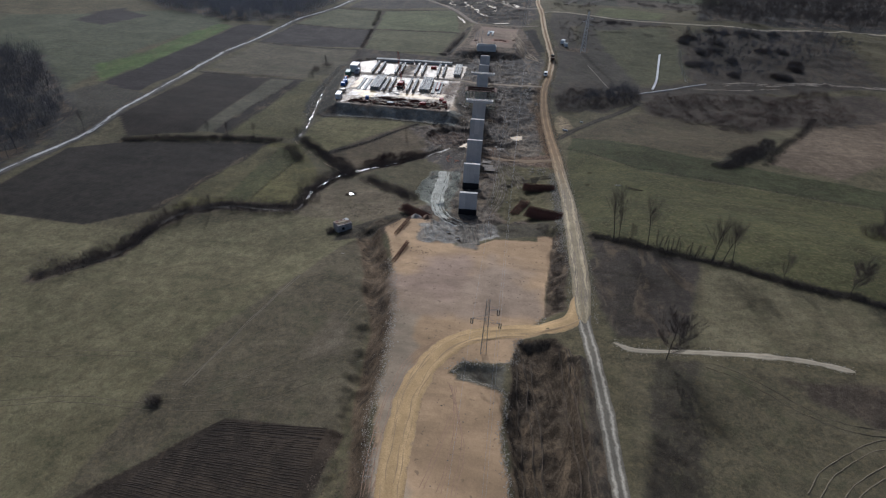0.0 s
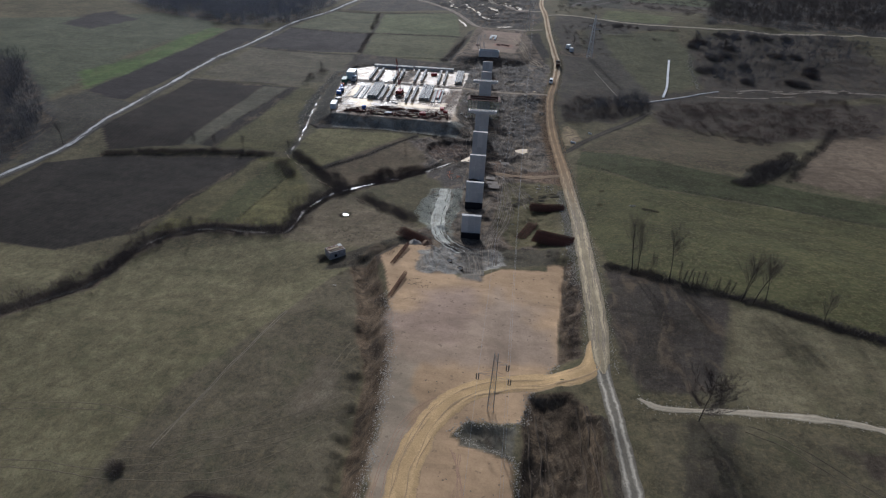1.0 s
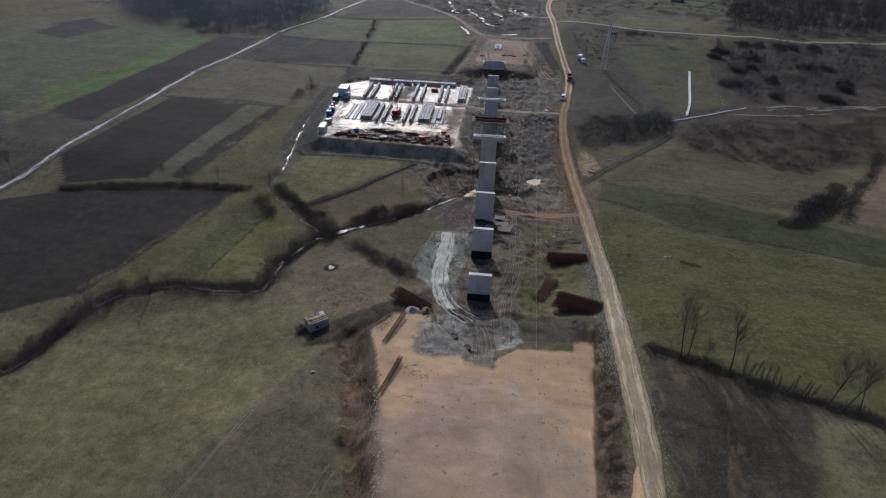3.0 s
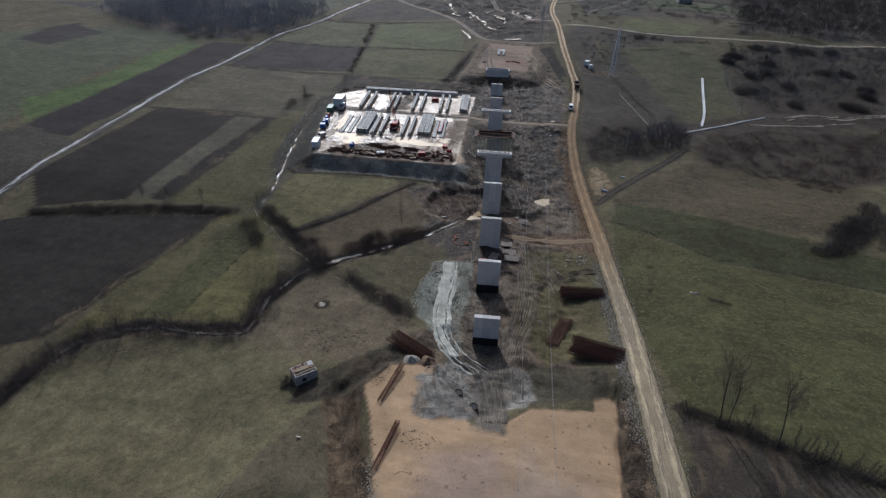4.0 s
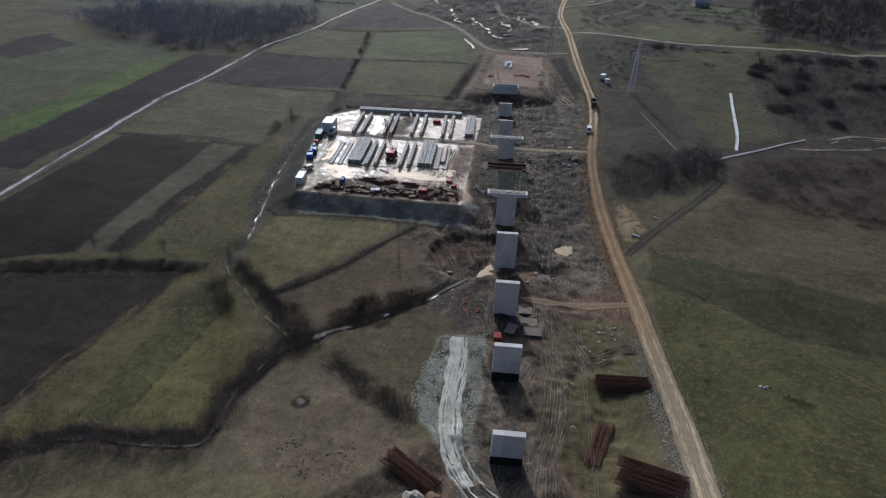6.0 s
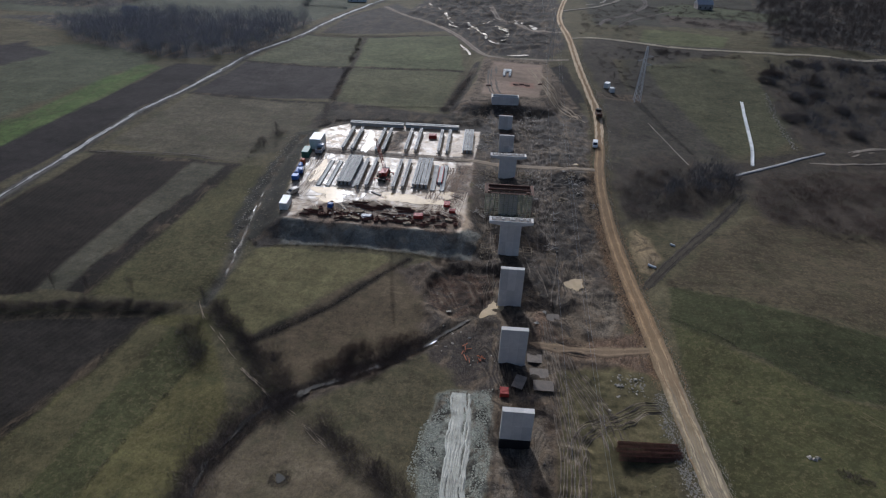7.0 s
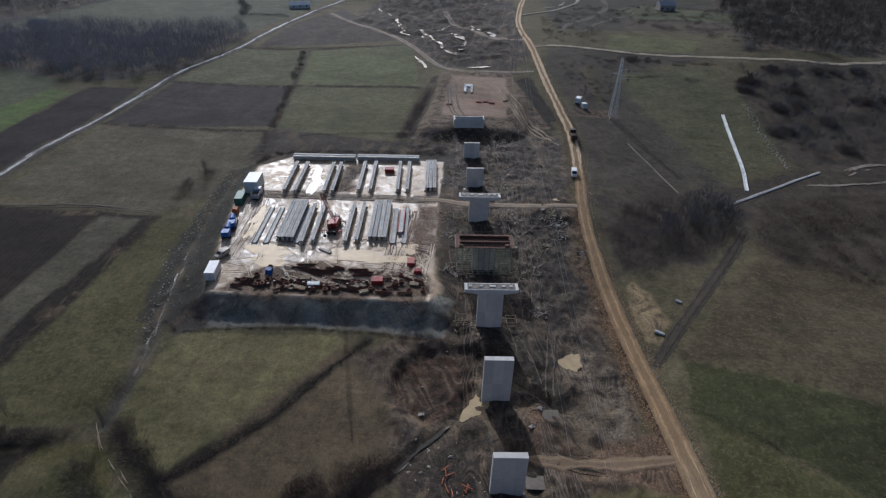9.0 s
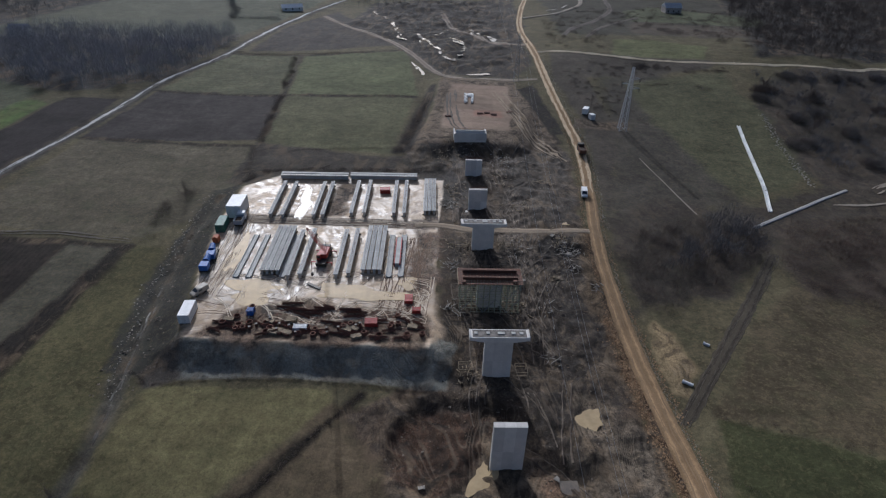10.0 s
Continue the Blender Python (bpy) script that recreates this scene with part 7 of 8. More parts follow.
def strewn(poly, count, r, h, seed=3):
    rg = np.random.RandomState(seed)
    p = np.array(poly, float)
    out = []
    while len(out) < count:
        x, y = rg.uniform(p[:, 0].min(), p[:, 0].max(), 400), rg.uniform(p[:, 1].min(), p[:, 1].max(), 400)
        ok = inside(x, y, [tuple(q) for q in poly]) + 6 * rough_noise(x, y, 18, seed) > 2
        for u, v in zip(x[ok], y[ok]):
            k = rg.uniform(0.55, 1.4)
            out.append((u, v, r * k, h * k))
    return out[:count]


hedge = "bare dark hedgerow of winter shrubs"
BRUSH = worn("dark brush", (0.150, 0.118, 0.096), (0.105, 0.085, 0.072), 0.95, 0.3, bump=0.0)
PALE_TWIG = worn("pale grey brush", (0.19, 0.165, 0.14), (0.14, 0.122, 0.105), 0.95, 0.3, bump=0.0)
lower = [(-140, 118), (-127, 136), (-126, 152), (-122, 167), (-112, 172.5), (-103, 173.5), (-90, 174), (-83, 175.5)]
bend = [(-83, 175.5), (-80.5, 183), (-82, 191), (-81, 199), (-76, 206), (-70, 209.5)]
for k, (line, gap, mat, seed) in enumerate(((lower, 0.25, BRUSH, 11), ([(x - 1.4, y + 2.6) for x, y in lower], 0.35, TWIG, 51), ([(x + 0.8, y - 2.4) for x, y in lower[3:]], 0.5, TWIG, 52), (bend, 0.1, BRUSH, 53), ([(x - 3.0, y + 0.5) for x, y in bend], 0.2, BRUSH, 54), ([(x + 2.2, y - 1.0) for x, y in bend], 0.45, TWIG, 55))):
    thicket("hedgerow", along(line, 0.8, 1.9, 3.3, 1.5, seed, gap), mat, "bare dark shrubs along the winding creek", "hedgerow", 42, seed=seed)
thicket("hedgerow", strewn([(-95, 227), (-86, 214), (-76, 203), (-64, 204), (-66, 214), (-80, 226)], 120, 1.7, 2.8, 56), BRUSH, "tangled dark brush where two hedges cross", "hedgerow", 40, seed=56)
thicket("hedgerow", strewn([(-78, 220), (-70, 210), (-56, 217), (-42, 231), (-47, 237), (-60, 230)], 170, 1.4, 2.4, 57), RED_TWIG, "russet willow scrub along the creek", "hedgerow", 45, seed=57)
thicket("hedgerow", along([(-62, 216), (-52, 224), (-43, 235)], 0.8, 1.5, 2.2, 1.2, 58), BRUSH, "dark bramble bank of the creek", "hedgerow", 60, seed=58)
thicket("scrub", strewn([(-64, 150), (-50, 140), (-42, 152), (-38, 166), (-30, 170), (-44, 173), (-58, 163)], 130, 0.8, 0.6, 43), BRUSH, "low dark weeds on the rough bank", "scrub", 36, seed=43)
thicket("scrub", strewn([(9.6, 118), (10.6, 163), (14, 172), (2, 172), (9, 164), (13, 150), (14, 119)], 130, 0.7, 0.6, 45), BRUSH, "dark weeds between the fill and the road", "scrub", 34, seed=45)
thicket("hedgerow", along([(100, 245), (112, 268), (122, 285), (131, 298), (150, 332)], 0.8, 1.5, 2.0, 0.8, 46), BARK, "dark hedge beside a brown tilled field", "hedgerow", 50, seed=46)
thicket("weeds", [(-65.3 + 1.7 * math.cos(a), 189.6 + 1.5 * math.sin(a), 0.6, 0.7) for a in np.arange(0, 6.2, 0.5)], BRUSH, "dark sedge ring round a small pond", "weeds", 60, seed=59)
thicket("hedgerow", along([(-182, 219.5), (-166, 224.8), (-140.5, 231.2), (-114, 234.8)], 0.7, 1.2, 2.2, 0.6, 6), BRUSH, hedge, "hedgerow", 95, seed=13)
thicket("hedgerow", along([(-104, 238), (-97, 232), (-90.5, 226), (-86, 222)], 0.5, 1.7, 2.6, 1.0, 7), BRUSH, hedge, "hedgerow", 80, seed=14)
thicket("hedgerow", along([(-107, 228), (-102, 222), (-97, 217)], 0.6, 1.7, 2.8, 1.2, 8), BRUSH, hedge, "hedgerow", 60, seed=15)
thicket("hedgerow", along([(-63, 204), (-57, 199.5), (-52, 196), (-46, 192), (-40, 186)], 0.45, 1.9, 2.2, 1.1, 10), BRUSH, "low brown bramble bank", "hedgerow", 80, seed=16)
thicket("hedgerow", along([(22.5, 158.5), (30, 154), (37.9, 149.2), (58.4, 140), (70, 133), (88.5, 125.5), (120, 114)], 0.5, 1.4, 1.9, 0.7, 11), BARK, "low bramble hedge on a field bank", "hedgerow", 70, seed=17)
thicket("hedgerow", along([(-120, 160), (-126, 150), (-128, 138), (-138, 122)], 1.2, 1.6, 3.0, 2.0, 12), TWIG, hedge, "hedgerow", 80, seed=18)
thicket("hedgerow", along([(-133, 322), (-136, 345), (-131, 352)], 1.6, 1.6, 3.4, 1.6, 13, 0.4) + along([(-124, 399), (-129, 430), (-134, 458)], 1.1, 1.4, 1.5, 0.8, 14, 0.25) + along([(-136, 470), (-141, 500), (-146, 526)], 1.3, 1.3, 1.8, 0.8, 15, 0.25), TWIG, hedge, "hedgerow", 70, seed=19)
thicket("hedgerow", along([(-118, 358), (-111, 371), (-90, 374), (-62, 374), (-48, 378)], 1.3, 1.2, 1.7, 1.0, 15), TWIG, hedge, "hedgerow", 60, seed=20)
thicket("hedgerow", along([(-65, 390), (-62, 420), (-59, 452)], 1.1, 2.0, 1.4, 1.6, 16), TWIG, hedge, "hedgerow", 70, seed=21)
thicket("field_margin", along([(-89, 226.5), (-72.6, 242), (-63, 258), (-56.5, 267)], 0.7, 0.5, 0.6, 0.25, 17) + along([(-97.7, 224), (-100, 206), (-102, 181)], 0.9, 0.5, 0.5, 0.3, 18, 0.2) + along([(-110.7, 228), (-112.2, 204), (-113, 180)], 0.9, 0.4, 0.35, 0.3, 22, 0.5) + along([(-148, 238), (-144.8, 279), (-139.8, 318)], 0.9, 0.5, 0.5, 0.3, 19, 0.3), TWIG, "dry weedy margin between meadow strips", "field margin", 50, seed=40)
thicket("field_margin", along([(-110, 270), (-103, 266.6), (-90, 269.2), (-75, 270.2), (-58, 270.2), (-44, 269)], 0.6, 0.6, 0.6, 0.3, 42, 0.1), BRUSH, "dark weeds along the foot of the yard bank", "field margin", 50, seed=42)
thicket("field_margin", along([(17, 252), (30, 240), (46, 227), (78, 221.5), (120, 208)], 0.9, 0.5, 0.45, 0.4, 20, 0.2) + along([(20, 267), (49, 255.5), (92, 241)], 0.9, 0.5, 0.45, 0.4, 21, 0.2), TWIG, "dry weedy margin between green fields", "field margin", 50, seed=41)
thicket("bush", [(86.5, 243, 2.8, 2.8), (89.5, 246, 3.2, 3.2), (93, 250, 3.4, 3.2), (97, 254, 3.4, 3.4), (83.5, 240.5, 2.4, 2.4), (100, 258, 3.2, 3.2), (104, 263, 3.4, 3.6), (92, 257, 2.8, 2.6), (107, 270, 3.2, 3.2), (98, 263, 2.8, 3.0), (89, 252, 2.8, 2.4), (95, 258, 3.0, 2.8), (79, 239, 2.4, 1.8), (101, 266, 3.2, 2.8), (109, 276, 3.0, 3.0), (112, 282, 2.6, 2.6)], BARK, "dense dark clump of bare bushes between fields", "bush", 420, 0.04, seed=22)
thicket("bush", [(110, 175, 3.5, 5.5), (116, 178, 3.5, 6.0), (121, 174, 3.5, 6.0), (126, 180, 3.5, 6.0), (114, 170, 3.0, 5.0)], TWIG, "dense dark clump of bare bushes", "bush", 420, 0.04, seed=23)
thicket("bush", [(-74.6, 77.2, 1.3, 2.2), (-73.6, 76.6, 1.0, 1.7)], TWIG, "lone bare bush on dry grass", "bush", 260, seed=24)
thicket("bush", [(-3.2, 92.2, 1.7, 1.7), (-5.0, 91.6, 1.3, 1.4), (-4.2, 90.2, 1.1, 1.2)], TWIG, "dark bramble clump at the pylon foot", "bush", 110, seed=25)
thicket("bush", [(-62.6, 158.8, 1.1, 2.4), (-62.0, 157.6, 0.9, 1.8)], TWIG, "dark bush beside the ruined hut", "bush", 260, seed=26)
thicket("bush", [(38.5, 203.0, 1.0, 1.1), (40.3, 202.0, 1.0, 1.2), (42, 201.2, 0.9, 1.0)], TWIG, "low dark bush on green meadow", "bush", 140, seed=27)
thicket("scrub", strewn([(62, 304), (76, 306), (92, 300), (110, 296), (110, 308), (75, 314)], 90, 1.3, 1.2, 29), TWIG, "grey-brown scrub spreading over rough ground", "scrub", 55, seed=29)
thicket("scrub", strewn(DARK_EAST, 70, 1.0, 0.8, 30), TWIG, "low dark scrub in damp rough grass", "scrub", 70, seed=30)
thicket("bush", [(24.0, 207.5, 1.1, 0.9), (25.5, 221, 0.9, 0.8)], RED_TWIG, "low russet bush on green meadow", "bush", 120, seed=28)
thicket("scrub", strewn([(8, 306), (13, 297), (28, 308), (44, 319), (60, 333), (62, 348), (48, 360), (30, 350), (9, 330)], 300, 1.8, 3.0, 31), BRUSH, "tangled bare grey scrub beside the road", "scrub", 34, seed=31)
thicket("scrub", strewn([(60, 335), (67, 352), (79, 361), (121, 368), (175, 384), (175, 330), (110, 303), (89, 308), (75, 309), (62, 310)], 560, 2.0, 2.8, 32), RED_TWIG, "russet bare scrub on rough ground", "scrub", 48, seed=32)
thicket("scrub", strewn([(95, 384), (110, 372), (230, 400), (230, 510), (130, 505), (100, 470)], 420, 1.8, 2.8, 33), RED_TWIG, "russet bare scrub on hillocks", "scrub", 24, seed=33)
thicket("scrub", strewn([(3, 530), (40, 530), (52, 575), (100, 570), (125, 520), (180, 520), (180, 660), (30, 660), (2, 600)], 300, 1.9, 3.0, 34), TWIG, "grey bare scrub on the far slope", "scrub", 60, seed=34)
thicket("scrub", strewn([(14, 440), (26, 430), (60, 500), (30, 505), (8, 490)], 60, 1.1, 1.5, 35) + strewn([(40, 500), (100, 498), (100, 508), (40, 510)], 60, 1.1, 1.6, 36), TWIG, "patchy low scrub on the far meadow edge", "scrub", 60, seed=35)
thicket("scrub", strewn([(-100, 560), (-84, 545), (-45, 500), (-12, 500), (-12, 540), (-40, 600), (-20, 720), (-120, 720)], 260, 1.4, 1.8, 37), TWIG, "dark scrub round the far cutting", "scrub", 50, seed=36)
thicket("scrub", strewn([(-60, 340), (-44, 300), (-38, 262), (-42, 262), (-56, 268), (-40, 285)], 60, 1.0, 0.9, 38), TWIG, "withered weeds in churned soil", "scrub", 50, seed=37)

thicket("hedgerow", along([(27, 502), (45, 500), (59, 503), (80, 497)], 2.2, 1.7, 1.8, 1.0, 60, 0.25), BRUSH, "ragged dark shrubs below the far road", "hedgerow", 90, seed=60)
thicket("hedgerow", along([(44, 476), (54, 478), (66, 481)], 2.4, 1.0, 0.9, 0.5, 61, 0.2) + [(36.6, 444.7, 1.4, 1.2), (38.4, 435.2, 1.5, 1.2), (41, 432, 1.2, 1.0), (78.7, 474.5, 2.6, 3.0), (76, 477, 2.0, 2.4)], BRUSH, "small dark shrubs on the far meadow", "hedgerow", 90, seed=61)
thicket("hedgerow", along([(69, 622), (92, 624), (116, 624), (158, 615)], 2.6, 1.6, 2.0, 1.2, 62, 0.3) + along([(92, 668), (130, 656), (170, 642)], 2.6, 1.6, 2.2, 1.2, 63, 0.3) + along([(60, 590), (90, 588), (130, 580)], 2.4, 1.8, 2.2, 2.0, 64, 0.3), BRUSH, "hedges between terraced fields on the hill", "hedgerow", 60, seed=62)
thicket("hedgerow", along([(-222, 624), (-230, 650), (-253, 699)], 2.0, 2.2, 4.0, 1.5, 65) + along([(-222, 624), (-206, 628), (-190, 632)], 2.0, 1.8, 3.0, 1.2, 66), GREY_BARK, "bare windbreak round the greenhouse plot", "hedgerow", 60, seed=65)
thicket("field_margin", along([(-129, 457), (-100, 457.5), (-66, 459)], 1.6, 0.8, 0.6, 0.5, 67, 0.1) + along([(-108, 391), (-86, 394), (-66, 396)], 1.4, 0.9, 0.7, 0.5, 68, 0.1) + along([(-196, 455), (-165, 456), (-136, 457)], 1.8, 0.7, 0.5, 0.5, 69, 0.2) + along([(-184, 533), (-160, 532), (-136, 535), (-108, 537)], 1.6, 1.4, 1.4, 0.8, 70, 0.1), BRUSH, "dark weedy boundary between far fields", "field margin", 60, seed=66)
lumps = random.Random(67)
for k in range(22):
    x, y = lumps.uniform(100, 175), lumps.uniform(402, 500)
    if y > 420 + 1.1 * (x - 96) + 60:
        continue
    thicket("bush", [(x + lumps.gauss(0, 1.6), y + lumps.gauss(0, 1.4), lumps.uniform(2.0, 3.4), lumps.uniform(2.6, 4.6)) for i in range(4)], PALE_TWIG if k % 4 else TWIG, "rounded bare bush on the scrub hillocks", "bush", 330, 0.04, seed=70 + k)


def woods(name, poly, count, height, label, seed, twigs=110, bark=None):
    """Many bare trees: a slim trunk under a rounded haze of twigs each."""
    rg = np.random.RandomState(seed)
    s = np.array(strewn(poly, count, 1.0, height, seed))
    z = land_height(s[:, 0], s[:, 1])
    h = s[:, 3]
    root = np.stack([s[:, 0], s[:, 1], z - 0.3], 1)
    lean = np.stack([rg.normal(0, 0.06, count), rg.normal(0, 0.06, count), np.ones(count)], 1)
    sets = [spikes(root, lean, h, np.full(count, 0.10), rg)]
    idx = np.repeat(np.arange(count), twigs)
    n = idx.size
    q = rg.normal(size=(n, 3))
    q *= (rg.uniform(0.1, 1, n) ** 0.5 / np.linalg.norm(q, axis=1))[:, None]
    wide = rg.uniform(0.28, 0.46, count)[idx] * h[idx]
    start = root[idx] + lean[idx] * (h[idx] * 0.6)[:, None] + q * np.stack([wide, wide, h[idx] * 0.30], 1)
    d = q * np.array([0.7, 0.7, 0.3]) + rg.normal(0, 0.3, (n, 3)) + np.array([0, 0, 0.8])
    d /= np.linalg.norm(d, axis=1)[:, None]
    sets.append(spikes(start, d, h[idx] * rg.uniform(0.1, 0.24, n), rg.uniform(0.03, 0.06, n), rg))
    v = np.vstack([k[0] for k in sets])
    f = np.arange(len(v)).reshape(-1, 3)
    tagged(new(name, fast_mesh(name, v, f, bark or GREY_BARK)), label, "woods", kind="stuff")


# The first wood's bark is paled: distance haze put into its colour.
woods("far_woods", [(-360, 500), (-320, 468), (-281, 456), (-246, 446), (-223, 455), (-203, 471), (-197, 500), (-190, 560), (-194, 574), (-262, 553), (-303, 561), (-345, 545)], 1150, 9.5, "dark bare winter wood beside the lane", 41, 90, worn("haze-paled bark", (0.32, 0.315, 0.32), (0.25, 0.247, 0.255), 0.95, 0.3, bump=0.0))
woods("far_woods", [(-226, 246), (-213, 205), (-212, 150), (-300, 140), (-430, 250), (-430, 350), (-310, 322)], 1400, 10, "dark bare wood at the valley edge", 42, 105)
woods("far_woods", [(122, 528), (190, 523), (340, 530), (340, 740), (165, 740), (140, 620)], 1500, 8, "dark bare wood on the eastern hill", 43, 125, BARK)
woods("far_woods", [(-460, 556), (-364, 570), (-360, 604), (-345, 690), (-350, 760), (-520, 760)], 420, 9, "dark bare wood beyond the meadows", 44, 110)
woods("far_woods", [(-160, 690), (-90, 680), (0, 735), (100, 720), (140, 860), (-220, 880)], 600, 9, "far bare wood closing the valley", 45, 110)
woods("far_woods", [(106, 500), (101, 446), (104, 406), (110, 396), (130, 400), (230, 470), (230, 508), (174, 503)], 320, 4.2, "scattered bare trees on hillocks", 46, 100)
woods("far_woods", [(38, 322), (56, 332), (63, 350), (50, 360), (36, 342), (20, 318)], 70, 6.0, "thin bare saplings beside the road", 47, 90)


def bare_tree(height, seed, label, trunks=1, rise=0.9, wide=0.28, twigs=2200, stem=0.22, fine=0.0042):
    """A tapering trunk, thin limbs that rise from its upper part, branches on the limbs, and a haze of fine twigs along them."""
    rg = random.Random(seed)
    t = thing("bare_tree", pose(0, 0, 0), label, "tree", "bare winter trees")
    bm = B()
    runs = []

    def bough(p, d, length, r, segs, depth):
        for s in range(segs):
            sway = 0.04 if depth == 0 else 0.09
            d = (d + Vector((rg.gauss(0, sway), rg.gauss(0, sway), 0.14 if depth else 0.06))).normalized()
            q = p + d * length / segs
            r2 = max(0.005, r * (1 - 0.8 / segs))
            rod(bm, p, q, r, r2, 6 if depth == 0 else 4 if depth == 1 else 3)
            share_up = (s + 1) / segs
            if depth == 0 and share_up > stem:
                for k in range(3):
                    a = rg.uniform(0, 6.283)
                    out = Vector((math.cos(a), math.sin(a), rise * rg.uniform(0.7, 1.4))).normalized()
                    bough(q, out, height * wide * (1.35 - 0.8 * share_up) * rg.uniform(0.7, 1.25), max(0.015, r2 * 0.24), 4, 1)
            elif depth == 1:
                for k in range(2):
                    a = rg.uniform(0, 6.283)
                    out = (d * 0.9 + Vector((math.cos(a), math.sin(a), 0.4)) * 0.8).normalized()
                    bough(q, out, length * rg.uniform(0.3, 0.6), r2 * 0.55, 2, 2)
            if depth:
                runs.append((p.copy(), q.copy(), d.copy()))
            p, r = q, r2
    for k in range(trunks):
        a = rg.uniform(0, 6.283)
        bough(Vector((1.5 * k, 0.4 * k * math.sin(a), -0.4)), Vector((rg.gauss(0, 0.07), rg.gauss(0, 0.07), 1)).normalized(), height * (0.9 if k == 0 else 0.78), 0.0105 * height * (1 if k == 0 else 0.8), 9, 0)
    part("trunk", bm, BARK, t)
    gen = np.random.RandomState(seed)
    p0, p1, dr = (np.array([run[i] for run in runs]) for i in range(3))
    idx = gen.randint(0, len(p0), twigs)
    start = p0[idx] + (p1 - p0)[idx] * gen.uniform(0, 1, (twigs, 1))
    d = dr[idx] * 0.6 + gen.normal(0, 0.5, (twigs, 3)) + np.array([0, 0, 0.45])
    d /= np.linalg.norm(d, axis=1)[:, None]
    v, f = spikes(start, d, height * gen.uniform(0.05, 0.15, twigs), np.full(twigs, fine), gen)
    crown = new("crown", fast_mesh("crown", v, f, TWIG))
    crown.parent = t
    return t


TALL = bare_tree(16.5, 51, "tall slim bare tree on the hedge bank", 2, 1.3, 0.42, 5600, 0.42)
SLIM = bare_tree(14.0, 52, "slim leaning bare tree on the hedge bank", 1, 1.3, 0.38, 2800, 0.5)
BROAD = bare_tree(12.0, 64, "spreading bare tree beside the farm path", 1, 0.7, 0.46, 8000, fine=0.011)
SMALL = bare_tree(6.0, 54, "small bare tree in rough grass", 1, 1.2, 0.4, 1500)
SAPLING = bare_tree(6.5, 58, "straight bare sapling on the hedge bank", 1, 2.4, 0.2, 500, 0.3)
TALL.matrix_basis = pose(28.2, 154.2, level(28.2, 154.2))
SLIM.matrix_basis = pose(37.0, 149.6, level(37.0, 149.6), 0, 3, 30)
BROAD.matrix_basis = pose(35.4, 101.4, level(35.4, 101.4))
SMALL.matrix_basis = pose(33.0, 153.0, level(33.0, 153.0))
for src, x, y, rz, s in ((TALL, 52.6, 141.6, 70, 0.8), (SLIM, 55.0, 140.6, 200, 0.9), (SMALL, 68.8, 135.1, 20, 1.25), (BROAD, 82.4, 130.2, 60, 0.72), (SLIM, 57.4, 140.4, 20, 0.85)):
    copy_thing(src, pose(x, y, level(x, y), 0, 0, rz) @ Matrix.Diagonal((s, s, s, 1)))
SAPLING.matrix_basis = pose(39.2, 148.6, level(39.2, 148.6))
row = random.Random(12)
for k in range(11):
    x = 40.2 + 1.05 * k + row.uniform(-0.3, 0.3)
    y = 148.9 - 0.46 * (x - 38.5) + row.uniform(-0.4, 0.4)
    grown = row.uniform(0.6, 1.0)
    copy_thing(SAPLING, pose(x, y, level(x, y), row.uniform(-4, 4), row.uniform(-4, 4), row.uniform(0, 360)) @ Matrix.Diagonal((grown, grown, grown, 1)))
for src, x, y, rz, s in ((SMALL, -106.4, 237.0, 0, 1.0), (SLIM, -204, 222, 30, 0.7), (SMALL, -150, 235.5, 40, 0.9), (SMALL, -141, 237, 140, 0.8), (SMALL, -128, 238, 70, 0.9), (SMALL, -122, 157, 10, 1.0), (SMALL, -112, 168, 200, 1.1), (BROAD, 118, 182, 0, 0.8), (TALL, 112, 178, 90, 0.7), (SMALL, -132, 348, 0, 1.1), (BROAD, 104, 470, 0, 0.6), (BROAD, 120, 455, 120, 0.7), (BROAD, 113, 432, 60, 0.6), (SMALL, 18, 445, 0, 0.9)):
    copy_thing(src, pose(x, y, level(x, y), 0, 0, rz) @ Matrix.Diagonal((s, s, s, 1)))


# ---- stones, ruts and tussocks ----
MUD_STONE = worn("mud-stained stone", (0.17, 0.14, 0.11), (0.10, 0.08, 0.06), 0.9, 0.8, bump=0.03)


def stones(name, spots, material, label, seed):
    """Broken stones: squashed, skewed blocks."""
    rg = np.random.RandomState(seed)
    s = np.array(spots, float)
    n = len(s)
    z = land_height(s[:, 0], s[:, 1])
    unit = np.array([(1, 0, 0), (0, 1, 0), (-1, 0, 0), (0, -1, 0), (0, 0, 1), (0, 0, -1)], float)
    tri = np.array([(0, 1, 4), (1, 2, 4), (2, 3, 4), (3, 0, 4), (1, 0, 5), (2, 1, 5), (3, 2, 5), (0, 3, 5)])
    v = unit[None] * rg.uniform(0.6, 1.4, (n, 6, 1)) + rg.normal(0, 0.22, (n, 6, 3))
    v[:, :, 2] *= 0.45
    a = rg.uniform(0, 6.28, n)
    c, sn = np.cos(a)[:, None], np.sin(a)[:, None]
    x, y = v[:, :, 0] * c - v[:, :, 1] * sn, v[:, :, 0] * sn + v[:, :, 1] * c
    r = s[:, 2][:, None]
    out = np.stack([x * r + s[:, 0][:, None], y * r + s[:, 1][:, None], v[:, :, 2] * r + z[:, None] + r * 0.2], 2).reshape(-1, 3)
    f = (tri[None] + (np.arange(n) * 6)[:, None, None]).reshape(-1, 3)
    tagged(new(name, mesh_from(name, out.tolist(), f.tolist(), material)), label, "stones", kind="stuff")


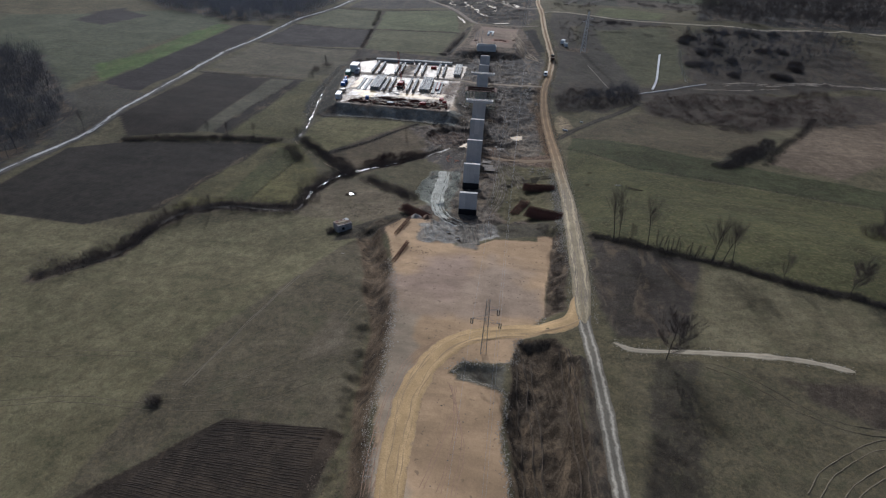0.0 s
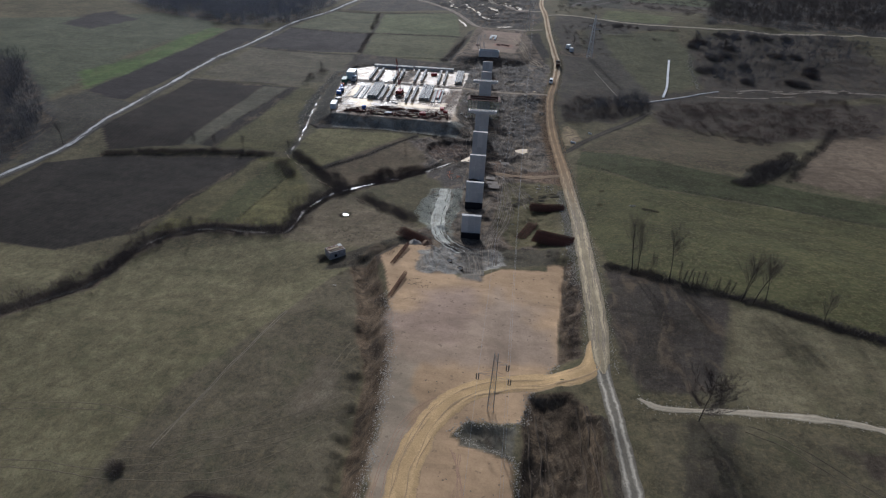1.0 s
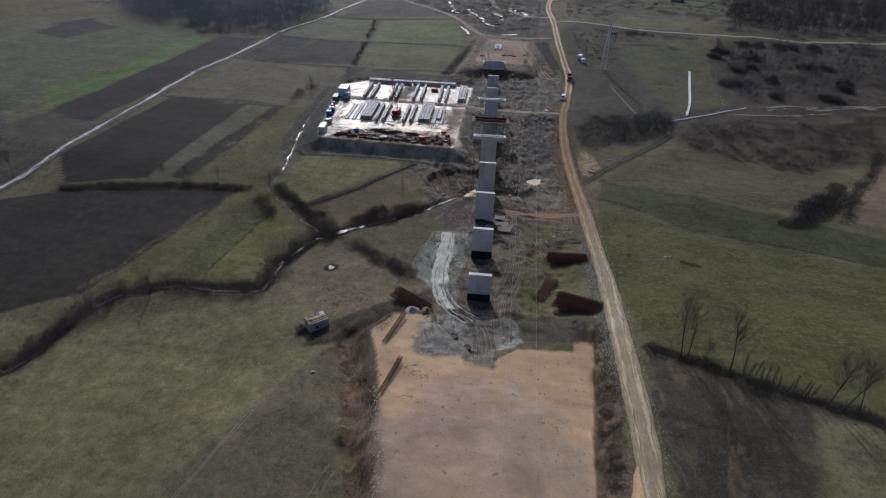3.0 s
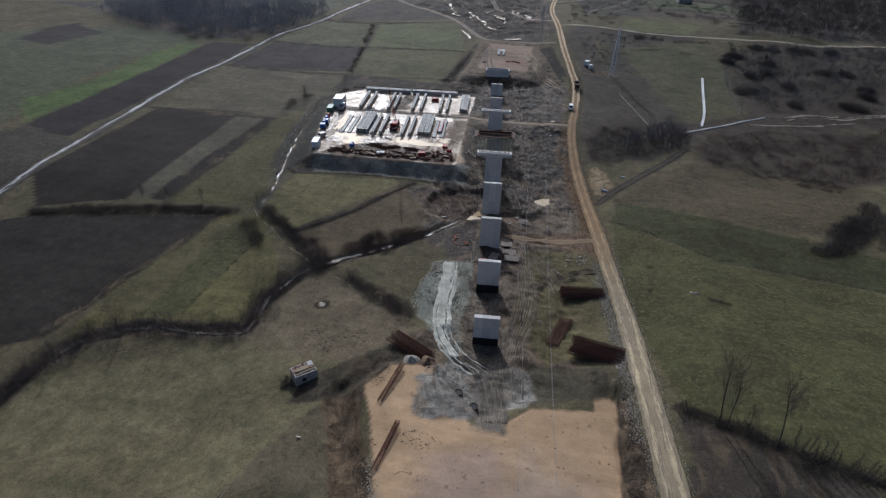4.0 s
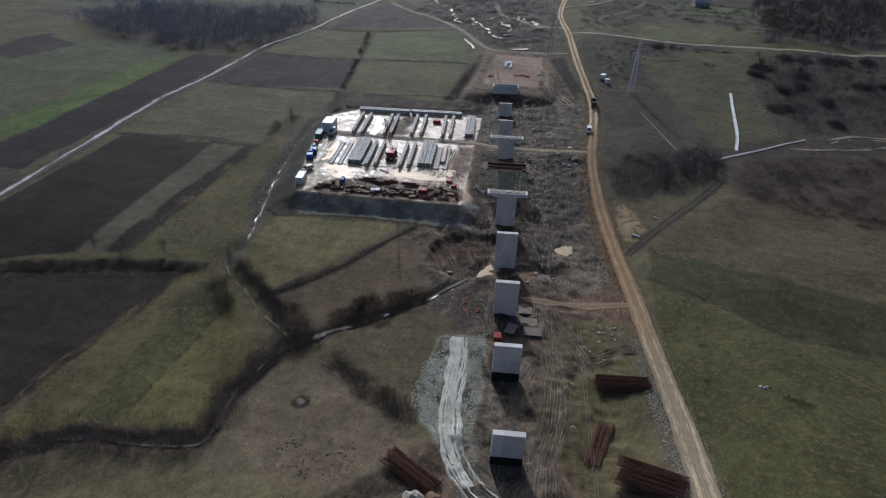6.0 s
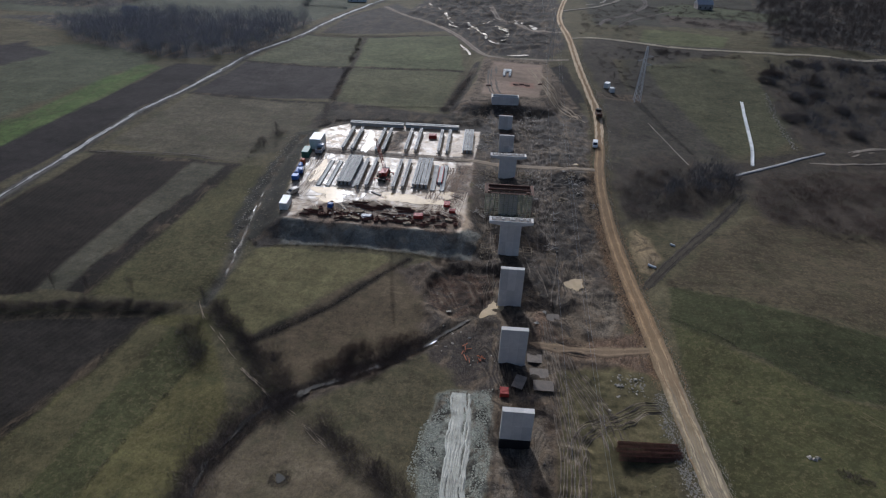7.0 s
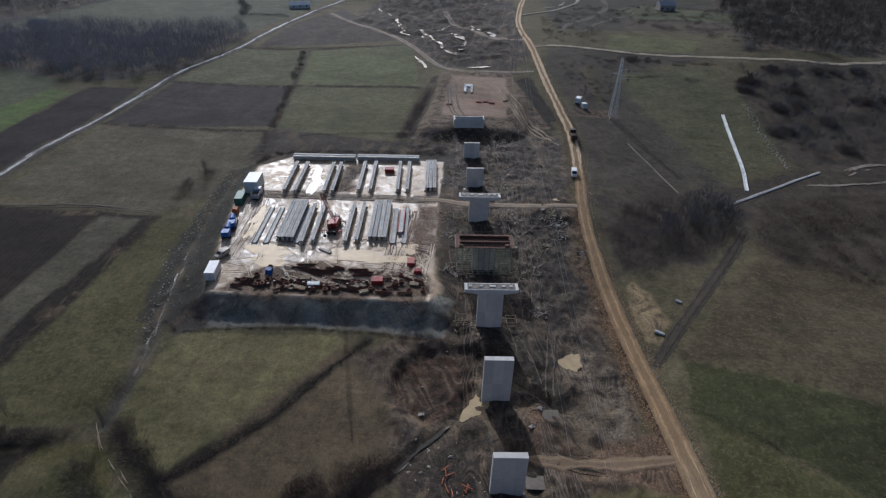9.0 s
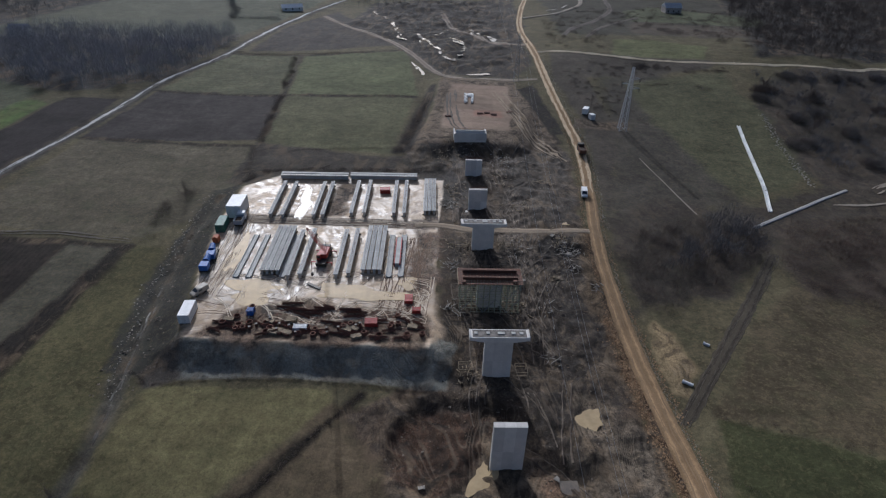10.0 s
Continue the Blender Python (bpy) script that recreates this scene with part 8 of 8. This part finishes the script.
rg = random.Random(77)


def verge(line, off, width, per, a, b, size):
    out = []
    c = curve(line, 1.0 / per)
    t = np.gradient(c, axis=0)
    for (x, y), (u, v) in zip(c, t):
        if a < y < b:
            k = math.hypot(u, v)
            o = off + rg.gauss(0, width)
            out.append((x + v / k * o, y - u / k * o, size * rg.uniform(0.4, 1.3)))
    return out


stones("road_stones", verge(ROAD_HAUL, 2.8, 0.35, 8, 40, 340, 0.11) + verge(ROAD_HAUL, -2.9, 0.4, 9, 40, 150, 0.11) + verge(ROAD_HAUL, -3.5, 0.8, 34, 150, 224, 0.14) + verge(ROAD_HAUL, -4.0, 0.9, 6, 158, 216, 0.24) + verge(ROAD_HAUL, 3.2, 0.8, 3, 340, 520, 0.22), worn("grey rip-rap", (0.31, 0.285, 0.24), (0.19, 0.174, 0.147), 0.95, 0.8, bump=0.03), "broken pale stones along the haul road verges", 61)
pad = strewn([(-42, 206), (-41, 219), (-25.5, 221), (-23.5, 198), (-24.5, 184), (-33.8, 179.5), (-40.5, 187)], 5200, 1, 1, 62)
px, py = np.array(pad)[:, 0], np.array(pad)[:, 1]
rim = inside(px, py, [(-37.5, 206), (-36.6, 214.5), (-29, 216.5), (-27.8, 198), (-28.4, 186), (-32.5, 185), (-36, 189)])
stones("pad_stones", [(u, v, 0.13 * rg.uniform(0.4, 1.6)) for (u, v), k in zip(zip(px, py), rim) if k < 0.9], GREEN_STONE, "pale crushed rock along the gravel pad's rim", 62)
edge = PLATFORM[1:6]
stones("fill_stones", verge(edge, -0.8, 0.8, 18, 30, 170, 0.14) + verge([(-10.8, 91.2), (-9, 95.5), (1.6, 97), (2.9, 105.5), (8.8, 117)], 0.2, 0.6, 14, 80, 120, 0.15) + verge([(7, 45), (3.9, 62), (1.2, 76), (0.8, 87), (-10.8, 91.2)], 0.3, 0.5, 12, 40, 95, 0.14), STONE, "loose stones along the edge of the fill", 63)
stones("slope_stones", [(x, y, 0.3 * rg.uniform(0.4, 1.4)) for x, y, _, _ in strewn([(-117, 262), (-103, 262), (-107, 300), (-116, 356), (-124, 356), (-122, 300)], 190, 1, 1, 64)], MUD_STONE, "rubble on the yard's western slope", 64)
stones("slope_rubble", verge([(-111, 262), (-114, 276), (-118, 292), (-122, 320), (-125, 352)], 0, 1.4, 3, 200, 400, 0.24), STONE, "pale rubble tipped along the foot of the yard", 85)
stones("field_stones", verge([(97.5, 448), (94, 420), (92, 383)], 0, 0.8, 3, 300, 500, 0.4) + [(34.2, 206.3, 0.6), (34.9, 206.0, 0.5), (35.6, 206.5, 0.5), (-5.9, 191.2, 0.55), (-15.5, 250.5, 0.6), (1.5, 222, 0.5), (-1.0, 217, 0.45)], STONE, "pale field stones in rows and clusters", 65)
stones("spoil_boulders", [(x, y, 0.3 * rg.uniform(0.4, 1.5)) for x, y, _, _ in strewn([(-3, 228), (4, 221), (10, 219), (11, 231), (3, 233)], 60, 1, 1, 83) + strewn([(-44, 232), (-38, 224), (-26, 222), (-26, 236), (-40, 244)], 24, 1, 1, 84)], STONE, "pale boulders tipped on the spoil", 83)
stones("works_stones", [(x, y, 0.2 * rg.uniform(0.4, 1.8)) for x, y, _, _ in strewn(WORKS, 300, 1, 1, 66)], MUD_STONE, "stones scattered over the churned works", 66)
stones("yard_rubble", [(x, y, 0.22 * rg.uniform(0.4, 1.5)) for x, y, _, _ in strewn([(-97, 280), (-42, 282), (-43, 296), (-60, 293), (-92, 292)], 500, 1, 1, 67)], FORMWORK, "brown rubble and scrap on the yard front", 67)
stones("meadow_tussocks", [(x, y, 0.22 * rg.uniform(0.4, 1.3)) for x, y, _, _ in strewn([(26, 170), (70, 160), (60, 200), (30, 195)], 120, 1, 1, 68) + strewn([(-74, 170), (-48, 168), (-45, 182), (-66, 186)], 100, 1, 1, 69)], worn("dark tussock", (0.045, 0.045, 0.025), (0.06, 0.05, 0.03), 0.95, 1.0, bump=0.0), "dark tussocks and molehills in the meadow", 68)


stones("clods", [(x, y, 0.15 * rg.uniform(0.3, 1.4)) for x, y, _, _ in strewn([(-20, 40), (-15, 40), (-20.8, 61), (-24.5, 74), (-27, 100), (-31, 120), (-38, 140), (-46, 159), (-56, 160), (-38, 118), (-32, 90), (-36, 60)], 1500, 1, 1, 70) + strewn(EAST_PIT, 700, 1, 1, 71) + strewn([(9.5, 117), (10.5, 163), (13.5, 165), (15, 150), (14.5, 118)], 500, 1, 1, 72) + strewn([(-62, 150), (-44, 156), (-38, 167), (-30, 168), (-34, 178), (-52, 168)], 500, 1, 1, 73)], worn("dark soil clods", (0.135, 0.10, 0.068), (0.095, 0.072, 0.05), 0.95, 0.6, bump=0.03), "dark clods of dug soil on the banks", 70)
stones("mud_clods", [(x, y, 0.2 * rg.uniform(0.3, 1.4)) for x, y, _, _ in strewn(WORKS, 900, 1, 1, 74)], worn("damp clods", (0.10, 0.07, 0.046), (0.065, 0.046, 0.032), 0.8, 0.4, bump=0.03), "wet clods over the churned works", 71)


def ruts(name, lines, material, label, width=0.34, height=0.16, seed=1, wander=0.45):
    """Squeezed-up ridges between wheel marks."""
    verts, faces = [], []
    for j, line in enumerate(lines):
        c = curve(line, 0.6)
        t = np.gradient(c, axis=0)
        t /= np.hypot(*t.T)[:, None] + 1e-9
        side = np.stack([t[:, 1], -t[:, 0]], 1)
        c = c + side * (wander * rough_noise(c[:, 0] + j * 7.0, c[:, 1], 7.0, seed))[:, None]
        z = land_height(c[:, 0], c[:, 1])
        hh = height * (1 + 1.2 * rough_noise(c[:, 0] + j * 9, c[:, 1], 2.0, seed + 3))
        k0 = len(verts)
        for i in range(len(c)):
            w = side[i] * width * 0.5
            verts += [(c[i, 0] - w[0], c[i, 1] - w[1], z[i] - 0.05), (c[i, 0], c[i, 1], z[i] + max(0.03, hh[i])), (c[i, 0] + w[0], c[i, 1] + w[1], z[i] - 0.05)]
        for i in range(len(c) - 1):
            for s in (0, 1):
                faces.append((k0 + i * 3 + s, k0 + i * 3 + s + 1, k0 + i * 3 + s + 4, k0 + i * 3 + s + 3))
    tagged(new(name, mesh_from(name, verts, faces, material)), label, "wheel ruts", kind="stuff")


def shifted(line, d):
    c = np.array(line, float)
    t = np.gradient(c, axis=0)
    t /= np.hypot(*t.T)[:, None]
    return [(x + v * d, y - u * d) for (x, y), (u, v) in zip(c, t)]


pad_line = [(-33, 217), (-32, 205), (-31.5, 192), (-29.5, 181), (-24.5, 173), (-18.5, 168), (-15.5, 160), (-14.2, 151)]
ruts("wheel_ruts", [shifted(pad_line[rg.choice((0, 0, 1)):rg.choice((3, 4, 5, 5, 6))], rg.uniform(-2.3, 2.7)) for k in range(22)], worn("white rock flour", (0.60, 0.59, 0.51), (0.34, 0.33, 0.275), 0.9, 0.35, bump=0.05), "pale wheel ruts pressed into the gravel pad", 0.7, 0.16, 3, 1.0)
ruts("wheel_ruts", [shifted(pad_line[rg.choice((3, 4)):], d + rg.gauss(0, 0.06)) for d in np.arange(-2.7, 2.6, 0.4)], worn("grey churned mud", (0.15, 0.132, 0.105), (0.075, 0.064, 0.05), 0.8, 0.6, spec=0.25, bump=0.04), "grey wheel ruts fanning onto the fill", 0.4, 0.14, 4)
east_line = [(-14.5, 240), (-12.6, 226), (-10.5, 214), (-9.2, 203), (-9.6, 192), (-11.6, 182), (-12, 171), (-11, 160)]
near_lines = [shifted(east_line[rg.choice((0, 0, 1, 2)):rg.choice((6, 7, 8, 8))], d + rg.gauss(0, 0.08)) for d in np.arange(-2.6, 3.0, 0.36)]
fan = [(-12.5, 233), (-10, 226), (-6.5, 219), (-3.5, 212), (-2, 206)]
sweep = [(-9.5, 201), (-7.5, 208), (-3.5, 212.5), (2, 215), (6, 218.5), (10, 219)]
near_lines += [shifted(fan[rg.choice((0, 0, 1)):rg.choice((4, 5))], d + rg.gauss(0, 0.08)) for d in np.arange(-4.6, 1.0, 0.5)]
near_lines += [shifted(sweep[rg.choice((0, 0, 1)):], d + rg.gauss(0, 0.08)) for d in np.arange(-2.0, 2.0, 0.42)]
near_lines += [shifted([(-15, 246), (-14, 240), (-11, 237), (-4, 236)], d) for d in np.arange(-1.8, 1.6, 0.42)]
ruts("wheel_ruts", near_lines[::2], worn("drying mud", (0.125, 0.094, 0.064), (0.06, 0.045, 0.031), 0.75, 0.5, spec=0.3, bump=0.04), "muddy wheel ruts along the piers", 0.36, 0.08, 5, 0.7)
ruts("wheel_ruts", near_lines[1::2], worn("pale squeezed mud", (0.21, 0.17, 0.125), (0.11, 0.088, 0.064), 0.8, 0.5, spec=0.25, bump=0.04), "pale squeezed mud between wheel ruts", 0.32, 0.09, 15, 0.7)
mess = []
for i in range(90):
    cy = rg.uniform(244, 392)
    cx = axis_x(cy) + (rg.uniform(5, 15) if i % 3 else rg.uniform(-8, -4.5))
    if cx > -5 - 0.012 * (cy - 200) or (cx < -27 and cy < 232) or cx < -41:
        continue
    a, bend = rg.gauss(1.65, 0.25), rg.gauss(0, 0.1)
    line = [(cx, cy)]
    x, y = cx, cy
    for k in range(rg.randint(5, 9)):
        a += bend
        x, y = x + 2.8 * math.cos(a), y + 2.8 * math.sin(a)
        line.append((x, y))
    mess += [line, shifted(line, 1.9)]
mess = [line for line in mess if max(x + 0.02 * (y - 200) for x, y in line) < 3.0 and min(x for x, y in line) > -42]
ruts("wheel_ruts", mess[::2], worn("half-dried mud", (0.085, 0.062, 0.042), (0.055, 0.041, 0.029), 0.75, 0.5, spec=0.25, bump=0.05), "criss-cross muddy wheel ruts in the works", 0.7, 0.12, 6)
ruts("wheel_ruts", mess[1::2], worn("pale dried mud", (0.17, 0.135, 0.10), (0.10, 0.078, 0.056), 0.8, 0.4, spec=0.25, bump=0.05), "dried pale mud ridges in the works", 0.46, 0.12, 16)
yard_lines = []
for i in range(100):
    x, y = rg.uniform(-105, -46), rg.uniform(287, 309)
    a, bend = rg.gauss(0, 0.7), rg.gauss(0, 0.16)
    line = [(x, y)]
    for k in range(rg.randint(4, 8)):
        a += bend
        x, y = min(-44.5, max(-106, x + 2.0 * math.cos(a))), min(308, max(286, y + 2.0 * math.sin(a)))
        line.append((x, y))
    if len({(round(u, 1), round(v, 1)) for u, v in line}) == len(line):
        yard_lines += [line, shifted(line, 0.6)]
east_lines = []
for i in range(30):
    x = rg.uniform(-106, -99)
    yard_lines.append([(x, 294), (x - 0.8 + rg.gauss(0, 0.8), 308), (x - 2.0 + rg.uniform(-1, 1), 320), (x - 3.5, 331)])
    x = rg.uniform(-57, -46)
    east_lines.append([(x, 292), (x + rg.gauss(0, 1.2), 302), (x + rg.gauss(0, 1.2), 314), (min(-46, x + rg.gauss(0.5, 1.5)), 328)])
    y = rg.uniform(332, 337)
    yard_lines.append([(-104, y - 1), (-88, y - 0.4), (-70, y + 0.6), (-50, y + 1.0)])
rg.shuffle(yard_lines)
third = len(yard_lines) // 3
ruts("wheel_ruts", yard_lines[:third], worn("wet tan mud", (0.44, 0.345, 0.23), (0.32, 0.245, 0.16), 0.55, 0.7, spec=0.3, bump=0.03), "wet tan wheel ruts across the casting yard", 0.5, 0.045, 7)
ruts("wheel_ruts", yard_lines[third:2 * third], worn("cream slurry", (0.62, 0.53, 0.40), (0.48, 0.39, 0.28), 0.7, 0.7, spec=0.2, bump=0.03), "cream slurry ridges across the casting yard", 0.5, 0.05, 17)
ruts("wheel_ruts", yard_lines[2 * third:] + east_lines, worn("brown yard mud", (0.18, 0.115, 0.07), (0.11, 0.07, 0.045), 0.8, 0.7, spec=0.2, bump=0.03), "brown muddy wheel ruts across the casting yard", 0.42, 0.045, 27)
field_lines = [shifted([(53, 69.5), (56.7, 74.3), (63, 79.4), (70, 82.6), (84, 85)], d) for d in (0, 1.7, 4.6, 6.3)] + [shifted([(44, 101), (49.4, 98), (53.8, 93.9), (60, 88.3), (67, 85.4), (76, 85)], d) for d in (0, 1.7)]
grass_lines = [shifted([(-123, 89), (-92.5, 92.6), (-79, 91)], d) for d in (0, 1.7)] + [shifted([(-112, 74), (-94, 77), (-75, 76.7), (-54, 79), (-44, 85), (-35, 93)], d) for d in (0, 1.7)] + [shifted([(-79, 83), (-62, 87), (-47, 93), (-36, 101)], d) for d in (0, 1.6, 4.4, 6.0)] + [shifted([(-70, 78), (-56, 90), (-44, 104), (-40, 118)], d) for d in (0, 1.7)]
ruts("wheel_ruts", grass_lines, worn("pressed dry sward", (0.16, 0.132, 0.086), (0.09, 0.074, 0.046), 0.95, 0.6, bump=0.02), "faint tractor marks in dry grass", 0.45, 0.035, 13)
ruts("wheel_ruts", field_lines, worn("worn sward", (0.15, 0.12, 0.08), (0.10, 0.085, 0.055), 0.95, 1.0, bump=0.02), "curving tractor marks in dry grass", 0.4, 0.09, 8)
fill_lines = [shifted([(-8 + 0.3 * d, 60), (-7.2, 70), (-8 - 0.7 * d, 79), (-10 - 1.4 * d, 87)], d) for d in (-2.6, -1.9, -0.3, 0.4, 1.8, 2.3)] + [shifted([(-20, 58), (-21.2, 72), (-21.4, 84), (-19, 95), (-12, 103)], d) for d in (-1.2, -0.6, 0.4, 1.0)]
ruts("wheel_ruts", fill_lines, worn("pressed fill", (0.34, 0.22, 0.145), (0.27, 0.175, 0.115), 0.95, 1.0, bump=0.02), "faint wheel marks on the orange fill", 0.3, 0.035, 9)
furrows = []
for k in range(52):
    a = 0.6 * k
    furrows.append([(-56 - 0.55 * a, 73.6 - 0.78 * a), (-46 - 0.4 * a, 74.0 - 0.86 * a), (-33.5 - 0.02 * a, 74.6 - 1.0 * a)])
ruts("furrows", furrows, worn("turned dark soil", (0.050, 0.038, 0.027), (0.028, 0.021, 0.015), 0.95, 0.8, bump=0.05), "turned ridges of dark ploughed soil", 0.38, 0.06, 21, 0.3)
ruts("furrows", [shifted([(-61.6, 130), (-66, 106), (-70.2, 82.5)], d) for d in (0.0, 0.5)], worn("pale field edge", (0.17, 0.14, 0.095), (0.12, 0.10, 0.068), 0.95, 0.8, bump=0.03), "pale ridge between two dry fields", 0.5, 0.08, 22, 0.4)
pit_lines = [shifted([(4.5, 101), (6.0, 90), (7.5, 78), (9.5, 62), (12, 46)], d + rg.gauss(0, 0.2)) for d in (-1.5, 0.0, 2.4)] + [shifted([(13.5, 103), (15.2, 90), (16.8, 76), (18.4, 60), (20, 46)], d + rg.gauss(0, 0.1)) for d in (-1.6, -0.3, 1.2)]
ruts("wheel_ruts", pit_lines, worn("brown dug soil", (0.105, 0.078, 0.05), (0.05, 0.037, 0.025), 0.95, 0.5, bump=0.04), "brown ridges along the dug strip", 0.5, 0.2, 24, 0.8)
stones("path_stones", verge(PATH_EAST, 0, 0.75, 26, 95, 110, 0.1), STONE, "loose pale stones along the farm path", 75)
stones("fill_spots", [(x, y, 0.13 * rg.uniform(0.4, 1.6)) for x, y, _, _ in strewn(PLATFORM, 170, 1, 1, 76) + strewn([(-34, 140), (-24, 138), (-22, 146), (-33, 148)], 70, 1, 1, 79)], MUD_STONE, "dark stones and clods strewn on the fill", 76)


clods = [(x, y, 0.3 * rg.uniform(0.3, 1.0) ** 2) for x, y, _, _ in strewn([(-46, 240), (-28, 236), (-10, 244), (4, 244), (2, 290), (0, 333), (-38, 333), (-40, 270), (-50, 258)], 2600, 1, 1, 91)]
clods = [(x, y, r) for x, y, r in clods if value_noise(np.array([x]), np.array([y]), 7.0, 92)[0] > 0.5]
stones("spoil_clods", clods[::3], worn("dark wet clods", (0.045, 0.033, 0.023), (0.022, 0.017, 0.013), 0.8, 0.8, bump=0.04), "dark wet clods thrown up round the piers", 93)
stones("spoil_clods", clods[1::2], worn("dry tan clods", (0.17, 0.128, 0.084), (0.10, 0.075, 0.05), 0.95, 0.8, bump=0.04), "dry tan clods thrown up round the piers", 94)


def litter(x, y, reach, count, material, label, seed):
    """A tangle of broken boards, bars and scraps."""
    rg = random.Random(seed)
    bm = B()
    for i in range(count):
        u, v = rg.gauss(0, reach), rg.gauss(0, reach * 1.3)
        w = rg.uniform(0.2, 1.0) ** 2 * 2.4
        box(bm, -w / 2, -0.07, 0, w / 2, 0.07, rg.uniform(0.05, 0.2), m=pose(x + u, y + v, level(x + u, y + v) + rg.uniform(0.02, 0.35), rg.uniform(-14, 14), rg.uniform(-14, 14), rg.uniform(0, 180)))
    me = bpy.data.meshes.new("debris")
    bm.to_mesh(me)
    bm.free()
    me.materials.append(material)
    tagged(new("debris", me), label, "debris", kind="stuff")


for k, (x, y, reach, count) in enumerate(((-34.5, 230.6, 0.8, 9), (-30.2, 228.4, 0.5, 5))):
    litter(x, y, reach, count, ORANGE, "torn strips of orange netting on spoil", 80 + k)
for i, (x, y, reach, count) in enumerate(((-5.2, 326.5, 1.3, 46), (-7.2, 331.8, 1.2, 26), (-4.2, 318.5, 0.9, 14), (-9.9, 313.2, 0.9, 12), (1.2, 310.3, 0.7, 8), (-42, 362, 1.6, 26), (-41.5, 350, 1.2, 18), (-45.5, 388, 2.2, 40), (-38.5, 392, 1.6, 20), (-24.5, 372, 1.8, 24), (-23, 388, 2.0, 26), (-20, 352, 1.6, 18), (-39.5, 315, 1.0, 14), (-41.5, 326, 0.9, 12), (-38, 297, 1.0, 14), (-20.5, 301, 1.0, 14), (-21, 325, 1.2, 18), (-35, 324, 1.2, 14), (-14, 300, 1.2, 10), (-33.5, 276, 1.0, 10), (-13.5, 283, 1.0, 10), (-9, 372, 1.4, 16))):
    litter(x, y, reach * 1.35, count * 2, DIRTY_SHEET if i % 2 == 0 else TIMBER, "scattered broken boards and scraps on mud" if i % 2 else "scattered dirty white scraps on mud", 90 + i)

ruts("wheel_ruts", [shifted(TRACK_EAST[rg.choice((0, 0, 1)):], d + rg.gauss(0, 0.1)) for d in (-1.7, -1.3, -0.9, -0.5, 0.4, 0.8, 1.2, 1.6)], worn("dark squeezed soil", (0.11, 0.092, 0.068), (0.04, 0.032, 0.024), 0.85, 0.5, bump=0.04), "dark muddy ruts of the field track", 0.34, 0.1, 11, 0.8)
spill = worn("spilled orange earth", (0.30, 0.19, 0.10), (0.19, 0.125, 0.07), 0.95, 0.5, bump=0.05)
stones("spilled_clods", verge(ROAD_HAUL, -3.1, 0.5, 9, 225, 420, 0.16) + verge(ROAD_HAUL, 3.0, 0.45, 7, 225, 420, 0.15) + verge(ROAD_HAUL, -3.8, 1.0, 8, 232, 300, 0.2) + verge(ROAD_HAUL, 3.4, 0.7, 5, 262, 300, 0.2), spill, "orange clods spilled along the haul road", 77)
ruts("wheel_ruts", [shifted([(49.9, 221), (63.9, 207.5), (76.2, 201.3), (91.8, 194.2), (120, 183)], d) for d in (0, 1.7)], worn("pale trodden sward", (0.15, 0.125, 0.06), (0.10, 0.088, 0.04), 0.95, 0.5, bump=0.02), "faint tractor track across the green meadow", 0.5, 0.04, 12)
stones("verge_clods", [(x, y, 0.17 * rg.uniform(0.4, 1.6)) for x, y, _, _ in strewn(VERGE, 500, 1, 1, 78)], worn("wet brown clods", (0.10, 0.07, 0.044), (0.05, 0.036, 0.025), 0.85, 0.5, bump=0.03), "brown clods between the fill and the road", 79)
